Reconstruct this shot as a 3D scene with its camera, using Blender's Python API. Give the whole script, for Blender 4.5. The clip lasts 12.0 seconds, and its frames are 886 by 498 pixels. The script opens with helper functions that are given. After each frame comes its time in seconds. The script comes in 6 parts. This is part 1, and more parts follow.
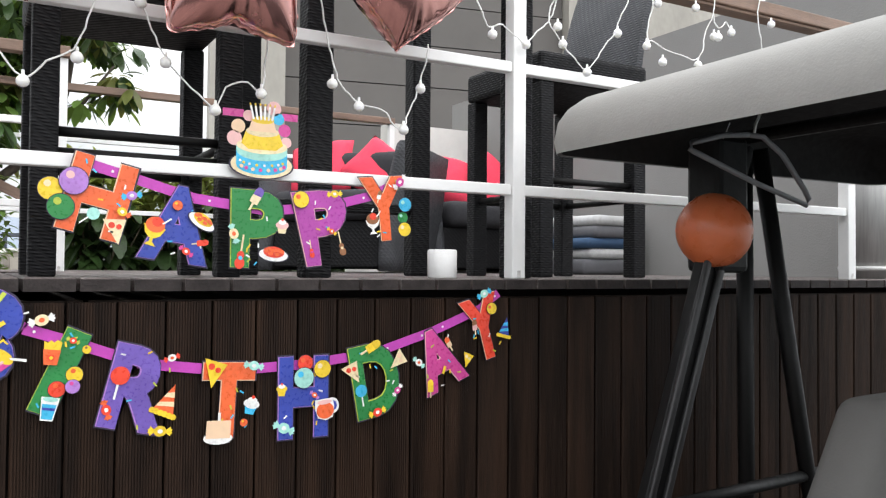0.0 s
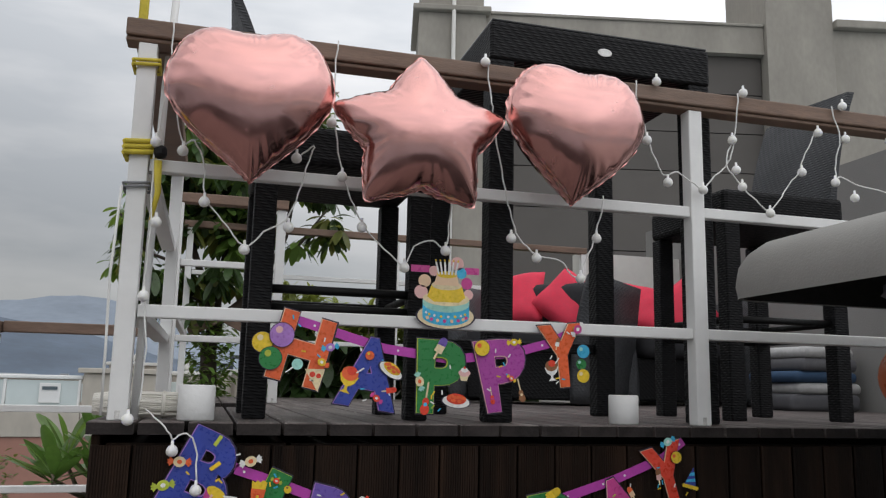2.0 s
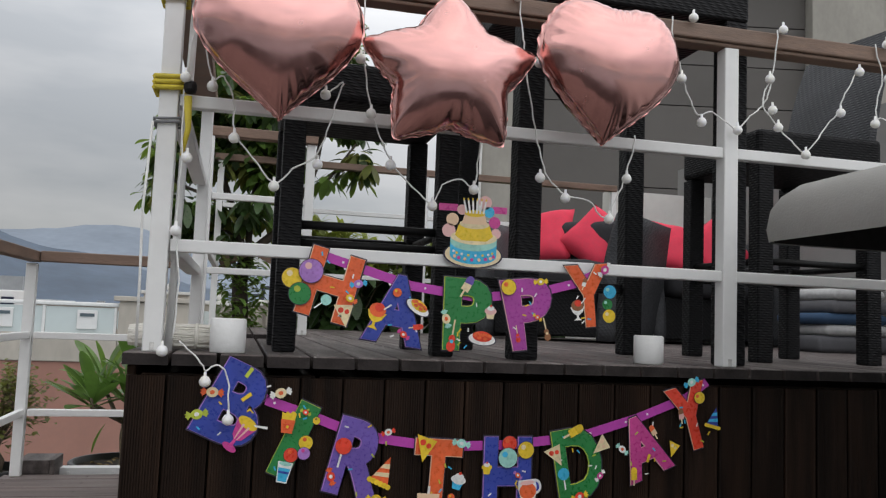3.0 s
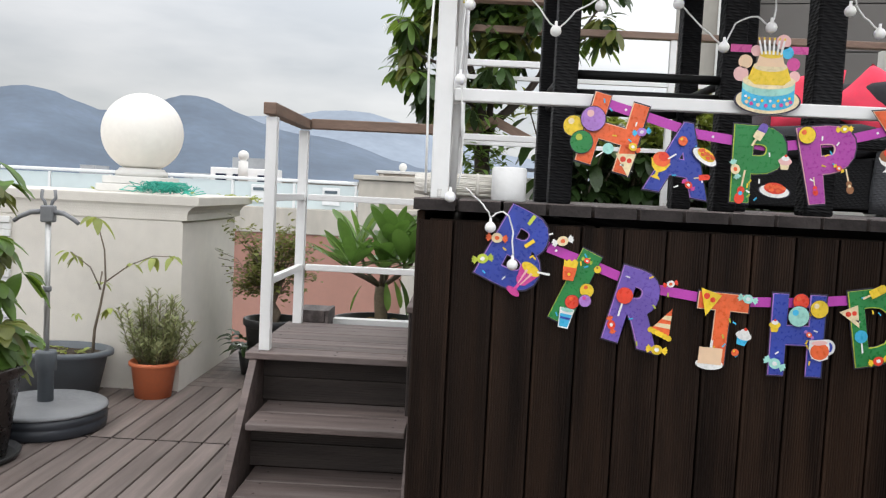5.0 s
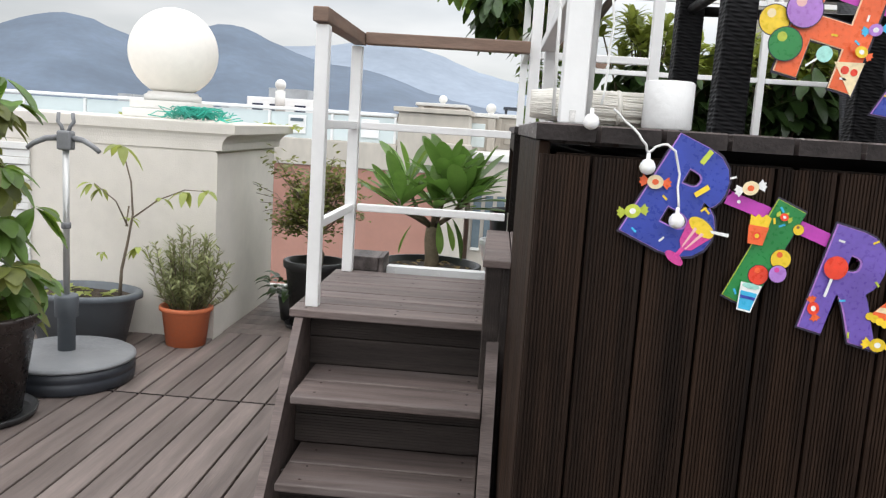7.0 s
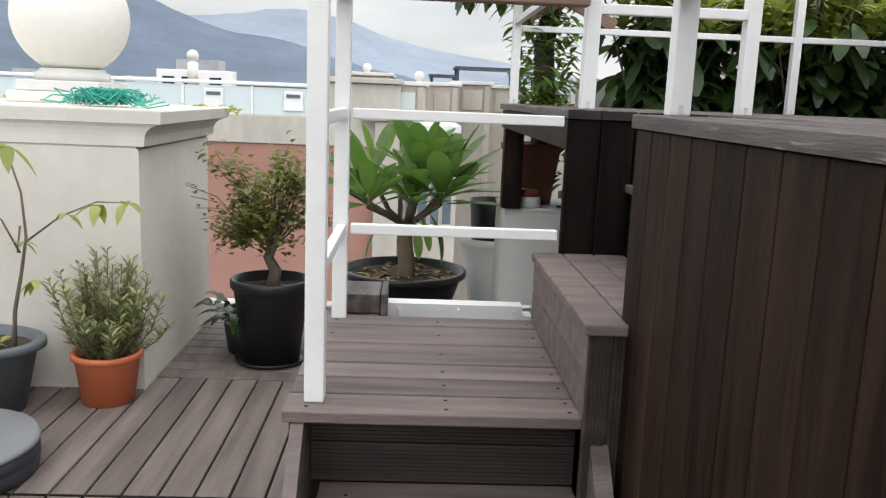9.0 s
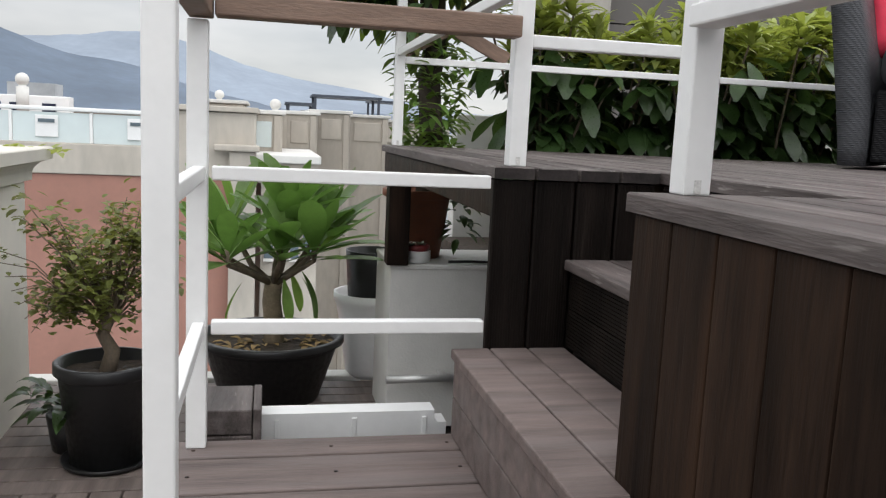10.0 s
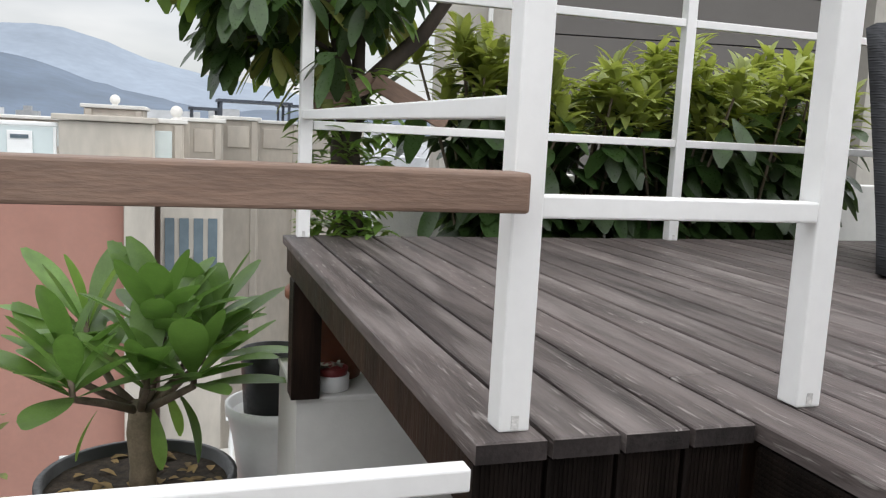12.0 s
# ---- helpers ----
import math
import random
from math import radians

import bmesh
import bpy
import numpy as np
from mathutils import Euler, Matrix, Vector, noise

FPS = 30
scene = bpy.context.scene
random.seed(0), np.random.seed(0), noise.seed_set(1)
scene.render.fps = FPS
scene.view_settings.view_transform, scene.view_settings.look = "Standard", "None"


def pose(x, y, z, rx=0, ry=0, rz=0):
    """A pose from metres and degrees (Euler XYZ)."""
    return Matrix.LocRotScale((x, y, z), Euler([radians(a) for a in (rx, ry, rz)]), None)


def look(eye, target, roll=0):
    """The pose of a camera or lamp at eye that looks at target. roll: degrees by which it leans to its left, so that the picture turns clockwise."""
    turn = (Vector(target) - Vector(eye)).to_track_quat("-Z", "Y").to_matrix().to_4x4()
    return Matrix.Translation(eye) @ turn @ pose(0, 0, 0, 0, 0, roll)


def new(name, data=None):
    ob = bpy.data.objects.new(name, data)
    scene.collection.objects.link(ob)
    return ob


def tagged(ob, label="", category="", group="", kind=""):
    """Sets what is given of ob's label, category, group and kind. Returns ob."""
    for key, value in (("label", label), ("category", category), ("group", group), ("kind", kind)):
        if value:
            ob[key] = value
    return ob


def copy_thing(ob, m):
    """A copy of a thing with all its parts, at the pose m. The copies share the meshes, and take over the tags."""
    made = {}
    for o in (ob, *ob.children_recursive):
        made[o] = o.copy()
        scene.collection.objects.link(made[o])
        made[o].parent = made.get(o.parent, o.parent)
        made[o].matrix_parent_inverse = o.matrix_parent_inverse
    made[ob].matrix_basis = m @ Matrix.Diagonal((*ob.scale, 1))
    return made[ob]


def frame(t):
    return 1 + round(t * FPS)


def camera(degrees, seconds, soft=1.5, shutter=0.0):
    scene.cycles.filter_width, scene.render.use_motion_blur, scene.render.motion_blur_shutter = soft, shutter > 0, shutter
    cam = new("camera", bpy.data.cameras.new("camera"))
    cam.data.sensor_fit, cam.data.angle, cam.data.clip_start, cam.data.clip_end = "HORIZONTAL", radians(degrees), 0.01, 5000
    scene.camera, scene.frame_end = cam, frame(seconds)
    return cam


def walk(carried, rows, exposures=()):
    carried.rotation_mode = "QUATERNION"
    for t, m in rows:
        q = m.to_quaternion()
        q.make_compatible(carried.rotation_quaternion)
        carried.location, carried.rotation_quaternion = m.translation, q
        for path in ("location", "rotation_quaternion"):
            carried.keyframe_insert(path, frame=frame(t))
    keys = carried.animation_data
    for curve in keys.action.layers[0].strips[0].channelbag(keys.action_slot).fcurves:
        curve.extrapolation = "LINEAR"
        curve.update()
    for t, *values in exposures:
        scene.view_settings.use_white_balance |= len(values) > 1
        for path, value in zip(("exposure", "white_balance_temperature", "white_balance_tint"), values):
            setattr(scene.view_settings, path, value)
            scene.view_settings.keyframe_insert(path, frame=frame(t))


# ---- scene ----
cam = camera(56.7, 12.0, soft=1.25)
PATH = [
    (0, (0.853, 0.658, 1.222), (1.839, 2.397, 1.272), 0.5),
    (0.5, (0.873, 0.608, 1.233), (1.663, 2.443, 1.329), 0.8),
    (0.8, (0.886, 0.597, 1.264), (1.596, 2.465, 1.339), 0.8),
    (1, (0.882, 0.598, 1.269), (1.555, 2.48, 1.356), 0.9),
    (1.5, (0.867, 0.582, 1.286), (1.463, 2.482, 1.481), 0.8),
    (2, (0.864, 0.561, 1.279), (1.393, 2.461, 1.614), 1.2),
    (2.5, (0.866, 0.561, 1.297), (1.366, 2.467, 1.638), 1.5),
    (2.7, (0.868, 0.55, 1.295), (1.353, 2.47, 1.576), 1.8),
    (4.3, (0.795, 0.606, 1.234), (1.034, 2.591, 1.203), 3.2),
    (4.5, (0.778, 0.601, 1.224), (0.89, 2.597, 1.16), 3.1),
    (5, (0.741, 0.59, 1.21), (0.698, 2.585, 1.076), 2.8),
    (5.5, (0.733, 0.615, 1.191), (0.66, 2.604, 1.002), 3.0),
    (6, (0.72, 0.668, 1.181), (0.655, 2.651, 0.925), 3.5),
    (6.5, (0.659, 0.852, 1.184), (0.581, 2.83, 0.899), 3.8),
    (7, (0.578, 1.1, 1.184), (0.462, 3.075, 0.888), 3.7),
    (7.2, (0.558, 1.199, 1.17), (0.433, 3.172, 0.871), 3.7),
    (8.8, (0.231, 1.859, 1.209), (0.273, 3.825, 0.847), 2.1),
    (9, (0.217, 1.996, 1.217), (0.297, 3.962, 0.854), 2.3),
    (9.5, (0.2, 2.256, 1.23), (0.326, 4.222, 0.885), 2.6),
    (10, (0.161, 2.545, 1.269), (0.58, 4.48, 0.985), 2.7),
    (10.5, (0.171, 2.762, 1.287), (0.737, 4.664, 1.035), 2.3),
    (11, (0.244, 3.024, 1.332), (0.825, 4.922, 1.088), 2.5),
    (11.5, (0.29, 3.205, 1.448), (0.868, 5.104, 1.203), 2.6),
    (12, (0.306, 3.405, 1.55), (0.925, 5.286, 1.271), 2.9),
]
walk(cam, [(t, look(eye, target, roll)) for t, eye, target, roll in PATH],
     [(0, 1.15), (0.5, 0.84), (1.0, 0.58), (1.5, 0.14), (2.0, -0.14), (2.7, -0.08), (4.3, 0.46), (5.0, 0.74), (7.0, 0.9), (9.0, 0.86), (9.5, 0.68), (10.5, 0.68), (11.0, 0.60), (11.5, 0.64), (12.0, 0.78)])

# ---- world, sun ----
world = bpy.data.worlds.new("world")
scene.world = world
world.use_nodes = True
wn, wl = world.node_tree.nodes, world.node_tree.links
sky = wn.new("ShaderNodeTexSky")
sky.sky_type, sky.sun_disc = "NISHITA", False
sky.sun_elevation, sky.sun_rotation = radians(60), radians(176)
tc = wn.new("ShaderNodeTexCoord")
mp = wn.new("ShaderNodeMapping")
mp.inputs["Scale"].default_value = (1.6, 1.6, 6.0)
mp.inputs["Location"].default_value = (0.3, 0.0, 0.35)
cl = wn.new("ShaderNodeTexNoise")
cl.inputs["Scale"].default_value, cl.inputs["Detail"].default_value, cl.inputs["Roughness"].default_value = 1.7, 5, 0.5
cr = wn.new("ShaderNodeValToRGB")
cr.color_ramp.elements[0].position, cr.color_ramp.elements[0].color = 0.34, (0.43, 0.442, 0.455, 1)
cr.color_ramp.elements[1].position, cr.color_ramp.elements[1].color = 0.66, (0.665, 0.657, 0.652, 1)
sk = wn.new("ShaderNodeVectorMath")
sk.operation = "SCALE"
sk.inputs["Scale"].default_value = 0.12
mx = wn.new("ShaderNodeMix")
mx.data_type = "RGBA"
mx.inputs["Factor"].default_value = 0.9
wl.new(tc.outputs["Generated"], mp.inputs["Vector"])
wl.new(mp.outputs["Vector"], cl.inputs["Vector"])
wl.new(cl.outputs["Fac"], cr.inputs["Fac"])
wl.new(sky.outputs["Color"], sk.inputs[0])
wl.new(sk.outputs["Vector"], mx.inputs["A"])
wl.new(cr.outputs["Color"], mx.inputs["B"])
sx = wn.new("ShaderNodeSeparateXYZ")
wl.new(tc.outputs["Generated"], sx.inputs["Vector"])
lift = wn.new("ShaderNodeMapRange")
lift.interpolation_type = "SMOOTHSTEP"
for key, val in (("From Min", 0.06), ("From Max", 0.52), ("To Min", 0.92), ("To Max", 2.2)):
    lift.inputs[key].default_value = val
wl.new(sx.outputs["Z"], lift.inputs["Value"])
east = wn.new("ShaderNodeMapRange")
for key, val in (("From Min", -0.5), ("From Max", 0.6), ("To Min", 0.85), ("To Max", 1.28)):
    east.inputs[key].default_value = val
wl.new(sx.outputs["X"], east.inputs["Value"])
both = wn.new("ShaderNodeMath")
both.operation = "MULTIPLY"
wl.new(lift.outputs["Result"], both.inputs[0])
wl.new(east.outputs["Result"], both.inputs[1])
dome = wn.new("ShaderNodeVectorMath")
dome.operation = "SCALE"
wl.new(mx.outputs["Result"], dome.inputs[0])
wl.new(both.outputs["Value"], dome.inputs["Scale"])
wl.new(dome.outputs["Vector"], wn["Background"].inputs["Color"])
wn["Background"].inputs["Strength"].default_value = 0.86

sun_data = bpy.data.lights.new("sun", "SUN")
sun_data.energy, sun_data.angle, sun_data.color = 0.7, radians(100), (1.0, 0.98, 0.95)
sun = new("sun", sun_data)
sun.matrix_world = look((0.5, -5, 14), (0, 3, 0))

# ---- materials ----


def mat(name, col, rough=0.6, metal=0.0, var=0.12, scale=6.0, stretch=(1, 1, 1), bump=0.15, bscale=60.0, stain=0.0,
        stain_col=(0.1, 0.09, 0.08), island=False, sheen=0.0, sub=0.0, rand=0.0, coat=0.0, spec=0.5, scratch=0.0, scratch_col=(0.3, 0.3, 0.3)):
    """A procedural surface: base colour with grain at two scales, stains, and fine relief, set off for each object."""
    m = bpy.data.materials.new(name)
    m.use_nodes = True
    n, l = m.node_tree.nodes, m.node_tree.links
    b = n["Principled BSDF"]
    b.inputs["Roughness"].default_value, b.inputs["Metallic"].default_value = rough, metal
    b.inputs["Coat Weight"].default_value = coat
    b.inputs["Specular IOR Level"].default_value = spec
    c = n.new("ShaderNodeTexCoord")
    oi = n.new("ShaderNodeObjectInfo")
    sc = n.new("ShaderNodeVectorMath")
    sc.operation = "SCALE"
    sc.inputs[0].default_value = (37.0, 53.0, 71.0)
    l.new(oi.outputs["Random"], sc.inputs["Scale"])
    ad = n.new("ShaderNodeVectorMath")
    l.new(c.outputs["Object"], ad.inputs[0])
    l.new(sc.outputs["Vector"], ad.inputs[1])
    ma = n.new("ShaderNodeMapping")
    ma.inputs["Scale"].default_value = stretch
    l.new(ad.outputs["Vector"], ma.inputs["Vector"])

    def noise_tex(s, detail=4.0):
        t = n.new("ShaderNodeTexNoise")
        t.inputs["Scale"].default_value, t.inputs["Detail"].default_value = s, detail
        l.new(ma.outputs["Vector"], t.inputs["Vector"])
        return t.outputs["Fac"]

    def ranged(fac, lo, hi, a=0.3, z=0.7):
        r = n.new("ShaderNodeMapRange")
        r.inputs["From Min"].default_value, r.inputs["From Max"].default_value = a, z
        r.inputs["To Min"].default_value, r.inputs["To Max"].default_value = lo, hi
        l.new(fac, r.inputs["Value"])
        return r.outputs["Result"]

    def mult(x, y):
        p = n.new("ShaderNodeMath")
        p.operation = "MULTIPLY"
        l.new(x, p.inputs[0])
        l.new(y, p.inputs[1])
        return p.outputs["Value"]

    big, fine = noise_tex(scale), noise_tex(scale * 9.0, 6.0)
    f = mult(ranged(big, 1 - var, 1 + var), ranged(fine, 1 - var * 0.6, 1 + var * 0.6))
    if rand:
        f = mult(f, ranged(oi.outputs["Random"], 1 - rand, 1 + rand, 0, 1))
    if island:
        g = n.new("ShaderNodeNewGeometry")
        f = mult(f, ranged(g.outputs["Random Per Island"], 0.62, 1.35, 0, 1))
    v = n.new("ShaderNodeVectorMath")
    v.operation = "SCALE"
    v.inputs[0].default_value = col
    l.new(f, v.inputs["Scale"])
    out = v.outputs["Vector"]
    if stain:
        mi = n.new("ShaderNodeMix")
        mi.data_type = "RGBA"
        l.new(out, mi.inputs["A"])
        mi.inputs["B"].default_value = (*stain_col, 1)
        l.new(ranged(noise_tex(scale * 0.55, 5.0), 0.0, stain, 0.5, 0.72), mi.inputs["Factor"])
        out = mi.outputs["Result"]
    if scratch:
        ms = n.new("ShaderNodeMix")
        ms.data_type = "RGBA"
        l.new(out, ms.inputs["A"])
        ms.inputs["B"].default_value = (*scratch_col, 1)
        l.new(mult(ranged(noise_tex(scale * 5.0, 8.0), 0.0, scratch, 0.60, 0.70), ranged(noise_tex(scale * 0.3, 2.0), 0.0, 1.0, 0.42, 0.62)), ms.inputs["Factor"])
        out = ms.outputs["Result"]
    l.new(out, b.inputs["Base Color"])
    l.new(ranged(fine, max(rough - 0.1, 0.02), min(rough + 0.1, 1.0)), b.inputs["Roughness"])
    if bump:
        bp = n.new("ShaderNodeBump")
        bp.inputs["Strength"].default_value, bp.inputs["Distance"].default_value = bump, 0.004
        l.new(noise_tex(bscale, 3.0), bp.inputs["Height"])
        l.new(bp.outputs["Normal"], b.inputs["Normal"])
    if sub:
        b.inputs["Subsurface Weight"].default_value = sub
        b.inputs["Subsurface Radius"].default_value = (0.01, 0.01, 0.005)
    return m


M_deck = mat("deck_composite", (0.092, 0.076, 0.072), 0.55, var=0.42, scale=4, stretch=(7, 0.7, 7), bump=0.4, bscale=40, stain=0.8, stain_col=(0.235, 0.205, 0.195), rand=0.30, spec=0.25, scratch=0.75, scratch_col=(0.36, 0.33, 0.31))
M_deckx = mat("deck_composite_cross", (0.138, 0.108, 0.099), 0.6, var=0.32, scale=4, stretch=(0.7, 7, 7), bump=0.4, bscale=40, stain=0.6, stain_col=(0.195, 0.167, 0.16), rand=0.2, spec=0.3)
M_floor = mat("floor_composite", (0.160, 0.130, 0.118), 0.6, var=0.27, scale=3.5, stretch=(6, 0.5, 6), bump=0.4, bscale=40, stain=0.55, stain_col=(0.095, 0.074, 0.067), rand=0.16, spec=0.3)
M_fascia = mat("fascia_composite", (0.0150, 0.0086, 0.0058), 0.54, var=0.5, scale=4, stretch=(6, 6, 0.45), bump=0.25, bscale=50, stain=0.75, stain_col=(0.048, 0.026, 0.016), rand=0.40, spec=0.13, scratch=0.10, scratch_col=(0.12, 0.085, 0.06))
# Fascia composite again, darkened: the shade in the notch is put into its colour.
M_notch = mat("shaded_notch_composite", (0.0085, 0.0062, 0.0052), 0.55, var=0.45, scale=4, stretch=(6, 6, 0.45), bump=0.25, bscale=50, stain=0.6, stain_col=(0.020, 0.014, 0.011), rand=0.3, spec=0.12, scratch=0.12, scratch_col=(0.14, 0.12, 0.10))
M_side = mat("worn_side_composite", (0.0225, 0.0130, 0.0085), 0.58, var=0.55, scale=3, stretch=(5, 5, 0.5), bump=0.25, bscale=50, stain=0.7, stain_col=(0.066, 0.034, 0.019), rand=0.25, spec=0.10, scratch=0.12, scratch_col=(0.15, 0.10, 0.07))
M_riser = mat("riser_composite", (0.040, 0.032, 0.029), 0.6, var=0.35, scale=4, stretch=(0.5, 6, 6), bump=0.2, bscale=50, stain=0.4, stain_col=(0.065, 0.05, 0.045), rand=0.2, spec=0.25)
M_white = mat("white_paint", (0.80, 0.80, 0.79), 0.42, var=0.03, scale=5, bump=0.06, bscale=90, stain=0.10, stain_col=(0.5, 0.48, 0.45))
M_hand = mat("handrail_wood", (0.185, 0.118, 0.085), 0.6, var=0.25, scale=4, stretch=(1, 1, 6), bump=0.25, bscale=50, stain=0.4, stain_col=(0.27, 0.2, 0.16))
M_stucco = mat("cream_stucco", (0.67, 0.635, 0.575), 0.85, var=0.06, scale=1.5, bump=0.35, bscale=130, stain=0.18, stain_col=(0.45, 0.4, 0.34))
M_whitewall = mat("white_render", (0.66, 0.65, 0.62), 0.85, var=0.06, scale=2, bump=0.3, bscale=120, stain=0.15, stain_col=(0.42, 0.4, 0.37))
M_red = mat("terracotta_wall", (0.35, 0.18, 0.14), 0.85, var=0.08, scale=1.2, bump=0.2, bscale=100, stain=0.25, stain_col=(0.30, 0.16, 0.125))
M_panel = mat("grey_wall_panel", (0.115, 0.104, 0.096), 0.8, var=0.07, scale=0.9, bump=0.2, bscale=90, stain=0.2, stain_col=(0.12, 0.112, 0.105), rand=0.06)
M_conc = mat("weathered_concrete", (0.36, 0.335, 0.295), 0.85, var=0.12, scale=1.1, stretch=(1, 1, 0.5), bump=0.3, bscale=80, stain=0.5, stain_col=(0.25, 0.23, 0.2))
# Blue haze of the distance is painted into both hill colours, paler farther off.
M_hill = mat("haze_tinted_forest_hill", (0.098, 0.128, 0.172), 0.95, var=0.18, scale=0.007, bump=0.0)
M_hill2 = mat("far_haze_tinted_hill", (0.21, 0.248, 0.30), 0.95, var=0.14, scale=0.004, bump=0.0)
M_beige = mat("weathered_beige_render", (0.47, 0.43, 0.375), 0.85, var=0.14, scale=0.7, stretch=(1, 1, 0.35), bump=0.2, bscale=60, stain=0.45, stain_col=(0.33, 0.29, 0.245))
M_ground = mat("town_ground", (0.22, 0.25, 0.26), 0.95, var=0.25, scale=0.01, bump=0.0)

# ---- mesh helpers ----


def add_box(bm, a, b, bevel=0.0):
    """A box from corner a to corner b, with its edges rounded off."""
    lo = Vector([min(p, q) for p, q in zip(a, b)])
    hi = Vector([max(p, q) for p, q in zip(a, b)])
    geo = bmesh.ops.create_cube(bm, size=1.0, matrix=Matrix.LocRotScale((lo + hi) / 2, None, hi - lo))
    if bevel:
        edges = list({e for v in geo["verts"] for e in v.link_edges})
        bmesh.ops.bevel(bm, geom=edges, offset=min(bevel, min(hi - lo) * 0.45), segments=2, affect="EDGES", profile=0.5)
    return bm


def add_tube(bm, pts, r, sides=8, r2=None, caps=True):
    """A round rod through the points, from radius r to r2."""
    pts = [Vector(p) for p in pts]
    rings, up = [], None
    for i, p in enumerate(pts):
        d = (pts[min(i + 1, len(pts) - 1)] - pts[max(i - 1, 0)]).normalized()
        if up is None:
            up = Vector((0, 0, 1)) if abs(d.z) < 0.9 else Vector((1, 0, 0))
        s = d.cross(up).normalized()
        up = s.cross(d).normalized()
        k = i / max(len(pts) - 1, 1)
        rr = r if r2 is None else r + (r2 - r) * k
        rings.append([bm.verts.new(p + (s * math.cos(a) + up * math.sin(a)) * rr) for a in (2 * math.pi * j / sides for j in range(sides))])
    for a, b in zip(rings[:-1], rings[1:]):
        for j in range(sides):
            f = bm.faces.new((a[j], a[(j + 1) % sides], b[(j + 1) % sides], b[j]))
            f.smooth = True
    if caps:
        bm.faces.new(rings[0][::-1])
        bm.faces.new(rings[-1])
    return bm


def add_lathe(bm, profile, sides=32, centre=(0, 0, 0), sx=1.0, sy=1.0):
    """A turned form from (radius, height) pairs."""
    rings = []
    for r, z in profile:
        rings.append([bm.verts.new((centre[0] + sx * r * math.cos(a), centre[1] + sy * r * math.sin(a), centre[2] + z))
                      for a in (2 * math.pi * j / sides for j in range(sides))])
    for a, b in zip(rings[:-1], rings[1:]):
        for j in range(sides):
            f = bm.faces.new((a[j], a[(j + 1) % sides], b[(j + 1) % sides], b[j]))
            f.smooth = True
    bm.faces.new(rings[0][::-1])
    bm.faces.new(rings[-1])
    return bm


def mesh_of(name, bm, material):
    me = bpy.data.meshes.new(name)
    bmesh.ops.recalc_face_normals(bm, faces=bm.faces)
    bm.to_mesh(me)
    bm.free()
    for m in material if isinstance(material, (list, tuple)) else [material]:
        me.materials.append(m)
    return me


def part(name, bm, material, parent, label=""):
    """One mesh object under a thing or a part."""
    ob = new(name, mesh_of(name, bm, material))
    ob.parent = parent
    if label:
        ob["label"] = label
    return ob


def thing(name, label, category, at=(0, 0, 0), group="", kind="", turn=0):
    ob = new(name)
    ob.empty_display_size = 0.1
    ob.matrix_world = pose(*at, 0, 0, turn)
    return tagged(ob, label, category, group, kind)


def solid(name, bm, material, label, category, at=(0, 0, 0), group="", kind="", turn=0):
    ob = new(name, mesh_of(name, bm, material))
    ob.matrix_world = pose(*at, 0, 0, turn)
    return tagged(ob, label, category, group, kind)


def boxed(a, b, bevel=0.0):
    return add_box(bmesh.new(), a, b, bevel)


def piece(name, me, parent, at):
    """One of many alike pieces that share a mesh."""
    ob = new(name, me)
    ob.parent = parent
    ob.location = at
    return ob


def ribbed_board(width, length, thick, ribs, axis="z", depth=0.0022):
    """A board from (0, 0, 0), whose face towards -y carries fine ribs that run along z (or along x)."""
    bm = bmesh.new()
    prof = [(0.0, thick), (0.0, 0.003)]
    p = (width - 0.006) / ribs
    for i in range(ribs):
        x = 0.003 + i * p
        prof += [(x, 0.0), (x + p * 0.55, 0.0), (x + p * 0.62, depth), (x + p * 0.95, depth)]
    prof += [(width, 0.003), (width, thick)]
    lo = [bm.verts.new((x, y, 0) if axis == "z" else (0, y, x)) for x, y in prof]
    hi = [bm.verts.new((x, y, length) if axis == "z" else (length, y, x)) for x, y in prof]
    k = len(prof)
    for i in range(k):
        bm.faces.new((lo[i], lo[(i + 1) % k], hi[(i + 1) % k], hi[i]))
    bm.faces.new(lo[::-1])
    bm.faces.new(hi)
    return bm


# ---- large structure ----
DECK, FX, FY, W = 1.2, 0.63, 2.38, 0.093          # deck height, left face, front face, board width
NX, NY0, NY1 = 1.015, 3.576, 4.25                  # the notch with the upper steps
FARY, RIGHT = 6.06, 5.2

ground = solid("ground", add_box(bmesh.new(), (-4000, -4000, -0.5), (4000, 4000, 0)), M_ground, "hazy green and grey town far below the roof", "ground", (0, 0, -16), kind="structure")


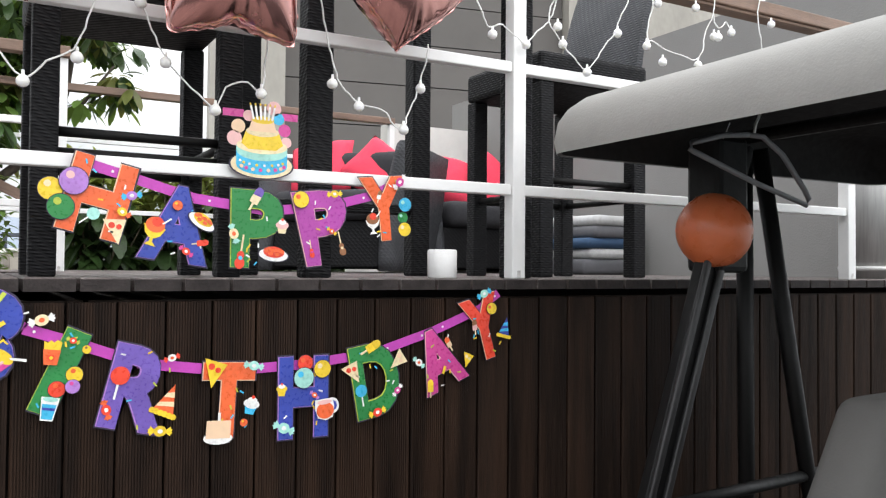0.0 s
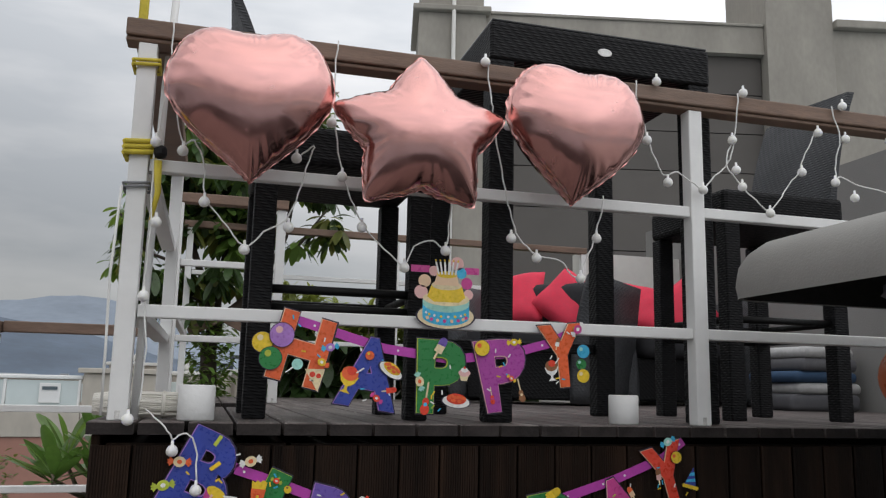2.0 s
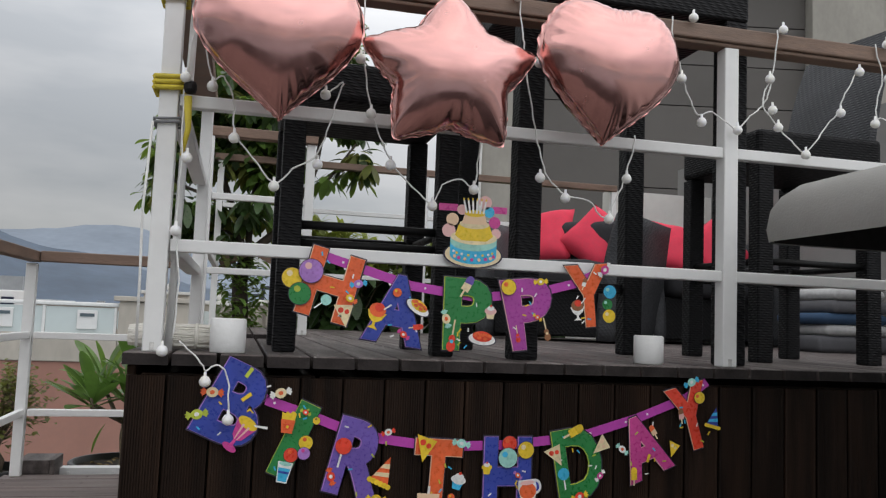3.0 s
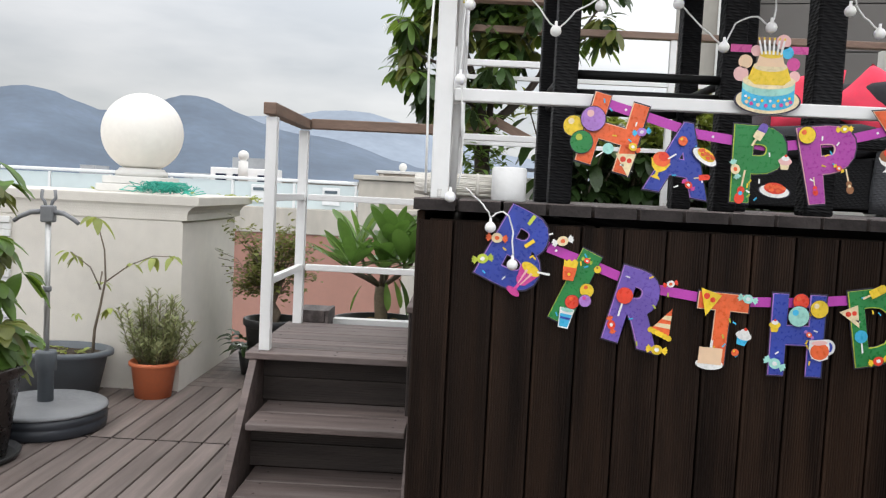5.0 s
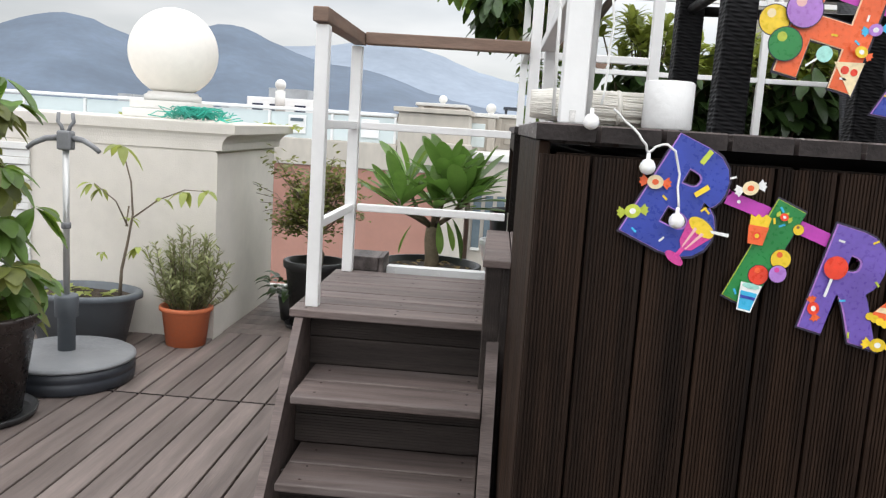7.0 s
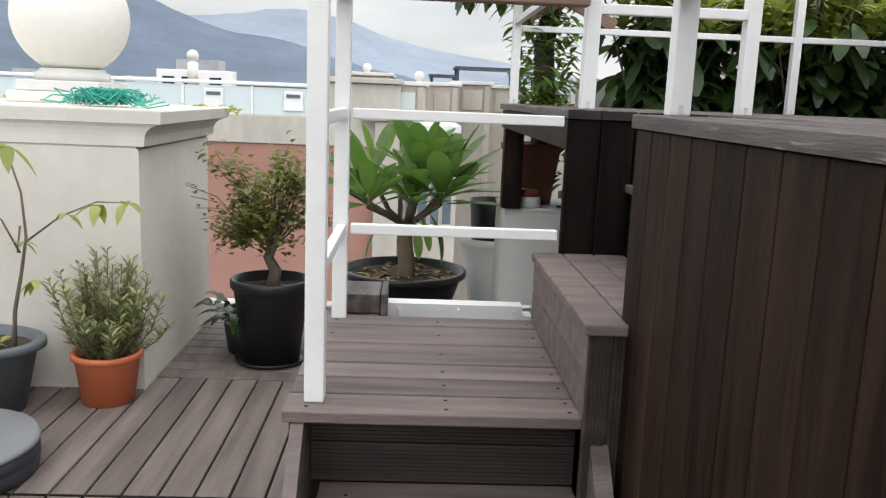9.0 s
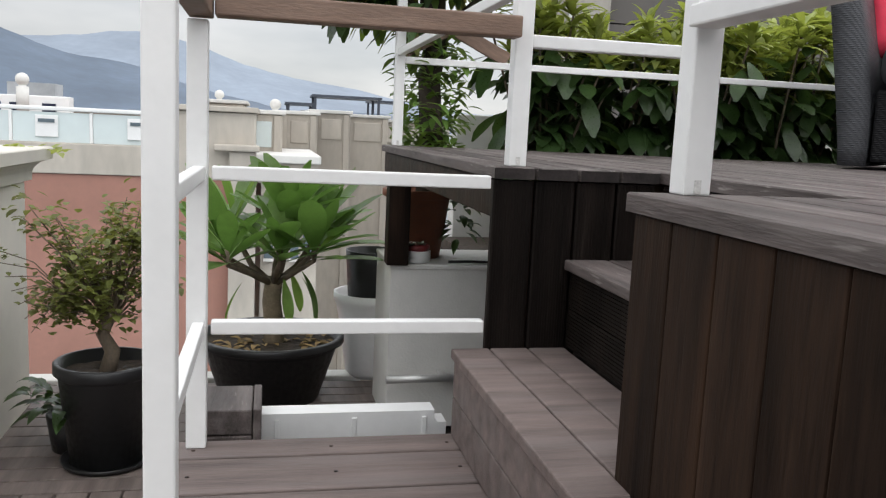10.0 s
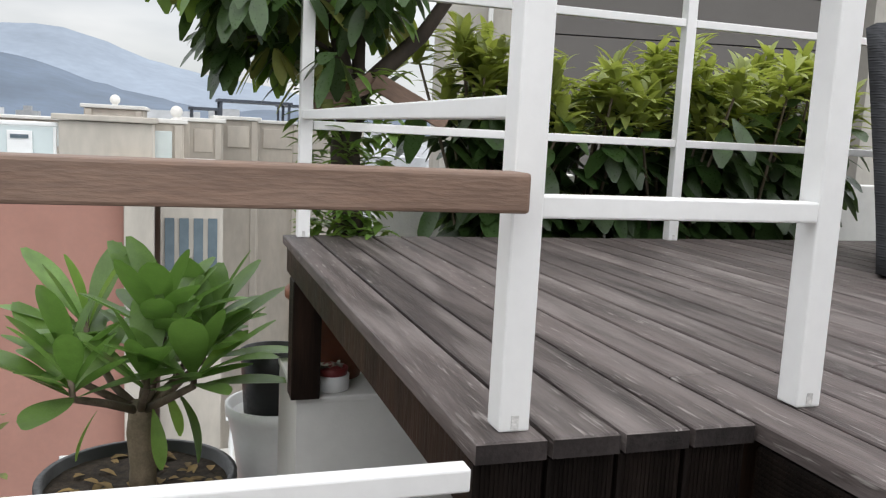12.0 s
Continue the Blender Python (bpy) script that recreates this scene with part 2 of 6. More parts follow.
def hill(name, dist, peaks, base, material, label):
    bm = bmesh.new()
    top, bot, mid = [], [], []
    for i in range(181):
        a = radians(-75 + i * 150 / 180)
        h = base
        for az, hh, w in peaks:
            h += hh * math.exp(-((math.degrees(a) - az) / w) ** 2)
        h += 9 * noise.noise((i * 0.21, dist * 0.01, 0)) + 5 * noise.noise((i * 0.7, dist, 3))
        x, y = math.sin(a), math.cos(a)
        top.append(bm.verts.new((x * dist * 1.25, y * dist * 1.25, h)))
        mid.append(bm.verts.new((x * dist * 1.1, y * dist * 1.1, h * 0.55 + 12 * noise.noise((i * 0.35, 9, 1)))))
        bot.append(bm.verts.new((x * dist * 0.9, y * dist * 0.9, -16)))
    for i in range(180):
        for p, q in ((bot, mid), (mid, top)):
            f = bm.faces.new((p[i], p[i + 1], q[i + 1], q[i]))
            f.smooth = True
    return solid(name, bm, material, label, "mountain", kind="structure")


hill("backdrop", 1500, [(-28, 122, 4.5), (-19, 142, 5.0), (-10, 84, 7), (-37, 95, 8), (30, 20, 20)], 24, M_hill, "wooded mountain ridge tinted blue for haze, under low cloud")
hill("backdrop_far", 2300, [(-7.5, 190, 6.5), (-17, 130, 6), (3, 70, 7), (-60, 250, 15)], 62, M_hill2, "distant mountain slopes tinted pale for haze")

# terrace floor: boards run away from the camera in two bays, then across
floor = thing("floor", "worn grey-brown composite deck boards of the terrace floor", "floor", kind="structure")
part("underlay", boxed((-6, -4, -0.25), (6, 6.60, -0.03)), mat("dark_gap", (0.02, 0.017, 0.016), 0.9), floor, "dark gap under the boards")
deck = thing("deck", "raised dark composite deck with ribbed fascia boards", "deck", kind="structure")
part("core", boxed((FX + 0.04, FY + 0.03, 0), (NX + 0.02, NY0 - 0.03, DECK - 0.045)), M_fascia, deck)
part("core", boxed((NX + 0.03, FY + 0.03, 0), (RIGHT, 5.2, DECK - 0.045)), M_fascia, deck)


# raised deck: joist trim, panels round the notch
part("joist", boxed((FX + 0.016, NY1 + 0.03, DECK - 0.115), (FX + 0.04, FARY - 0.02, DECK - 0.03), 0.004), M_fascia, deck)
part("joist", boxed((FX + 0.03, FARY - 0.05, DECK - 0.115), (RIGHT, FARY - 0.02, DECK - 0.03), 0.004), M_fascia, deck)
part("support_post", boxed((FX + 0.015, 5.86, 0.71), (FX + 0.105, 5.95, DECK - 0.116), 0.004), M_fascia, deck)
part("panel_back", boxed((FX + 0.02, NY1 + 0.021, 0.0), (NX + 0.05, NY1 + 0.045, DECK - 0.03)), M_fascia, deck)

# stairs up to the landing and on to the deck
stairs = thing("stairs", "composite steps with ribbed risers up to a small landing", "stairs", kind="structure")
T_Y = [3.172, 3.312, 3.530]
R_Y = [3.315, 3.475, 3.640]
for i, y in enumerate(T_Y):
    z = 0.2 * (i + 1)
    end = R_Y[i + 1] + 0.002 if i < 2 else None
    if i < 2:
        half = (end - y) / 2
        part("tread", boxed((0.040, y, z - 0.024), (0.583, y + half - 0.002, z), 0.004), M_deckx, stairs)
        part("tread", boxed((0.040, y + half + 0.002, z - 0.024), (0.583, end, z), 0.004), M_deckx, stairs)
    for k in range(2):
        r = part("riser", ribbed_board(0.088 if k == 0 else 0.082, 0.563, 0.015, 9, "x"), M_riser, stairs, "dark ribbed riser board")
        r.location = (0.020, R_Y[i], z - 0.2 + 0.001 + k * 0.091)
for a, b in ((3.530, 3.634), (3.642, 3.738), (3.746, 3.839), (3.847, 3.997), (4.005, 4.163), (4.171, 4.262)):
    part("landing_board", boxed((-0.025, a, 0.576), (0.60, b, 0.6), 0.003), M_deckx, stairs)
part("landing_core", boxed((0.0, 3.66, 0.0), (0.59, 4.24, 0.55)), M_riser, stairs)
for x0, x1 in ((-0.008, 0.018), (0.586, 0.622)):
    bm = bmesh.new()
    v = [bm.verts.new(p) for p in ((x0, 3.535, 0.574), (x0, 3.66, 0.574), (x0, 3.66, 0.0), (x0, 3.03, 0.0), (x0, 3.03, 0.04))]
    f = bm.faces.new(v)
    g = bmesh.ops.extrude_face_region(bm, geom=[f])
    bmesh.ops.translate(bm, vec=(x1 - x0, 0, 0), verts=[e for e in g["geom"] if isinstance(e, bmesh.types.BMVert)])
    part("stringer", bm, M_deckx, stairs)
for i in range(7):
    bm = ribbed_board(0.094, 0.57, 0.016, 12)
    bmesh.ops.transform(bm, matrix=pose(-0.018, 4.25 - i * 0.097, 0.0, 0, 0, -90), verts=bm.verts)
    part("side_board", bm, M_riser, stairs)
# the two upper steps inside the notch
for i in range(3):
    x = 0.558 + i * 0.088
    part("step_board", boxed((x, 3.505, 0.777), (x + 0.085, 4.248, 0.8), 0.004), M_deckx, stairs)
part("step_side", boxed((0.566, 3.52, 0.604), (0.584, 4.245, 0.69), 0.003), M_deckx, stairs)
part("step_side", boxed((0.566, 3.52, 0.693), (0.584, 4.245, 0.776), 0.003), M_deckx, stairs)
for i in range(3):
    b = part("step_front", ribbed_board(0.019 + 0.03, 0.6 + 0.175, 0.015, 6), M_riser, stairs)
    b.location = (0.568 + i * 0.0, 3.512, 0.0) if i == 0 else (0.568 + i * 0.05, 3.512 + 0.001 * i, 0.0)
part("step_core", boxed((0.586, 3.53, 0.3), (0.83, 4.245, 0.776)), M_riser, stairs)
for i in range(2):
    x = 0.806 + i * 0.104
    part("step_board", boxed((x, 3.545, 0.977), (x + 0.1, 4.248, 1.0), 0.004), M_deck, stairs)
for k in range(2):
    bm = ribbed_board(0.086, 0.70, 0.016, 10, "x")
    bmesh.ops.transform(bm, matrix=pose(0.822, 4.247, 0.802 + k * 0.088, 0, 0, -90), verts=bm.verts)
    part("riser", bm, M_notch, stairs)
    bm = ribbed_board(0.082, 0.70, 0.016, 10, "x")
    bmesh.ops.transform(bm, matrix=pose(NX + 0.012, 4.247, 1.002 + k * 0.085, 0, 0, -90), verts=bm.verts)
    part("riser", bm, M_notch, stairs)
part("step_core", boxed((0.84, 3.56, 0.5), (NX + 0.02, 4.245, 0.976)), M_riser, stairs)

# ---- railings: white square tube with wooden handrails ----


M_weld = mat("galvanised_bracket", (0.58, 0.57, 0.55), 0.7, 0.0, var=0.3, scale=40)


def railing(label, posts, rails, hands, group="white railings"):
    r = thing("railing", label, "railing", group=group)
    for x, y, z0, z1 in posts:
        p = part("post", boxed((x - 0.02, y - 0.02, z0), (x + 0.02, y + 0.02, z1), 0.003), M_white, r)
        if z0 < DECK:
            continue
        part("bracket", boxed((x - 0.005, y - 0.0215, z0 + 0.003), (x + 0.005, y - 0.0203, z0 + 0.021), 0.0005), M_weld, p, "small grey fixing bracket")
    for a, b in rails:
        a, b = Vector(a), Vector(b)
        d = (b - a).normalized()
        o = Vector((0.0, 0.014, 0.014)) if abs(d.x) > abs(d.y) else Vector((0.014, 0.0, 0.014))
        part("rail", boxed(a - o, b + o, 0.003), M_white, r)
    for a, b, w, h in hands:
        a, b = Vector(a), Vector(b)
        d = (b - a).normalized()
        o = Vector((0.0, w, h)) if abs(d.x) > abs(d.y) else Vector((w, 0.0, h))
        part("handrail", boxed(a - o, b + o, 0.004), M_hand, r, "weathered brown wooden handrail")
    return r


RY = 2.412
railing("white metal railing with a weathered wooden handrail hung with party lights",
        [(0.688, RY, DECK, 2.02), (2.06, RY, DECK, 2.02), (3.43, RY, DECK, 2.02)],
        [((0.71, RY, z), (2.04, RY, z)) for z in (1.428, 1.745)] + [((2.08, RY, z), (3.41, RY, z)) for z in (1.428, 1.745)],
        [((0.64, RY + 0.005, 2.052), (3.47, RY + 0.005, 2.052), 0.034, 0.020), ((0.64, RY + 0.005, 2.026), (3.47, RY + 0.005, 2.026), 0.026, 0.005)])
railing("white metal side railing along the edge of the deck",
        [(0.712, 3.552, DECK, 2.02)],
        [((0.692, 2.434, z), (0.708, 3.530, z)) for z in (1.428, 1.745)],
        [((0.692, 2.452, 2.046), (0.708, 3.582, 2.046), 0.034, 0.024)])
railing("white metal railing with a brown wooden handrail round the stair landing",
        [(0.032, 3.600, 0.6, 1.460), (0.024, 4.240, 0.6, 1.460)],
        [((0.052, 4.236, 0.853), (0.622, 4.236, 0.853)), ((0.052, 4.236, 1.166), (0.622, 4.236, 1.166)),
         ((0.030, 3.622, 0.853), (0.026, 4.218, 0.853)), ((0.030, 3.622, 1.166), (0.026, 4.218, 1.166))],
        [((0.056, 4.243, 1.490), (0.670, 4.243, 1.490), 0.027, 0.022), ((0.030, 3.565, 1.488), (0.026, 4.270, 1.488), 0.026, 0.022)])
railing("white metal railing beside the notch of the upper steps",
        [(0.692, 4.291, DECK, 2.065), (1.138, 4.306, DECK, 2.065)],
        [((0.713, 4.298, z), (1.117, 4.298, z)) for z in (1.470, 1.80)],
        [((0.665, 4.298, 2.088), (1.165, 4.298, 2.088), 0.030, 0.022)])
railing("white metal railing along the far deck edge by the hedge",
        [(0.692, 6.02, DECK, 2.27), (2.05, 6.02, DECK, 2.27), (3.45, 6.02, DECK, 2.27)],
        [((0.714, 6.02, z), (2.03, 6.02, z)) for z in (1.555, 1.982)] + [((2.072, 6.02, z), (3.43, 6.02, z)) for z in (1.555, 1.982)]
        + [((0.692, 4.312, z), (0.692, 5.998, z)) for z in (1.585,)],
        [((0.65, 6.02, 2.293), (3.47, 6.02, 2.293), 0.030, 0.022)])

# ---- walls of the terrace ----


def loft_wall(name, rect, rings, material, label, front=1.0):
    """A wall block whose outline steps outwards: rings of (overhang, height); front: share of the overhang on the near face."""
    x0, x1, y0, y1 = rect
    bm = bmesh.new()
    loops = [[bm.verts.new(p) for p in ((x0 - o, y0 - o * front, z), (x1 + o, y0 - o * front, z), (x1 + o, y1 + o, z), (x0 - o, y1 + o, z))] for o, z in rings]
    for a, b in zip(loops[:-1], loops[1:]):
        for j in range(4):
            bm.faces.new((a[j], a[(j + 1) % 4], b[(j + 1) % 4], b[j]))
    bm.faces.new(loops[0][::-1])
    bm.faces.new(loops[-1])
    return solid(name, bm, material, label, "wall", kind="structure")


loft_wall("wall_parapet", (-4.2, -0.845, 5.225, 6.30),
          [(0, -0.02), (0, 0.972), (-0.008, 0.974), (-0.008, 0.982), (0.024, 0.984), (0.026, 1.022), (0.034, 1.040), (0.052, 1.058), (0.080, 1.070), (0.092, 1.072), (0.094, 1.118), (0.088, 1.124)],
          M_stucco, "cream rendered parapet wall with a moulded white coping", 0.22)
loft_wall("wall_low", (0.668, 3.2, 5.887, 6.34), [(0, 0.0), (0, 0.690), (0.004, 0.692), (0.004, 0.706), (0, 0.71)], M_whitewall, "low white rendered planter wall under the deck")
solid("wall_right", boxed((4.3, 2.3, 0), (4.5, 6.6, 2.6)), mat("grey_render", (0.245, 0.24, 0.232), 0.85, var=0.06, scale=1.4, bump=0.3, bscale=110, stain=0.15, stain_col=(0.16, 0.155, 0.15)),
      "plain grey rendered wall at the side of the deck", "wall", kind="structure")
solid("wall_screen", boxed((3.475, 6.1, 0), (4.3, 6.25, 2.3)), M_whitewall, "white rendered wall end behind the deck", "wall", kind="structure")
M_slat = mat("white_slat", (0.72, 0.72, 0.70), 0.6, var=0.05)
shutter = thing("wall_louvre", "white horizontal louvre cladding on the terrace wall", "wall", kind="structure")
for i in range(24):
    part("slat", boxed((-4.1, 5.208 - 0.010 * (i % 2), 0.03 + i * 0.039), (-1.83, 5.221, 0.066 + i * 0.039), 0.003), M_slat, shutter)

# house across the gap: red wall, pale parapet, glass balustrade
neighbour = thing("neighbour_house", "pale house with a terracotta wall and roof terrace", "house")
part("wall", boxed((-15, 20, -15.9), (-0.52, 21.5, 0.08)), M_red, neighbour, "terracotta red rendered wall")
part("parapet", boxed((-15, 19.94, 0.09), (-1.75, 20.3, 0.69), 0.02), M_beige, neighbour, "pale stained parapet band")
part("parapet", boxed((-1.74, 19.95, 0.09), (-0.12, 22.0, 1.44), 0.02), M_beige, neighbour)
part("coping", boxed((-1.85, 19.85, 1.45), (-0.05, 22.1, 1.56), 0.02), M_beige, neighbour)
part("pilaster", boxed((-0.62, 19.7, -8), (-0.08, 19.93, 0.66), 0.02), M_beige, neighbour)
part("coping", boxed((-0.92, 19.6, 0.67), (-0.02, 19.94, 0.80), 0.03), M_beige, neighbour)
M_glass = mat("pale_glass", (0.62, 0.69, 0.69), 0.1, var=0.04, scale=0.5, bump=0)
M_dwin = mat("dark_window", (0.10, 0.13, 0.15), 0.15, var=0.2, scale=0.6, bump=0)
for i in range(9):
    x = -15 + i * 1.47
    part("glass_pane", boxed((x, 20.05, 0.70), (x + 1.40, 20.08, 1.28)), M_glass, neighbour, "pale balustrade glass")
    part("baluster", boxed((x + 1.40, 20.02, 0.70), (x + 1.46, 20.1, 1.30), 0.01), M_white, neighbour)
part("top_rail", boxed((-15, 20.0, 1.31), (-1.75, 20.12, 1.39), 0.02), M_white, neighbour)
for x in (-2.6, -4.3):
    part("notice", boxed((x, 20.00, 0.80), (x + 0.42, 20.03, 1.22), 0.01), M_white, neighbour, "white paper sheet")
    part("notice_bar", boxed((x + 0.06, 19.98, 1.08), (x + 0.36, 19.999, 1.15)), M_dwin, neighbour, "grey bar of unreadable print")

low_win = part("window", boxed((-1.82, 19.95, -6.3), (-0.92, 19.999, -4.98), 0.02), M_white, neighbour, "white framed window")
part("pane", boxed((-1.70, 19.93, -6.2), (-1.40, 19.949, -5.12)), M_glass, low_win)
part("pane", boxed((-1.33, 19.93, -6.2), (-1.03, 19.949, -5.12)), M_glass, low_win)

terrace_row = thing("terraced_houses", "row of cream roof terraces stepping away in haze", "house")
for i, (x0, x1, y, z0, z1) in enumerate(((-0.55, 0.46, 22, -15.9, 1.46), (0.44, 1.42, 25, -15.9, 1.52), (1.36, 2.48, 27, -15.9, 1.62), (2.52, 3.9, 29, -15.9, 1.57), (3.7, 6.8, 33, -15.9, 1.5), (-8.4, -2.5, 30, -15.9, 1.35), (-1.9, -0.5, 26, 0.5, 1.74))):
    w = part("wall", boxed((x0, y, z0), (x1, y + 3, z1), 0.02), M_beige, terrace_row)
    part("coping", boxed((x0 - 0.08, y - 0.1, z1 + 0.002), (x1 + 0.08, y + 3.1, z1 + 0.10), 0.02), M_whitewall, w)
    for k in range(2):
        part("pilaster", boxed((x0 + 0.03 + k * (x1 - x0 - 0.22), y - 0.08, min(z0 + 8, z1 - 1.2)), (x0 + 0.18 + k * (x1 - x0 - 0.22), y - 0.003, z1 - 0.02), 0.01), M_beige, w)
    part("panel", boxed((x0 + 0.28, y - 0.04, z1 - 0.75), (x1 - 0.24, y - 0.003, z1 - 0.16), 0.02), M_glass if i in (0, 5) else M_beige, w)
for i in range(10):
    part("wall_bracket", boxed((-0.05 + i * 0.13, 20.1 + i * 0.45, 0.02), (0.02 + i * 0.13, 20.2 + i * 0.45, 0.42), 0.01), M_beige, terrace_row)
part("balcony_band", boxed((-0.12, 20.1, 0.44), (1.25, 24.9, 0.62), 0.03), M_whitewall, terrace_row, "pale moulded ledge")
part("side_wall", boxed((0.02, 20.2, -15.9), (1.2, 24.9, 0.43)), M_beige, terrace_row)
for k in range(4):
    win = part("window", boxed((0.10 + k * 0.27, 20.15, -1.6), (0.28 + k * 0.27, 20.199, -0.35), 0.005), M_dwin, terrace_row, "dark window behind bars")
    part("frame", boxed((0.085 + k * 0.27, 20.10, -1.64), (0.295 + k * 0.27, 20.149, -1.58), 0.005), M_whitewall, win)
for k in range(6):
    part("baluster", add_lathe(bmesh.new(), [(0.05, 0), (0.05, 0.06), (0.03, 0.10), (0.062, 0.35), (0.03, 0.75), (0.05, 0.80), (0.05, 0.88)], 12, (1.40 + k * 0.20, 19.9, -5.3)), M_white, terrace_row)
part("handrail", boxed((1.28, 19.82, -4.418), (2.55, 19.98, -4.30), 0.01), M_white, terrace_row)
part("balcony_floor", boxed((1.21, 19.7, -5.5), (2.7, 20.6, -5.301), 0.01), M_whitewall, terrace_row)
M_frame = mat("dark_steel", (0.06, 0.07, 0.09), 0.5, 0.3)
for x0, x1, z1, y in ((1.62, 3.70, 2.26, 30), (0.76, 1.54, 1.97, 30), (4.0, 5.1, 2.3, 34)):
    pg = thing("pergola", "dark steel roof pergola on a far terrace", "pergola", (0, 0, 0), group="roof pergolas")
    for x in (x0, x1):
        for yy in (y, y + 1.6):
            part("post", boxed((x - 0.04, yy - 0.04, 1.55), (x + 0.04, yy + 0.04, z1 - 0.08)), M_frame, pg)
    part("roof", boxed((x0 - 0.1, y - 0.1, z1 - 0.08), (x1 + 0.1, y + 1.7, z1)), M_frame, pg)
for x, y, z, r in ((0.31, 24, 1.735, 0.14), (-5.04, 22, 1.95, 0.14), (-1.2, 26.5, 1.98, 0.13)):
    bm = bmesh.new()
    add_lathe(bm, [(r * 0.9, -1.4 * r - 0.5), (r * 0.9, -r * 1.1), (r * 0.6, -r * 1.05), (r * 0.55, -r * 0.85)] + [(r * math.cos(a), r * math.sin(a)) for a in (radians(-55 + 14.4 * k) for k in range(11))], 24)
    solid("ball_finial", bm, M_whitewall, "white stone ball finial on a far parapet", "finial", (x, y, z), group="far ball finials")
gate = thing("far_parapet", "white roof parapet with washing hung before it", "wall")
part("wall", boxed((-5.9, 22, -15.9), (-4.1, 22.4, 1.62), 0.02), M_white, gate)
M_cloth = mat("dark_washing", (0.02, 0.025, 0.05), 0.9)
for i, x in enumerate((-5.75, -5.3, -4.65)):
    part("washing", boxed((x, 21.95, 0.95 + 0.1 * (i % 2)), (x + 0.28, 21.99, 1.46), 0.01), M_cloth, gate, "dark washing on a line")

# large grey building at the back
back = thing("apartment_building", "weathered concrete building with grey panelled recess", "building")
back.matrix_world = pose(7, 18.75, 0, 0, 0, -12) @ Matrix.Translation((-7, -18.75, 0))
part("wall", boxed((5.25, 18.6, -15.9), (6.90, 21, 10.40)), M_conc, back)
part("coping", boxed((5.10, 18.45, 10.41), (7.02, 21.1, 10.56), 0.03), M_conc, back)
part("wall", boxed((5.30, 18.65, 10.57), (6.85, 21, 12.6)), M_conc, back)
part("wall", boxed((6.91, 18.75, 9.76), (14.0, 21, 10.48)), M_conc, back)
part("coping", boxed((7.03, 18.70, 10.482), (14.0, 21, 10.56), 0.02), M_conc, back)
part("wall", boxed((14.01, 18.6, -15.9), (15.75, 21, 13.2)), M_conc, back)
part("wall", boxed((15.76, 18.65, -15.9), (19.2, 21, 10.45)), M_conc, back)
part("coping", boxed((15.76, 18.45, 10.46), (19.4, 21.1, 10.68), 0.03), M_conc, back)
part("pipe", add_tube(bmesh.new(), [(6.1, 18.5, -4), (6.1, 18.5, 13.2)], 0.05), M_whitewall, back)
for k in range(25):
    z = 9.75 - (k + 1) * 1.02
    part("panel", boxed((6.92, 18.95, z + 0.012), (13.99, 19.1, z + 1.008), 0.006), M_panel, back, "grey wall panel")
part("panel_backing", boxed((6.92, 19.101, -15.9), (13.99, 20.5, 9.75)), M_fascia, back)

# town far below and beyond
rt_ = random.Random(21)
bm = bmesh.new()
for i in range(260):
    y = rt_.uniform(60, 520)
    x = rt_.uniform(-0.75, 0.75) * y
    h = 16 + rt_.uniform(-9, 0.5) + rt_.random() ** 4 * 2.5
    w, d = rt_.uniform(5, 14), rt_.uniform(5, 12)
    add_box(bm, (x - w / 2, y - d / 2, -16), (x + w / 2, y + d / 2, -16 + h))
    if i % 3 == 0:
        add_box(bm, (x - w / 5, y - d / 5, -16 + h), (x + w / 6, y + d / 5, -16 + h + 2.2))
solid("distant_town", bm, mat("pale_town_walls", (0.42, 0.43, 0.44), 0.9, var=0.15, scale=0.2, bump=0, island=True), "pale hazy roofs of the town beyond", "town", kind="stuff")
solid("wall_planter_back", boxed((1.22, 7.21, 0), (4.3, 7.35, 1.37), 0.006), M_whitewall, "white rendered wall behind the hedge bed", "wall", kind="structure")
for i, (x, y, z) in enumerate([(xx, yy, 0.6) for yy in (3.56, 3.61, 3.70, 3.79, 3.92, 4.08, 4.21) for xx in (0.02, 0.30, 0.55)] + [(xx, yy, zz) for yy, zz in ((3.21, 0.2), (3.30, 0.2), (3.42, 0.2), (3.36, 0.4), (3.45, 0.4), (3.58, 0.4)) for xx in (0.10, 0.54)]):
    piece("screw", bpy.data.meshes["screw"] if i else mesh_of("screw", add_lathe(bmesh.new(), [(0.0045, -0.004), (0.0045, 0.0005), (0.002, 0.0008)], 8), M_fascia), stairs, (x, y, z))

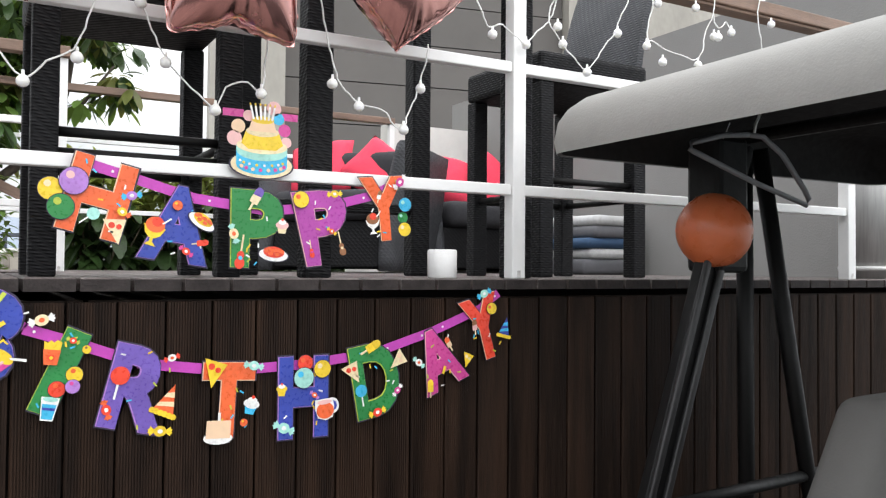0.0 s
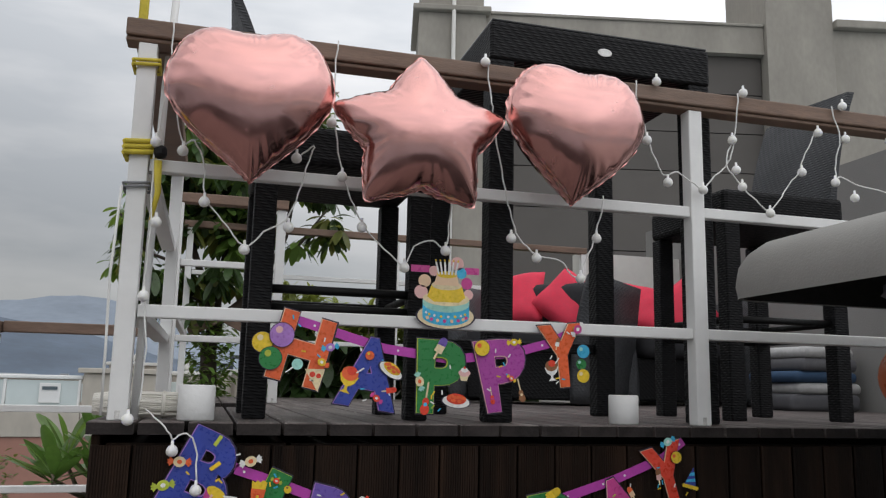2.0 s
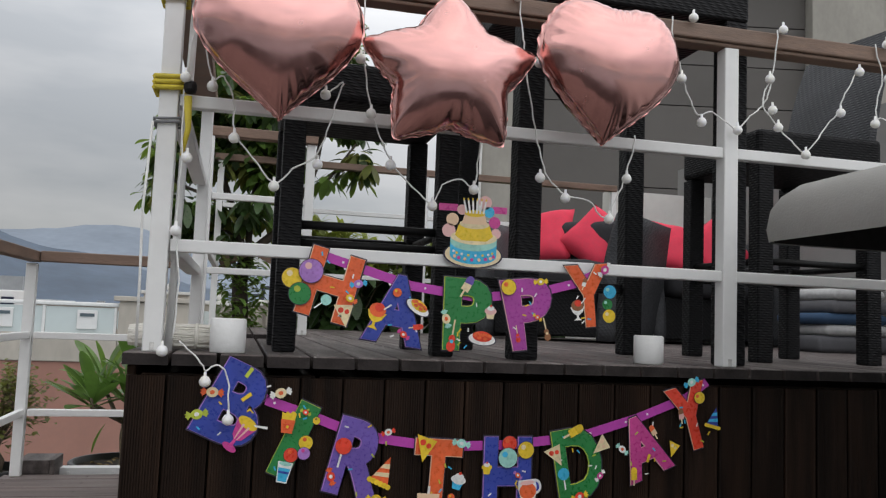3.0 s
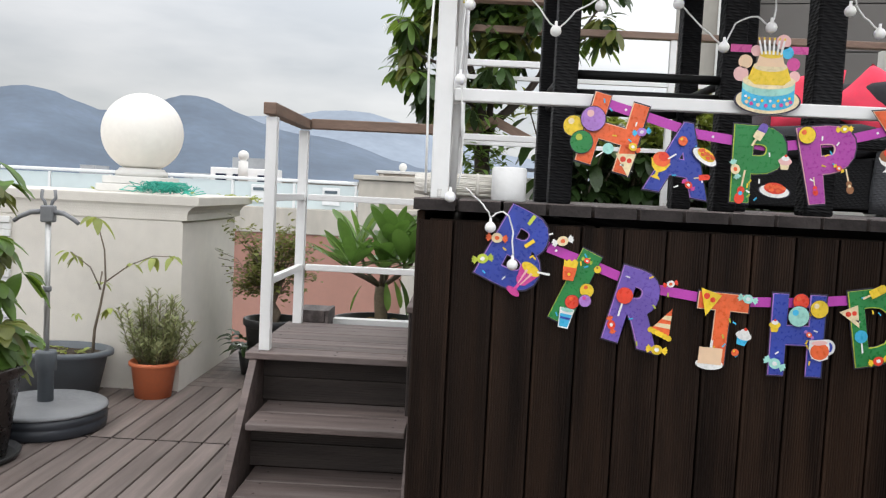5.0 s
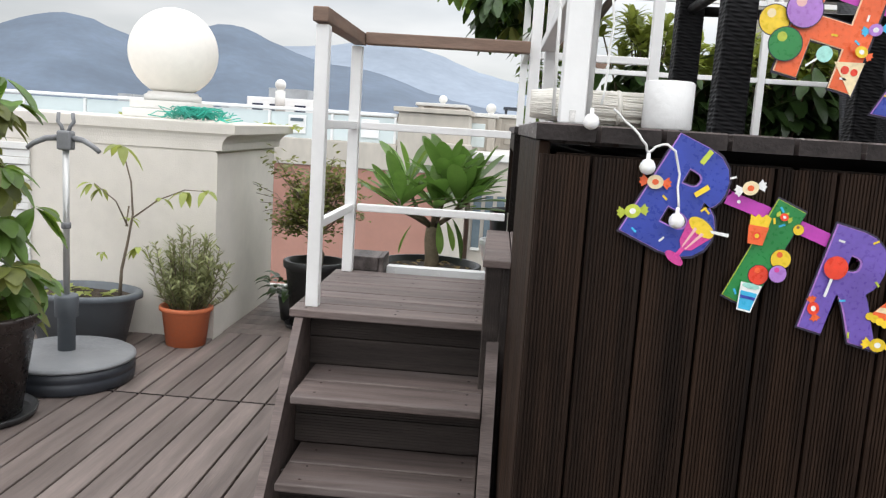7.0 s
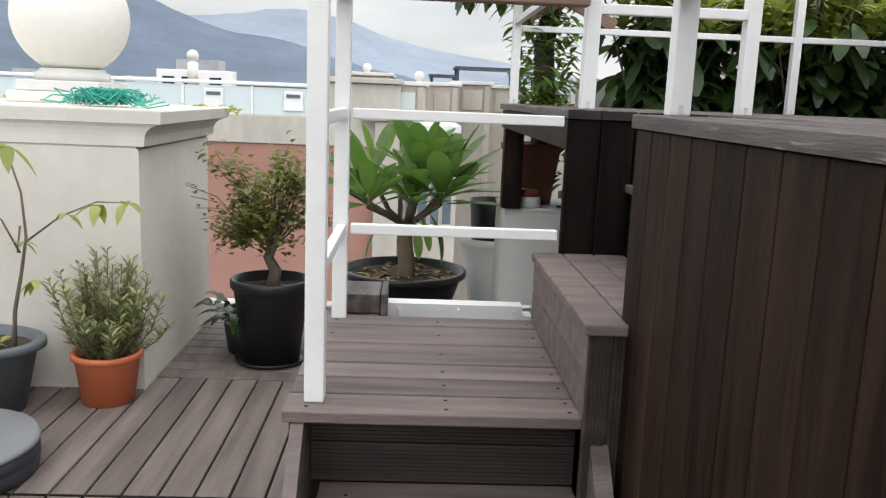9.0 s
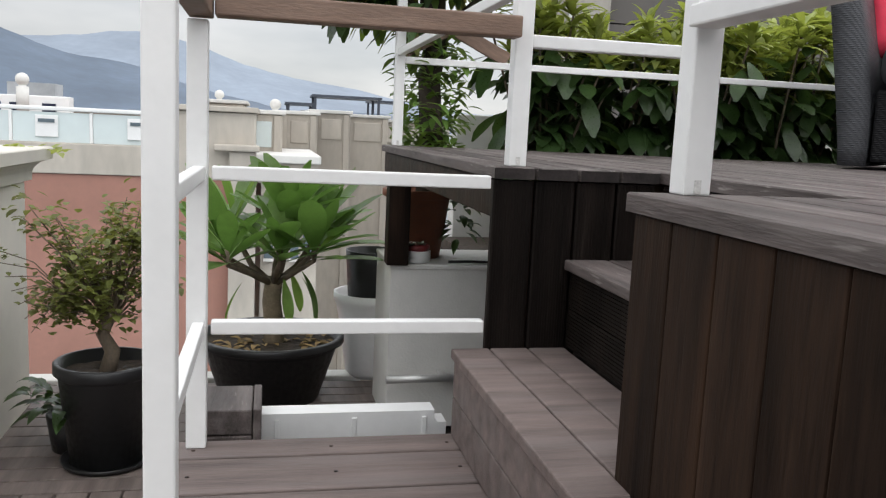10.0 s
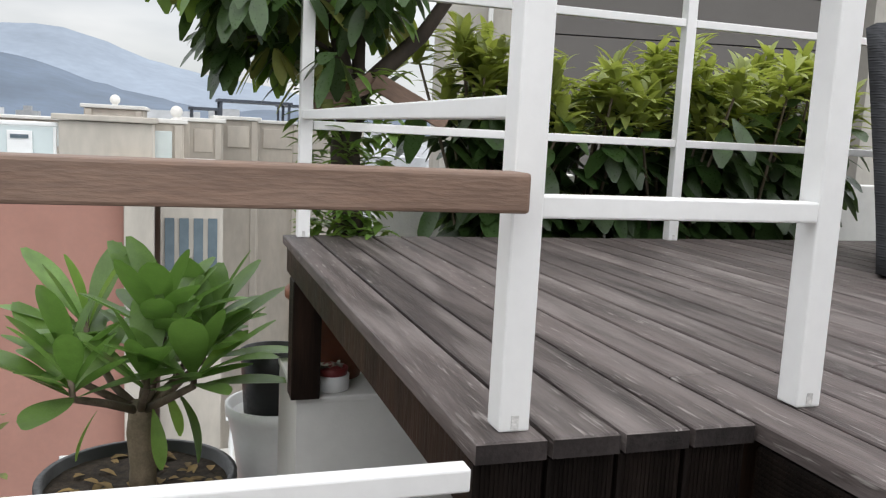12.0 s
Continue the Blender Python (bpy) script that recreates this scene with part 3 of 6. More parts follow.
# ---- materials of the things ----


def woven(name, col, scale=120.0, rough=0.5):
    """Woven plastic rattan: a brick-like weave in relief."""
    m = mat(name, col, rough, var=0.2, scale=8, bump=0, spec=0.22)
    n, l = m.node_tree.nodes, m.node_tree.links
    c = n.new("ShaderNodeTexCoord")
    w = []
    for axis, ph in (("DIAGONAL", 0.0), ("Z", 1.57)):
        t = n.new("ShaderNodeTexWave")
        t.bands_direction = axis
        t.inputs["Scale"].default_value, t.inputs["Distortion"].default_value, t.inputs["Phase Offset"].default_value = scale * (0.6 if axis == "DIAGONAL" else 1.0) / 3, 0.4, ph
        l.new(c.outputs["Object"], t.inputs["Vector"])
        w.append(t.outputs["Fac"])
    p = n.new("ShaderNodeMath")
    p.operation = "MULTIPLY"
    l.new(w[0], p.inputs[0])
    l.new(w[1], p.inputs[1])
    b = n.new("ShaderNodeBump")
    b.inputs["Strength"].default_value, b.inputs["Distance"].default_value = 0.6, 0.004
    l.new(p.outputs["Value"], b.inputs["Height"])
    l.new(b.outputs["Normal"], n["Principled BSDF"].inputs["Normal"])
    return m


M_rattan = woven("black_rattan", (0.006, 0.006, 0.007), 120.0, 0.6)
M_rattan_grey = woven("grey_rattan", (0.055, 0.057, 0.062), 120)
M_black = mat("black_metal", (0.007, 0.007, 0.007), 0.5, var=0.1, spec=0.25)
M_foil = mat("rose_gold_foil", (0.71, 0.385, 0.358), 0.18, 1.0, var=0.02, scale=3, bump=0.05, bscale=7)
M_bulb = mat("frosted_bulb", (0.86, 0.86, 0.84), 0.3, var=0.02, sub=0.1)
M_wire = mat("white_cable", (0.78, 0.78, 0.76), 0.5, var=0.05)
M_pink = mat("magenta_ribbon", (0.50, 0.055, 0.42), 0.4, var=0.1, scale=20, bump=0.03)
M_fabric = mat("grey_canopy_cloth", (0.30, 0.296, 0.28), 0.75, var=0.07, scale=5, bump=0.2, bscale=200)
M_seat = mat("grey_seat_cloth", (0.085, 0.083, 0.079), 0.85, var=0.08, scale=5, bump=0.2, bscale=200)
# Near black: the shade in the hollow canopy is put into this colour.
M_under = mat("canopy_underside_shade", (0.015, 0.014, 0.013), 0.9)
M_cush = mat("charcoal_cushion", (0.028, 0.028, 0.032), 0.9, var=0.1, bump=0.2, bscale=250)
M_redcush = mat("coral_red_cushion", (0.72, 0.045, 0.09), 0.85, var=0.08, bump=0.2, bscale=250)
M_leaf = mat("green_leaf", (0.115, 0.205, 0.045), 0.42, var=0.25, scale=14, bump=0.1, bscale=60, island=True)
M_leafdark = mat("dark_glossy_leaf", (0.038, 0.074, 0.022), 0.34, var=0.3, scale=12, bump=0.1, bscale=60, island=True)
M_leaflight = mat("young_leaf", (0.31, 0.36, 0.10), 0.45, var=0.2, scale=14, bump=0.1, bscale=60, island=True)
M_leafgrey = mat("grey_green_leaf", (0.30, 0.32, 0.155), 0.6, var=0.2, scale=14, bump=0.1, bscale=60, island=True)


def leafy(m, col, share=0.4):
    """Lets light through a leaf: part of the surface is a translucent sheet."""
    n, l = m.node_tree.nodes, m.node_tree.links
    t = n.new("ShaderNodeBsdfTranslucent")
    t.inputs["Color"].default_value = (*col, 1)
    x = n.new("ShaderNodeMixShader")
    x.inputs["Fac"].default_value = share
    l.new(n["Principled BSDF"].outputs["BSDF"], x.inputs[1])
    l.new(t.outputs["BSDF"], x.inputs[2])
    l.new(x.outputs["Shader"], n["Material Output"].inputs["Surface"])
    return m


leafy(M_leaf, (0.24, 0.36, 0.05))
leafy(M_leafdark, (0.07, 0.12, 0.02), 0.25)
leafy(M_leaflight, (0.42, 0.48, 0.08))
leafy(M_leafgrey, (0.28, 0.30, 0.12), 0.3)
M_bark = mat("bark", (0.16, 0.125, 0.09), 0.85, var=0.3, scale=18, stretch=(1, 1, 0.4), bump=0.6, bscale=70)
M_terra = mat("terracotta_plastic", (0.60, 0.165, 0.07), 0.55, var=0.08, scale=6, bump=0.06)
M_potblack = mat("black_plastic_pot", (0.016, 0.016, 0.017), 0.42, var=0.15, scale=6, bump=0.05)
M_potgrey = mat("slate_grey_pot", (0.115, 0.13, 0.145), 0.55, var=0.12, scale=6, bump=0.1)
M_soil = mat("potting_soil", (0.045, 0.032, 0.022), 0.95, var=0.5, scale=30, bump=1.0, bscale=80)
M_twine = mat("cream_twine", (0.82, 0.79, 0.72), 0.85, var=0.06, scale=30, stretch=(1, 5, 5), bump=0.8, bscale=60)
M_paper = mat("white_paper_roll", (0.80, 0.80, 0.79), 0.8, var=0.03, bump=0.5, bscale=60)
M_net = mat("teal_netting", (0.03, 0.36, 0.27), 0.6, var=0.2)
M_plastic = mat("grey_plastic", (0.20, 0.205, 0.215), 0.5, var=0.1, bump=0.15, bscale=100)
M_tube = mat("aluminium_tube", (0.55, 0.55, 0.54), 0.4, 0.6, var=0.05)
M_yellow = mat("yellow_rope", (0.62, 0.50, 0.05), 0.7, var=0.15, bump=0.4, bscale=120)
M_orange = mat("orange_latex", (0.66, 0.17, 0.065), 0.32, var=0.05, scale=4, bump=0.02, sub=0.15)

# ---- foil balloons ----


def membrane(outline, n=72):
    """Height of a blown-up pillow over the outline, on a grid: a membrane under even pressure."""
    o = np.array(outline)
    half = np.abs(o).max() * 1.05
    g = np.linspace(-half, half, n)
    gx, gz = np.meshgrid(g, g, indexing="ij")
    inside = np.zeros((n, n), bool)
    for (x0, z0), (x1, z1) in zip(o, np.roll(o, -1, 0)):
        if z0 != z1:
            cross = ((z0 > gz) != (z1 > gz)) & (gx < (x1 - x0) * (gz - z0) / (z1 - z0) + x0)
            inside ^= cross
    u = np.zeros((n, n))
    for _ in range(2500):
        v = np.zeros_like(u)
        v[1:-1, 1:-1] = (u[:-2, 1:-1] + u[2:, 1:-1] + u[1:-1, :-2] + u[1:-1, 2:] + 1.0) / 4
        u = np.where(inside, v, 0.0)
    u = u / u.max()

    def height(x, z):
        i, j = (x + half) / (2 * half) * (n - 1), (z + half) / (2 * half) * (n - 1)
        i0, j0 = min(max(int(i), 0), n - 2), min(max(int(j), 0), n - 2)
        a, b = i - i0, j - j0
        return (u[i0, j0] * (1 - a) * (1 - b) + u[i0 + 1, j0] * a * (1 - b) + u[i0, j0 + 1] * (1 - a) * b + u[i0 + 1, j0 + 1] * a * b) ** 0.5

    return height


def foil_balloon(name, label, outline, centre, depth, at, turn):
    """A pillow of two foil sheets: swollen middle, puckered seam."""
    n = len(outline)
    ring_s = [0.08, 0.16, 0.25, 0.34, 0.43, 0.52, 0.60, 0.68, 0.75, 0.81, 0.86, 0.90, 0.935, 0.965, 0.985, 1.0]
    hgt = membrane(outline)
    bm = bmesh.new()
    c = Vector(centre)
    for side in (-1, 1):
        prev = None
        for s in ring_s:
            ring = []
            for j, o in enumerate(outline):
                a = 2 * math.pi * j / n
                p = c + (Vector(o) - c) * s
                h = depth * hgt(p.x, p.y) if s < 1 else 0.0
                h += 0.0060 * (s ** 12) * (1 - s) * 14 * math.sin(a * 27 + 1.7 * math.sin(a * 5)) * (0.6 + 0.4 * math.sin(a * 3))
                ring.append(bm.verts.new((p.x, side * max(h, 0.0), p.y)))
            if prev is None:
                top = bm.verts.new((c.x, side * depth * hgt(c.x, c.y), c.y))
                for j in range(n):
                    bm.faces.new((top, ring[j], ring[(j + 1) % n])).smooth = True
            else:
                for j in range(n):
                    bm.faces.new((prev[j], ring[j], ring[(j + 1) % n], prev[(j + 1) % n])).smooth = True
            prev = ring
        rim = []
        for j, o in enumerate(outline):
            a = 2 * math.pi * j / n
            p = c + (Vector(o) - c) * (1.024 + 0.007 * math.sin(a * 37))
            rim.append(bm.verts.new((p.x, side * 0.0008 + 0.004 * math.sin(a * 41), p.y)))
        for j in range(n):
            bm.faces.new((prev[j], rim[j], rim[(j + 1) % n], prev[(j + 1) % n])).smooth = True
    ob = thing(name, label, "balloon", at, group="foil balloons")
    ob.matrix_world = pose(*at, 0, turn, 0)
    part("foil_body", bm, M_foil, ob)
    xr, zr = max(outline)
    part("tie", add_tube(bmesh.new(), [(xr, 0, zr), (xr + 0.015, 0.02, zr + 0.01), (xr + 0.012, 0.075, zr + 0.02)], 0.0015, 5), M_twine, ob, "thin tying string")
    return ob


def softened(pts, times):
    for _ in range(times):
        pts = [((pts[i - 1][0] + 2 * pts[i][0] + pts[(i + 1) % len(pts)][0]) / 4, (pts[i - 1][1] + 2 * pts[i][1] + pts[(i + 1) % len(pts)][1]) / 4) for i in range(len(pts))]
    return pts


def fitted(pts, w, h):
    xs, zs = [p[0] for p in pts], [p[1] for p in pts]
    cx, cz = (max(xs) + min(xs)) / 2, (max(zs) + min(zs)) / 2
    return [((x - cx) * w / (max(xs) - min(xs)), (z - cz) * h / (max(zs) - min(zs))) for x, z in pts]


def heart_outline(w, h, n=160):
    out = []
    for i in range(n):
        t = 2 * math.pi * i / n
        out.append((math.sin(t) * abs(math.sin(t)) ** 1.35 * (1 + 0.02 * math.cos(t)), (13 * math.cos(t) - 3.3 * math.cos(2 * t) - 1.6 * math.cos(3 * t) - 0.5 * math.cos(4 * t)) / 14.5))
    soft = softened(out, 170)
    out = softened(out, 14)
    out = [(p[0] + (q[0] - p[0]) * k, p[1] + (q[1] - p[1]) * k) for p, q, k in ((p, q, min(max((p[1] + 0.1) / 0.5, 0), 1)) for p, q in zip(out, soft))]
    return fitted(out, w, h)


def star_outline(w, h, n=160):
    out = []
    for i in range(n):
        a = 2 * math.pi * i / n
        ph = abs(((math.degrees(a) - 90 + 36) % 72) - 36) / 36
        r = 1 - 0.41 * ph ** 0.58
        out.append((math.cos(a) * r, math.sin(a) * r))
    return fitted(softened(out, 3), w, h)


foil_balloon("heart_balloon", "large rose gold heart foil balloon tied to the railing", heart_outline(0.350, 0.330), (0, 0.02), 0.088, (0.914, 2.283, 1.861), -2)
foil_balloon("star_balloon", "rose gold star foil balloon between two hearts", star_outline(0.394, 0.338), (0, -0.005), 0.085, (1.287, 2.286, 1.850), -1)
foil_balloon("heart_balloon", "rose gold heart foil balloon beside the star", heart_outline(0.347, 0.330), (0, 0.02), 0.088, (1.662, 2.283, 1.872), 4)

# ---- paper letter banners ----
COL = {"orange": (0.80, 0.13, 0.035), "blue": (0.035, 0.06, 0.36), "green": (0.02, 0.21, 0.05), "purple": (0.42, 0.06, 0.36), "violet": (0.15, 0.09, 0.40),
       "red": (0.75, 0.055, 0.025), "pink": (0.62, 0.06, 0.30), "yellow": (0.82, 0.57, 0.03), "cream": (0.82, 0.68, 0.42), "white": (0.82, 0.82, 0.80), "sky": (0.05, 0.45, 0.72),
       "mint": (0.35, 0.68, 0.60), "lilac": (0.42, 0.20, 0.58), "brown": (0.28, 0.12, 0.05), "lime": (0.48, 0.56, 0.06)}
CARD = {k: mat("card_" + k, v, 0.32, var=0.15, scale=14, bump=0.06, bscale=40) for k, v in COL.items()}
M_edge = mat("card_edge", (0.03, 0.025, 0.05), 0.6)
CARD["edge"] = M_edge
CARD["blush"] = mat("blush_print", (0.80, 0.48, 0.46), 0.45, var=0.05)
CARD["peach"] = mat("peach_print", (0.82, 0.58, 0.38), 0.45, var=0.05)
RIM = {"orange": "peach", "blue": "lilac", "green": "lime", "purple": "blush", "violet": "lilac", "red": "peach", "pink": "blush"}


def glyph(ch, w, h, depth, grow=0.05, taper=0.0):
    """A letter of the built-in font as a solid card, w by h, standing in xz with its face towards -y, narrower at the foot by taper."""
    cu = bpy.data.curves.new("glyph", "FONT")
    cu.body, cu.extrude, cu.offset, cu.resolution_u = ch, 0.02, grow, 4
    ob = bpy.data.objects.new("glyph", cu)
    scene.collection.objects.link(ob)
    me = bpy.data.meshes.new_from_object(ob.evaluated_get(bpy.context.evaluated_depsgraph_get()))
    bpy.data.objects.remove(ob)
    bpy.data.curves.remove(cu)
    bm = bmesh.new()
    bm.from_mesh(me)
    bpy.data.meshes.remove(me)
    lo = [min(v.co[i] for v in bm.verts) for i in range(3)]
    hi = [max(v.co[i] for v in bm.verts) for i in range(3)]
    for v in bm.verts:
        x, y, z = [(v.co[i] - lo[i]) / (hi[i] - lo[i]) - 0.5 for i in range(3)]
        v.co = (x * w * (1 + taper * y), -z * depth, y * h)
    return bm


def flat_shape(pts, depth=0.0012):
    bm = bmesh.new()
    a = [bm.verts.new((x, -depth, z)) for x, z in pts]
    b = [bm.verts.new((x, 0, z)) for x, z in pts]
    bm.faces.new(a)
    bm.faces.new(b[::-1])
    k = len(pts)
    for i in range(k):
        bm.faces.new((a[i], b[i], b[(i + 1) % k], a[(i + 1) % k]))
    return bm


def disc_pts(r, sx=1.0, n=18, cx=0, cz=0):
    return [(cx + sx * r * math.cos(2 * math.pi * i / n), cz + r * math.sin(2 * math.pi * i / n)) for i in range(n)]


def sticker(kind, col, col2, s, parent, x, z, turn, layer):
    """Small printed card pictures: sweets, cakes, cups and the like."""
    out = []
    if kind == "slice":
        out = [([(-s, s), (s, 0.8 * s), (0.1 * s, -1.4 * s)], col), (disc_pts(s * 0.28, cx=-0.3 * s, cz=0.4 * s), col2), (disc_pts(s * 0.24, cx=0.3 * s, cz=0.2 * s), col2)]
    elif kind == "lolly":
        out = [([(-0.12 * s, 0), (0.12 * s, 0), (0.12 * s, -2.6 * s), (-0.12 * s, -2.6 * s)], "white"), (disc_pts(s), col)]
    elif kind == "cake":
        out = [(disc_pts(s * 0.45, 2.4, cz=-0.8 * s), "white"), ([(-0.9 * s, 0.5 * s), (0.9 * s, 0.5 * s), (0.9 * s, -0.8 * s), (-0.9 * s, -0.8 * s)], col), ([(-0.1 * s, 1.1 * s), (0.1 * s, 1.1 * s), (0.1 * s, 0.5 * s), (-0.1 * s, 0.5 * s)], col2)]
    elif kind == "bar":
        out = [([(-0.4 * s, 1.2 * s), (0.4 * s, 1.2 * s), (0.4 * s, -1.2 * s), (-0.4 * s, -1.2 * s)], col)]
    elif kind == "ball":
        out = [(disc_pts(s * 1.06, n=24), "edge"), (disc_pts(s, n=24), col), (disc_pts(s * 0.30, n=14, cx=-0.34 * s, cz=0.36 * s), col2)]
    elif kind == "sundae":
        out = [([(-0.55 * s, -1.5 * s), (0.55 * s, -1.5 * s), (0.15 * s, -1.15 * s), (0.15 * s, -0.7 * s), (-0.15 * s, -0.7 * s), (-0.15 * s, -1.15 * s)], col2),
               ([(-s, 0.3 * s), (s, 0.3 * s), (0.7 * s, -0.45 * s), (0.25 * s, -0.8 * s), (-0.25 * s, -0.8 * s), (-0.7 * s, -0.45 * s)], col2),
               (disc_pts(0.72 * s, 1.2, 20, 0, 0.45 * s), col), (disc_pts(0.45 * s, 1.1, 16, 0.1 * s, 0.75 * s), "red"), ([(0.5 * s, 0.7 * s), (0.65 * s, 0.65 * s), (1.25 * s, 1.35 * s), (1.1 * s, 1.42 * s)], "white")]
    elif kind == "goblet":
        out = [(disc_pts(0.28 * s, 2.2, 16, 0, -1.65 * s), col), ([(-0.12 * s, -0.9 * s), (0.12 * s, -0.9 * s), (0.14 * s, -1.6 * s), (-0.14 * s, -1.6 * s)], col),
               ([(-0.85 * s, 0.55 * s), (0.85 * s, 0.55 * s), (0.45 * s, -0.7 * s), (0.0, -1.05 * s), (-0.45 * s, -0.7 * s)], col), (disc_pts(0.42 * s, 2.0, 20, 0, 0.62 * s), col2),
               ([(-0.30 * s, 0.4 * s), (-0.12 * s, 0.4 * s), (-0.06 * s, -0.9 * s), (-0.14 * s, -0.85 * s)], "blush"), ([(0.20 * s, 0.4 * s), (0.38 * s, 0.4 * s), (0.16 * s, -0.85 * s), (0.08 * s, -0.9 * s)], "blush"),
               ([(0.45 * s, 0.8 * s), (0.62 * s, 0.72 * s), (1.5 * s, 1.15 * s), (1.4 * s, 1.32 * s)], "white")]
    elif kind == "fries":
        out = [([(-0.8 * s, 1.25 * s), (-0.45 * s, 1.05 * s), (-0.2 * s, 1.35 * s), (0.1 * s, 1.1 * s), (0.4 * s, 1.4 * s), (0.85 * s, 1.15 * s), (0.7 * s, 0.1 * s), (-0.7 * s, 0.1 * s)], col),
               ([(-0.8 * s, 0.4 * s), (0.8 * s, 0.4 * s), (0.6 * s, -1.1 * s), (-0.6 * s, -1.1 * s)], col2), (disc_pts(0.32 * s, cz=-0.4 * s), "red"), (disc_pts(0.18 * s, cz=-0.4 * s), col)]
    elif kind == "glass":
        out = [([(-0.8 * s, 1.1 * s), (0.8 * s, 1.1 * s), (0.55 * s, -1.1 * s), (-0.55 * s, -1.1 * s)], "white"), ([(-0.64 * s, 0.45 * s), (0.64 * s, 0.45 * s), (0.46 * s, -0.95 * s), (-0.46 * s, -0.95 * s)], col),
               ([(-0.58 * s, 0.12 * s), (0.58 * s, 0.12 * s), (0.54 * s, -0.12 * s), (-0.54 * s, -0.12 * s)], "blue"), (disc_pts(0.22 * s, 3.0, 18, 0, 0.92 * s), col2)]
    elif kind == "hat":
        out = [([(0.0, 1.5 * s), (0.85 * s, -0.8 * s), (-0.85 * s, -0.8 * s)], col), ([(-0.30 * s, 0.72 * s), (0.22 * s, 0.95 * s), (0.36 * s, 0.55 * s), (-0.42 * s, 0.34 * s)], col2),
               ([(-0.58 * s, -0.10 * s), (0.46 * s, 0.26 * s), (0.60 * s, -0.10 * s), (-0.72 * s, -0.46 * s)], col2)]
        out += [(disc_pts(0.24 * s, n=10, cx=-0.85 * s + 0.34 * s * k, cz=-0.85 * s), "yellow") for k in range(6)]
    elif kind == "mug":
        out = [([(0.55 * s + 0.62 * s * math.cos(a), 0.2 * s + 0.7 * s * math.sin(a)) for a in (radians(20 * k) for k in range(18))], "white"), ([(0.55 * s + 0.40 * s * math.cos(a), 0.2 * s + 0.46 * s * math.sin(a)) for a in (radians(20 * k) for k in range(18))], col2),
               ([(-s, 0.9 * s), (0.6 * s, 0.9 * s), (0.7 * s, 0.2 * s), (0.5 * s, -0.8 * s), (-0.2 * s, -1.0 * s), (-0.9 * s, -0.7 * s), (-1.1 * s, 0.1 * s)], "white"),
               (disc_pts(0.72 * s, 1.12, 22, -0.18 * s, -0.12 * s), col), (disc_pts(0.20 * s, 3.4, 18, -0.18 * s, 0.62 * s), "blush")]
    elif kind == "pop":
        out = [([(-0.12 * s, -0.6 * s), (0.12 * s, -0.6 * s), (0.12 * s, -1.6 * s), (-0.12 * s, -1.6 * s)], "cream"),
               ([(-0.5 * s, -0.7 * s), (0.5 * s, -0.7 * s), (0.5 * s, 0.8 * s), (0.36 * s, 1.15 * s), (0.0, 1.3 * s), (-0.36 * s, 1.15 * s), (-0.5 * s, 0.8 * s)], col),
               ([(-0.5 * s, 0.2 * s), (0.5 * s, 0.35 * s), (0.5 * s, 0.8 * s), (0.36 * s, 1.15 * s), (0.0, 1.3 * s), (-0.36 * s, 1.15 * s), (-0.5 * s, 0.8 * s)], col2)]
    elif kind == "muffin":
        out = [([(-0.75 * s, 0.1 * s), (0.75 * s, 0.1 * s), (0.5 * s, -0.95 * s), (-0.5 * s, -0.95 * s)], col2), (disc_pts(0.55 * s, 1.75, 22, 0, 0.25 * s), col), (disc_pts(0.38 * s, 1.5, 18, 0, 0.68 * s), "white"), (disc_pts(0.2 * s, n=12, cz=1.05 * s), "red")]
    elif kind == "pasta":
        out = [(disc_pts(0.62 * s, 2.35, 26, 0, -0.18 * s), "edge"), (disc_pts(0.58 * s, 2.3, 26, 0, -0.16 * s), "white"), (disc_pts(0.50 * s, 1.95, 24, 0, 0.08 * s), col)]
        out += [(disc_pts(0.16 * s, 1.5, 9, (-0.7 + 0.2 * k) * s, (0.12 + 0.22 * math.sin(k * 2.2)) * s), col2) for k in range(8)]
    elif kind == "guitar":
        out = [([(-0.1 * s, 0.3 * s), (0.1 * s, 0.3 * s), (0.1 * s, 2.3 * s), (-0.1 * s, 2.3 * s)], "cream"), (disc_pts(0.62 * s, 0.85, 20, 0, -0.75 * s), col), (disc_pts(0.44 * s, 0.9, 18, 0, 0.1 * s), col), (disc_pts(0.22 * s, n=12, cz=-0.2 * s), col2)]
    elif kind == "wrap":
        fan = [(-0.6, 0.0), (-1.5, 0.75), (-1.62, 0.35), (-1.9, 0.25), (-1.68, 0.0), (-1.9, -0.25), (-1.6, -0.4), (-1.5, -0.75)]
        out = [([(x * s, z * s) for x, z in fan], col2), ([(-x * s, z * s) for x, z in fan[::-1]], col2), (disc_pts(0.82 * s, 1.15, 20), col), (disc_pts(0.34 * s, 1.15, 14), "orange" if col in ("white", "cream") else "white")]
    for i, (pts, c) in enumerate(out):
        o = part("sticker", flat_shape(pts, 0.0003), CARD[c], parent)
        o.matrix_basis = pose(x, -0.0040 - 0.0045 * (layer % 2) - 0.00035 * i, z, 0, turn, 0)


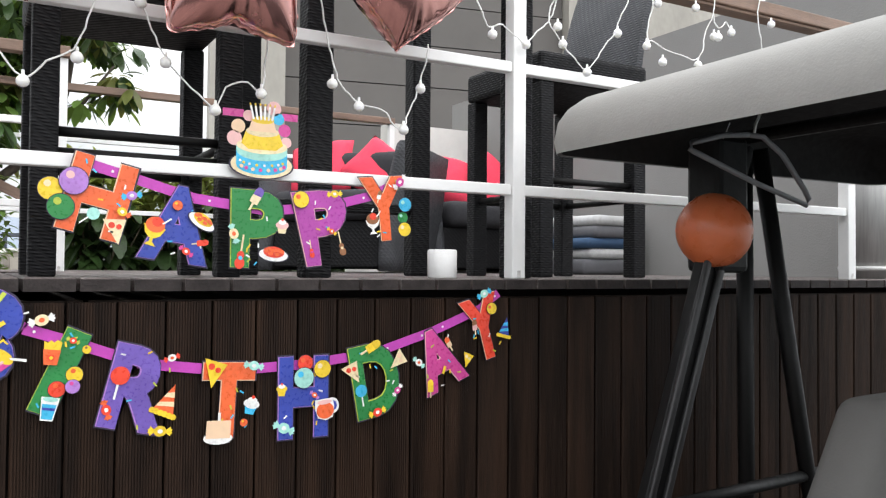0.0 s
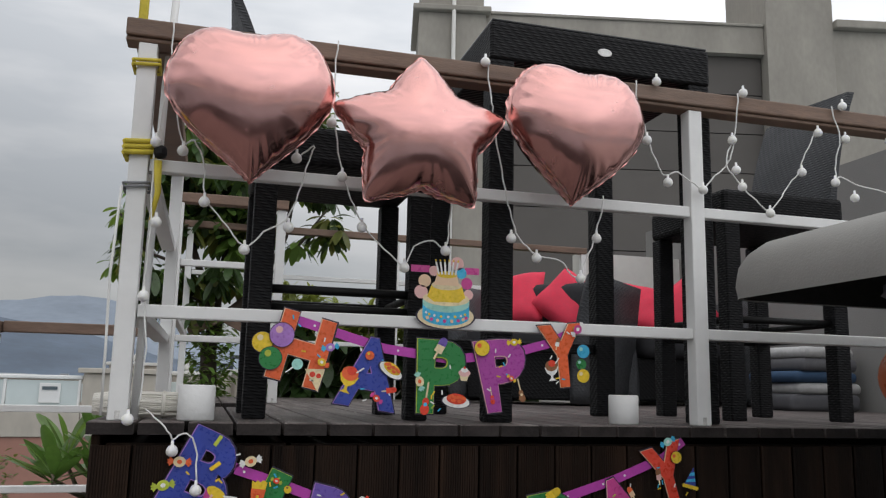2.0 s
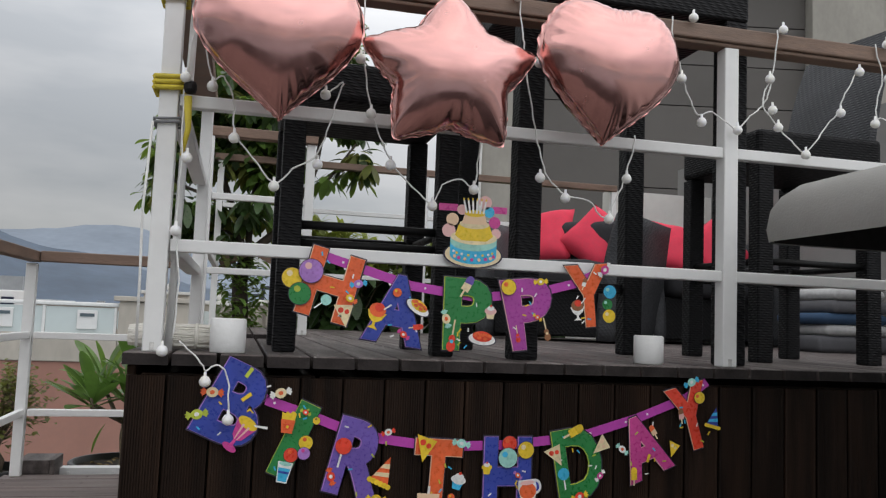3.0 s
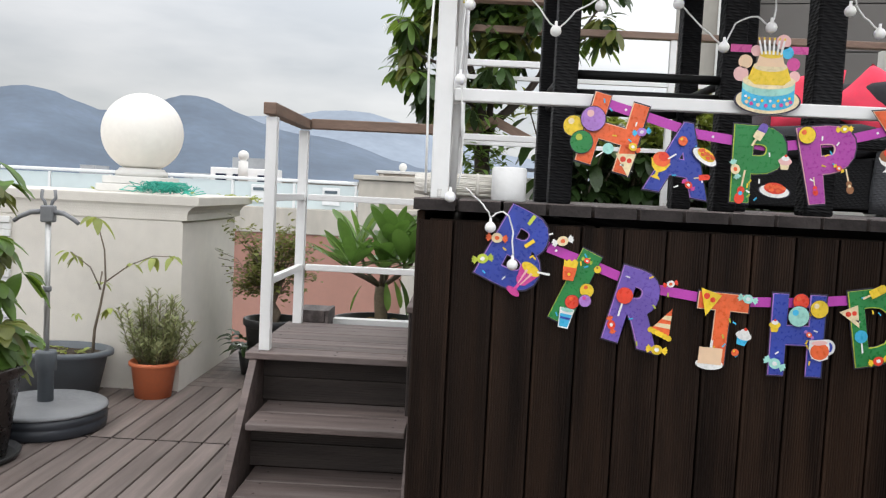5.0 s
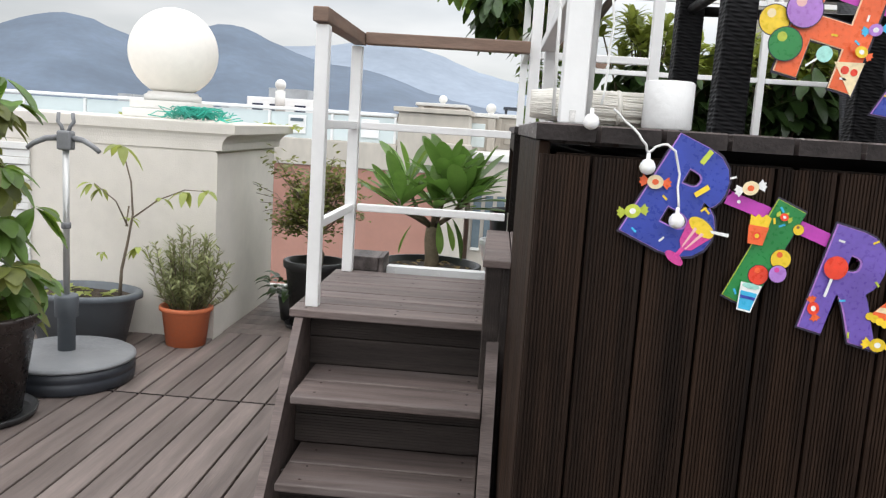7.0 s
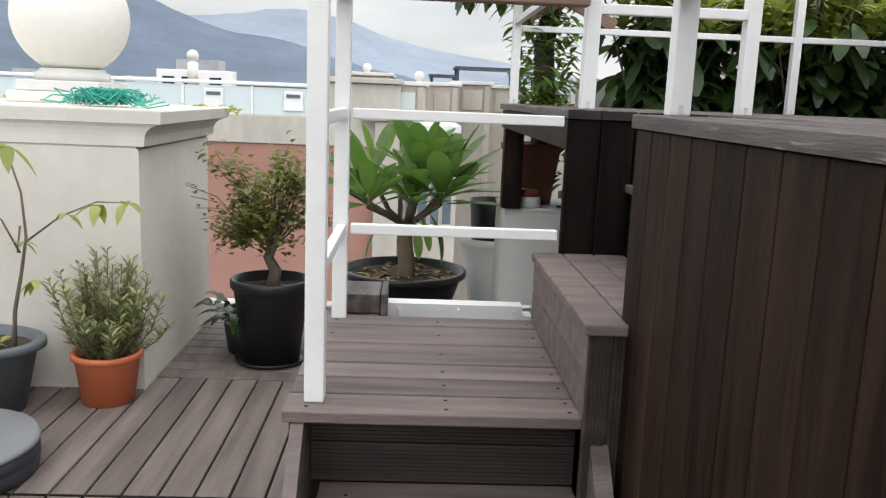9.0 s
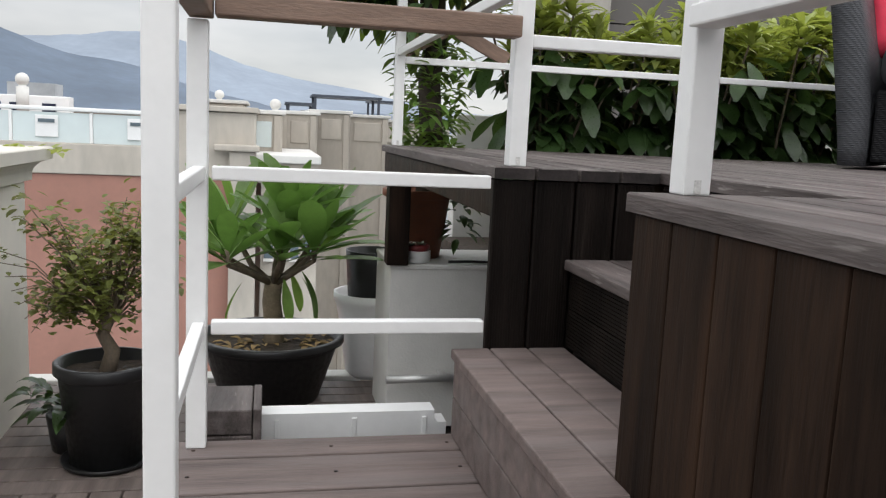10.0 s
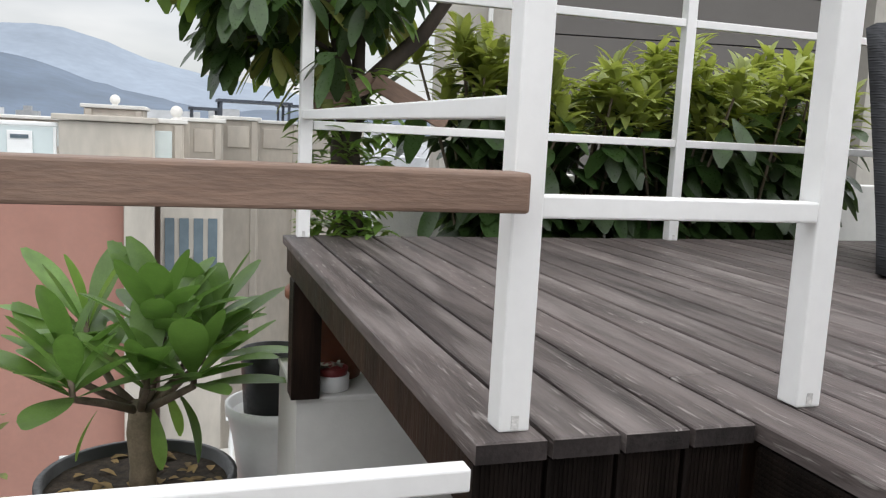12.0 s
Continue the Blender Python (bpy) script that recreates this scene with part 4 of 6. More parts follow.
def letter(ch, col, x, z, w, h, turn, stickers, y, parent, taper=0.0):
    back = part("letter", glyph(ch, w * 1.07, h * 1.05, 0.002, 0.060, taper), M_edge, parent, "letter %s of printed card" % ch)
    back.matrix_basis = pose(x, y, z, 0, turn, 0)
    rim = part("printed_rim", glyph(ch, w * 1.02, h * 1.01, 0.0025, 0.052, taper), CARD[RIM[col]], back)
    rim.location = (-0.0008, -0.0012, 0)
    face = part("face", glyph(ch, w, h, 0.003, 0.044, taper), CARD[col], back)
    face.location = (0, -0.0018, 0)
    rnd = random.Random(ord(ch) * 7 + int(x * 100))
    for i in range(7):
        sticker("bar", rnd.choice(("yellow", "white", "sky", "lime")), "white", 0.004, back, rnd.uniform(-0.4, 0.4) * w, rnd.uniform(-0.45, 0.45) * h, rnd.uniform(0, 180), 0)
    for i, (k, c1, c2, s, dx, dz, tr) in enumerate(stickers):
        sticker(k, c1, c2, s, back, dx * w, dz * h, tr, i + 1)


def ribbons(parent, pts, y):
    """Strips of ribbon from letter to letter, each with its eyelets."""
    for (xa, za), (xb, zb) in zip(pts[:-1], pts[1:]):
        d = math.hypot(xb - xa, zb - za)
        tilt = -math.degrees(math.atan2(zb - za, xb - xa))
        s = part("ribbon", boxed((-d / 2, -0.0006, -0.0105), (d / 2, 0.0006, 0.0105)), M_pink, parent, "magenta ribbon strip")
        s.matrix_basis = pose((xa + xb) / 2, y, (za + zb) / 2, 0, tilt, 0)
        for k in (-0.3, 0.3):
            e = part("eyelet", flat_shape(disc_pts(0.0028, n=10)), CARD["white"], s)
            e.location = (k * d, -0.0007, 0)


banner = thing("letter_banner", "colourful birthday letter banner hanging from the white railing", "banner", group="birthday banners")
YB = 2.388
ribbons(banner, [(1.01, 1.43), (1.10, 1.405), (1.24, 1.365), (1.40, 1.345), (1.55, 1.365), (1.64, 1.39), (1.72, 1.43)], YB)
letter("H", "orange", 1.055, 1.357, 0.118, 0.152, 14, [("ball", "lilac", "blush", 0.026, -0.42, 0.12, 0), ("ball", "yellow", "cream", 0.022, -0.72, -0.05, 0), ("ball", "green", "lime", 0.024, -0.50, -0.24, 0), ("wrap", "lilac", "sky", 0.011, 0.50, 0.14, -25), ("wrap", "yellow", "orange", 0.010, 0.42, -0.10, 15), ("slice", "cream", "red", 0.022, 0.40, -0.34, -20), ("lolly", "mint", "white", 0.012, 0.00, -0.22, 40)], YB - 0.004, banner)
letter("A", "blue", 1.208, 1.310, 0.128, 0.155, 8, [("pasta", "yellow", "orange", 0.022, 0.36, 0.10, 25), ("sundae", "orange", "yellow", 0.022, -0.35, -0.12, 8), ("wrap", "red", "pink", 0.009, 0.18, -0.34, 30), ("pop", "red", "red", 0.012, 0.40, -0.20, 75), ("ball", "orange", "yellow", 0.010, -0.06, 0.24, 0)], YB - 0.004, banner, -0.15)
letter("P", "green", 1.372, 1.305, 0.110, 0.165, 2, [("pop", "cream", "violet", 0.019, -0.06, 0.40, 28), ("muffin", "blush", "cream", 0.015, 0.50, 0.05, 0), ("pasta", "red", "orange", 0.024, 0.34, -0.30, 4), ("guitar", "red", "sky", 0.020, -0.30, -0.36, 6), ("wrap", "cream", "mint", 0.012, -0.46, -0.08, 70)], YB - 0.004, banner, 0.12)
letter("P", "purple", 1.522, 1.313, 0.110, 0.165, -7, [("ball", "yellow", "orange", 0.018, -0.42, 0.40, 0), ("wrap", "yellow", "yellow", 0.010, 0.32, 0.44, 0), ("guitar", "brown", "cream", 0.015, 0.34, -0.28, -8), ("guitar", "red", "pink", 0.011, -0.30, -0.30, -4), ("wrap", "orange", "yellow", 0.007, 0.16, -0.06, 40)], YB - 0.004, banner, 0.35)
letter("Y", "orange", 1.672, 1.362, 0.108, 0.148, -6, [("ball", "sky", "mint", 0.016, 0.48, 0.04, 0), ("ball", "green", "mint", 0.013, 0.42, -0.16, 0), ("ball", "yellow", "cream", 0.016, 0.42, -0.35, 0), ("sundae", "brown", "white", 0.018, -0.30, -0.20, 0), ("wrap", "pink", "white", 0.012, 0.40, 0.40, -40), ("pop", "white", "brown", 0.010, -0.10, 0.20, 20)], YB - 0.004, banner, 0.1)

cake = thing("cake_sign", "card cut-out of a birthday cake with candles on the railing", "card sign", (1.382, 2.386, 1.488))
ring = [(0.056 * math.cos(a), -0.046 + 0.020 * math.sin(a)) for a in (radians(180 + 15 * k) for k in range(13))]
for nm, col, pts, lay in (("plate", "edge", disc_pts(0.0305, 2.36, 28, 0, -0.045), 0), ("plate", "cream", disc_pts(0.029, 2.34, 28, 0, -0.044), 1),
                          ("tier", "sky", [(0.056, -0.006)] + [(-0.056, -0.006)] + ring, 2), ("icing", "mint", [(0.056, -0.004), (-0.056, -0.004)] + [(x, z + 0.030) for x, z in ring], 3),
                          ("icing", "cream", disc_pts(0.017, 3.3, 28, 0, -0.004), 4), ("tier", "yellow", [(-0.036, 0.028), (0.036, 0.028), (0.046, 0.0), (0.03, -0.012), (-0.03, -0.012), (-0.046, 0.0)], 5),
                          ("icing", "cream", disc_pts(0.011, 3.3, 24, 0, 0.027), 6), ("tier", "peach", [(-0.024, 0.052), (0.024, 0.052), (0.031, 0.027), (-0.031, 0.027)], 7), ("icing", "yellow", disc_pts(0.008, 3.1, 20, 0, 0.052), 8)):
    part(nm, flat_shape(pts, 0.0004), CARD[col], cake).location = (0, -0.0005 * lay, 0)
for i in range(6):
    o = part("candle", flat_shape([(-0.0022, 0), (0.0022, 0), (0.002, 0.030), (-0.002, 0.030)], 0.0004), CARD["white"], cake)
    o.matrix_basis = pose(-0.020 + i * 0.008, -0.0050, 0.052, 0, -14 + i * 5, 0)
    part("flame", flat_shape(disc_pts(0.003, 0.7, 8), 0.0004), CARD["yellow"], o).location = (0, -0.0002, 0.033)
for x, z, c, r in ((-0.060, 0.010, "blush", 0.016), (-0.052, 0.036, "peach", 0.015), (-0.030, 0.060, "blush", 0.012), (0.026, 0.080, "blush", 0.016), (0.036, 0.058, "sky", 0.013), (0.050, 0.034, "pink", 0.014), (0.054, 0.008, "blush", 0.012)):
    part("balloon_print", flat_shape(disc_pts(r), 0.0004), CARD[c], cake).location = (x, 0.0006, z)
for x0, x1 in ((-0.085, -0.040), (0.045, 0.080)):
    part("ribbon", boxed((x0, 0.0014, 0.056), (x1, 0.0022, 0.072)), CARD["pink"], cake, "pink ribbon end")
for i in range(16):
    a = radians(196 + 10 * i)
    o = part("sprinkle", flat_shape(disc_pts(0.0042 if i % 2 else 0.003, n=8), 0.0004), CARD[("white", "peach", "yellow", "pink")[i % 4]], cake)
    o.location = (0.050 * math.cos(a), -0.0030, -0.034 + 0.012 * math.sin(a) - 0.010 * (i % 2))

banner2 = thing("letter_banner", "colourful birthday letter banner pinned across the dark fascia", "banner", group="birthday banners")
YC = 2.374
ribbons(banner2, [(0.85, 1.185), (0.93, 1.105), (1.02, 1.075), (1.14, 1.030), (1.31, 1.007), (1.48, 1.012), (1.65, 1.030), (1.80, 1.075), (1.93, 1.125), (1.985, 1.165)], YC)
letter("B", "blue", 0.868, 1.095, 0.122, 0.170, 24, [("wrap", "cream", "orange", 0.013, -0.46, 0.02, -20), ("wrap", "lime", "lime", 0.013, -0.52, -0.30, -34), ("wrap", "cream", "white", 0.013, 0.60, 0.36, -40), ("goblet", "pink", "yellow", 0.027, 0.30, -0.24, 12), ("bar", "yellow", "yellow", 0.010, 0.1, 0.14, 30), ("bar", "lime", "lime", 0.010, -0.05, 0.42, 10)], YC - 0.004, banner2, -0.15)
letter("I", "green", 0.993, 1.022, 0.046, 0.165, 24, [("fries", "yellow", "orange", 0.019, -0.62, 0.16, -18), ("ball", "yellow", "orange", 0.015, 0.55, 0.03, 0), ("ball", "lilac", "pink", 0.013, 0.68, -0.10, 0), ("ball", "red", "orange", 0.015, 0.18, -0.19, 0), ("glass", "sky", "mint", 0.020, 0.22, -0.42, -14), ("ball", "yellow", "brown", 0.008, 0.55, 0.34, 0), ("wrap", "red", "lime", 0.007, -0.1, 0.38, 0)], YC - 0.004, banner2)
letter("R", "violet", 1.138, 0.980, 0.124, 0.165, 14, [("lolly", "red", "white", 0.018, -0.36, 0.12, 0), ("hat", "orange", "cream", 0.026, 0.46, -0.10, 10), ("wrap", "yellow", "yellow", 0.013, 0.46, -0.44, -8), ("wrap", "red", "orange", 0.011, -0.42, -0.30, 60), ("wrap", "white", "red", 0.009, 0.34, 0.44, -30)], YC - 0.004, banner2)
letter("T", "orange", 1.312, 0.947, 0.108, 0.155, 3, [("slice", "yellow", "red", 0.024, -0.32, 0.38, 10), ("wrap", "mint", "mint", 0.012, 0.46, 0.46, 8), ("muffin", "white", "sky", 0.018, 0.44, -0.08, 12), ("cake", "peach", "white", 0.028, -0.15, -0.36, 0), ("ball", "orange", "yellow", 0.008, 0.32, -0.30, 0)], YC - 0.004, banner2)
letter("H", "blue", 1.477, 0.942, 0.112, 0.176, 0, [("ball", "mint", "sky", 0.022, -0.02, 0.24, 0), ("ball", "red", "orange", 0.017, 0.02, 0.42, 0), ("ball", "yellow", "cream", 0.019, 0.36, 0.34, 0), ("muffin", "yellow", "yellow", 0.013, -0.45, 0.10, 0), ("mug", "orange", "blue", 0.025, 0.46, -0.16, -6), ("wrap", "mint", "mint", 0.014, -0.40, -0.36, 25), ("wrap", "orange", "lilac", 0.007, 0.2, 0.02, 40)], YC - 0.004, banner2)
letter("D", "green", 1.650, 0.970, 0.114, 0.165, -10, [("pop", "yellow", "yellow", 0.019, -0.02, 0.46, 70), ("slice", "cream", "red", 0.021, -0.48, 0.18, -20), ("slice", "cream", "peach", 0.019, 0.52, 0.20, 60), ("lolly", "sky", "white", 0.014, -0.36, -0.10, 0), ("wrap", "red", "yellow", 0.012, -0.10, -0.44, -8), ("wrap", "pink", "white", 0.009, 0.42, -0.22, -40)], YC - 0.004, banner2)
letter("A", "pink", 1.814, 1.010, 0.122, 0.145, -22, [("pop", "yellow", "yellow", 0.015, -0.40, -0.36, 20), ("pop", "peach", "orange", 0.013, 0.30, 0.16, -10), ("slice", "yellow", "cream", 0.015, 0.56, -0.22, 40), ("wrap", "white", "mint", 0.010, -0.44, 0.10, 60), ("bar", "yellow", "yellow", 0.008, 0.0, -0.2, 40)], YC - 0.004, banner2)
letter("Y", "red", 1.940, 1.080, 0.108, 0.155, -16, [("ball", "yellow", "orange", 0.014, 0.28, 0.26, 0), ("hat", "blue", "sky", 0.020, 0.52, -0.14, 30), ("pop", "blush", "brown", 0.013, -0.26, 0.08, 8), ("wrap", "mint", "sky", 0.012, 0.20, 0.52, -10)], YC - 0.004, banner2)

# ---- string lights along the railing ----
lights = thing("string_lights", "white cable string of small frosted globe bulbs", "string lights")


def strand(pts, bulbs, y=2.374):
    fine = []
    for i in range(len(pts) - 1):
        for k in range(4):
            t = k / 4
            a, b = pts[max(i - 1, 0)], pts[i]
            c, d = pts[i + 1], pts[min(i + 2, len(pts) - 1)]
            fine.append((*[0.5 * (2 * b[j] + (c[j] - a[j]) * t + (2 * a[j] - 5 * b[j] + 4 * c[j] - d[j]) * t * t + (3 * b[j] - a[j] - 3 * c[j] + d[j]) * t ** 3) for j in (0, 1)],))
    fine.append(pts[-1])
    bm = bmesh.new()
    add_tube(bm, [(x + 0.0015 * math.sin(i * 2.3), y + 0.004 * math.sin(i * 0.9), z) for i, (x, z) in enumerate(fine)], 0.0019, 6)
    cable = part("cable", bm, M_wire, lights)
    for x, z in bulbs:
        bm = bmesh.new()
        add_lathe(bm, [(0.0028, 0.020), (0.0034, 0.011), (0.0070, 0.0095), (0.0108, 0.0045), (0.0122, -0.001), (0.0110, -0.0065), (0.0075, -0.0105), (0.002, -0.0125)], 16)
        part("bulb", bm, M_bulb, cable).location = (x, y - 0.003, z)


strand([(1.105, 2.075), (1.100, 1.97), (1.108, 1.86), (1.126, 1.76), (1.15, 1.70), (1.176, 1.645), (1.23, 1.59), (1.277, 1.555), (1.30, 1.60), (1.345, 1.617), (1.374, 1.60), (1.385, 1.68), (1.39, 1.76)],
       [(1.097, 1.874), (1.126, 1.75), (1.176, 1.636), (1.277, 1.55), (1.374, 1.595)])
strand([(0.738, 2.075), (0.745, 1.93), (0.775, 1.80), (0.80, 1.80), (0.825, 1.75), (0.83, 1.68), (0.87, 1.63), (0.92, 1.575), (0.96, 1.61), (1.005, 1.64), (1.03, 1.70), (1.05, 1.78), (1.06, 1.815), (1.03, 1.79)],
       [(0.778, 1.776), (0.83, 1.667), (0.92, 1.568), (1.012, 1.624), (1.022, 1.783)])
strand([(1.473, 2.075), (1.482, 1.98), (1.49, 1.93), (1.51, 1.80), (1.53, 1.72), (1.545, 1.66), (1.57, 1.625), (1.60, 1.60), (1.66, 1.59), (1.69, 1.56), (1.715, 1.552), (1.73, 1.59), (1.75, 1.64), (1.77, 1.70), (1.78, 1.76)],
       [(1.466, 2.07), (1.526, 1.914), (1.536, 1.636), (1.601, 1.592), (1.715, 1.549), (1.759, 1.651)])
strand([(1.878, 2.075), (1.885, 1.99), (1.91, 1.92), (1.93, 1.86), (1.955, 1.83), (1.99, 1.84), (2.03, 1.82), (2.063, 1.80), (2.10, 1.84), (2.136, 1.87), (2.15, 1.90), (2.17, 1.97), (2.178, 2.075)],
       [(1.935, 2.078), (1.904, 1.917), (1.961, 1.811), (2.195, 2.078), (2.156, 1.943), (2.164, 1.862), (2.063, 1.80)])
strand([(2.165, 1.95), (2.136, 1.872), (2.18, 1.825), (2.22, 1.785), (2.263, 1.762), (2.30, 1.80), (2.34, 1.85), (2.369, 1.885), (2.385, 1.93), (2.421, 1.99)], [(2.181, 1.818), (2.263, 1.754), (2.369, 1.875), (2.428, 1.992)])
strand([(2.481, 2.075), (2.50, 2.0), (2.49, 1.93), (2.48, 1.87), (2.50, 1.875), (2.53, 1.86), (2.60, 1.85), (2.66, 1.84), (2.69, 1.86), (2.71, 1.92), (2.74, 1.99), (2.755, 2.075)],
       [(2.515, 2.078), (2.518, 1.983), (2.476, 1.856), (2.537, 1.818), (2.677, 1.828), (2.743, 1.922), (2.668, 1.995), (2.722, 2.07)])
strand([(2.745, 1.99), (2.765, 1.95), (2.80, 1.975), (2.817, 1.95)], [(2.817, 1.945), (2.762, 1.922)])
strand([(2.95, 2.075), (2.94, 1.98), (2.96, 1.92), (2.975, 1.88)], [(2.996, 1.997), (2.975, 1.873)])
strand([(0.745, 2.0), (0.735, 1.9), (0.72, 1.75), (0.725, 1.60), (0.722, 1.47), (0.735, 1.35), (0.73, 1.23)], [(0.722, 1.457), (0.722, 1.79), (0.735, 1.615)])
strand([(0.745, 1.225), (0.785, 1.19), (0.802, 1.165)], [(0.802, 1.144), (0.713, 1.205)], 2.352)
strand([(0.802, 1.165), (0.828, 1.178), (0.848, 1.15), (0.853, 1.085)], [(0.853, 1.066)], 2.352)

# ---- small things on the deck edge ----
for x, y, r, h in ((0.842, 2.445, 0.039, 0.076), (1.868, 2.452, 0.037, 0.072)):
    bm = bmesh.new()
    add_lathe(bm, [(0.016, 0.004), (0.016, 0.0), (r - 0.003, 0.0), (r, 0.003), (r, h - 0.003), (r - 0.003, h), (0.018, h), (0.016, h - 0.02)], 36)
    solid("paper_roll", bm, M_paper, "embossed white paper roll standing on the deck edge", "paper roll", (x, y, DECK), group="paper rolls")
skein = thing("twine_bundle", "bundle of cream twine lying on the deck", "twine", (0.752, 2.512, DECK + 0.031))
skein.scale = (1, 1.1, 1.0)
rng = random.Random(4)
bm = bmesh.new()
for i in range(64):
    a = 2 * math.pi * i / 64 + rng.uniform(-0.03, 0.03)
    rr = rng.uniform(0.0245, 0.0265)
    ph = rng.uniform(0.02, 0.10)
    add_tube(bm, [(-0.125 + 0.25 * k / 6, rr * math.cos(a + ph * k) * (0.8 if k in (0, 6) else 1.0), rr * math.sin(a + ph * k) * (0.8 if k in (0, 6) else 1.0)) for k in range(7)], 0.0022, 5)
add_tube(bm, [(-0.115, 0, 0), (0, 0, 0), (0.115, 0, 0)], 0.0245, 14)
tagged(part("strand_tangle", bm, M_twine, skein), kind="stuff")
part("tie", add_lathe(bmesh.new(), [(0.029, -0.004), (0.031, 0), (0.029, 0.004)], 16), M_twine, skein).matrix_basis = pose(0.02, 0, 0, 0, 90, 0)

tape = thing("rope_lashing", "yellow rope and wire wound round the corner post", "rope", (0.688, RY, 0))
for z, m, r in ((1.765, M_yellow, 0.006), (1.777, M_yellow, 0.006), (1.789, M_yellow, 0.006), (1.690, M_plastic, 0.003), (1.698, M_plastic, 0.003), (1.965, M_yellow, 0.004), (1.975, M_yellow, 0.004)):
    w = 0.0235 + r
    part("loop", add_tube(bmesh.new(), [(-w, -w, z), (w, -w, z + 0.004), (w, w, z + 0.002), (-w, w, z - 0.002), (-w, -w, z)], r, 6), m, tape)
part("knot", add_box(bmesh.new(), (0.030, -0.045, 1.755), (0.058, -0.020, 1.785), 0.01), M_black, tape)
part("tail", add_tube(bmesh.new(), [(0.04, -0.03, 1.75), (0.045, -0.032, 1.68), (0.035, -0.03, 1.62)], 0.010, 6, 0.004), M_yellow, tape, "hanging yellow strap end")
part("cable", add_tube(bmesh.new(), [(-0.028, -0.03, 1.69), (-0.036, -0.03, 1.5), (-0.032, -0.028, 1.35), (-0.03, -0.03, 1.21)], 0.003, 6), M_wire, tape)
mast = thing("thin_mast", "thin white pole with an orange strap above the handrail corner", "pole", (0.715, 2.47, DECK))
part("pole", add_tube(bmesh.new(), [(0, 0, 0), (0.01, 0, 0.75), (0.03, 0, 1.25)], 0.009, 10), M_white, mast)
part("strap", boxed((-0.055, -0.06, 0.86), (-0.035, -0.045, 0.95), 0.004), M_yellow, mast, "orange strap")
part("cord", add_tube(bmesh.new(), [(-0.045, -0.05, 0.95), (-0.03, -0.03, 1.02), (0.01, -0.01, 1.15)], 0.003, 6), M_black, mast)

# ---- bar table and stools ----
table = thing("bar_table", "tall black woven rattan bar table behind the railing", "table", (1.84, 2.80, DECK))
part("tabletop", boxed((-0.325, -0.325, 0.93), (0.325, 0.325, 1.035), 0.008), M_rattan, table)
part("glass_plate", boxed((-0.32, -0.32, 1.036), (0.32, 0.32, 1.042), 0.002), mat("black_glass", (0.01, 0.011, 0.012), 0.08, var=0.02, bump=0), table, "dark glass plate")
part("badge", flat_shape(disc_pts(0.011, 1.9, 20, 0.0, 0.985), 0.002), CARD["white"], table, "small plain oval badge").location = (0.0, -0.326, 0)
for sx in (-1, 1):
    for sy in (-1, 1):
        part("leg", boxed((sx * 0.29 - 0.033, sy * 0.29 - 0.033, 0), (sx * 0.29 + 0.033, sy * 0.29 + 0.033, 0.93), 0.006), M_rattan, table)
part("stretcher", boxed((-0.257, 0.275, 0.20), (0.257, 0.305, 0.235), 0.006), M_rattan, table)

stool = thing("bar_stool", "black rattan bar stool with a grey woven backrest", "stool", (1.165, 2.775, DECK), group="bar stools")
part("seat", boxed((-0.225, -0.225, 0.62), (0.225, 0.225, 0.72), 0.015), M_rattan, stool)
for sx in (-1, 1):
    for sy in (-1, 1):
        bm = bmesh.new()
        add_box(bm, (sx * 0.195 - 0.027, sy * 0.195 - 0.027, 0), (sx * 0.195 + 0.027, sy * 0.195 + 0.027, 0.62), 0.005)
        part("leg", bm, M_rattan, stool)
for z in (0.265, 0.31):
    for a, b in (((-0.17, -0.195), (0.17, -0.195)), ((-0.17, 0.195), (0.17, 0.195)), ((-0.195, -0.17), (-0.195, 0.17)), ((0.195, -0.17), (0.195, 0.17))):
        part("footrest", add_tube(bmesh.new(), [(*a, z), (*b, z)], 0.011, 8), M_black, stool)
bm = bmesh.new()
rows_ = []
for k in range(9):
    z = 0.70 + k * 0.0420
    x = -0.195 - 0.04 * (k / 8) - 0.06 * (k / 8) ** 2
    rows_.append([bm.verts.new((x + o, y, z + (0.012 if k == 8 and abs(y) < 0.2 else 0))) for o, y in ((-0.013, -0.215), (0.013, -0.215), (0.018, 0.0), (0.013, 0.215), (-0.013, 0.215), (-0.008, 0.0))])
for a, b in zip(rows_[:-1], rows_[1:]):
    for j in range(6):
        bm.faces.new((a[j], a[(j + 1) % 6], b[(j + 1) % 6], b[j]))
bm.faces.new(rows_[0][::-1])
bm.faces.new(rows_[-1])
part("backrest", bm, M_rattan_grey, stool, "grey woven backrest")
stool_far = copy_thing(stool, pose(2.605, 2.965, DECK, 0, 0, 180))
for o in stool_far.children:
    if o.name.startswith("backrest"):
        o.matrix_basis = Matrix.Translation((0, 0, 0.70)) @ Matrix.Diagonal((1.0, 1.0, 1.19, 1.0)) @ Matrix.Translation((0, 0, -0.70))

# ---- lounge sofa, low table ----
sofa = thing("rattan_sofa", "grey rattan lounge seat with charcoal cushions and curved arms", "sofa", (3.36, 5.13, DECK))


def rounded_slab(a, b, r, cuts=3):
    bm = boxed(a, b)
    bmesh.ops.bevel(bm, geom=bm.edges[:], offset=r, segments=cuts, affect="EDGES", profile=0.5)
    for f in bm.faces:
        f.smooth = True
    return bm


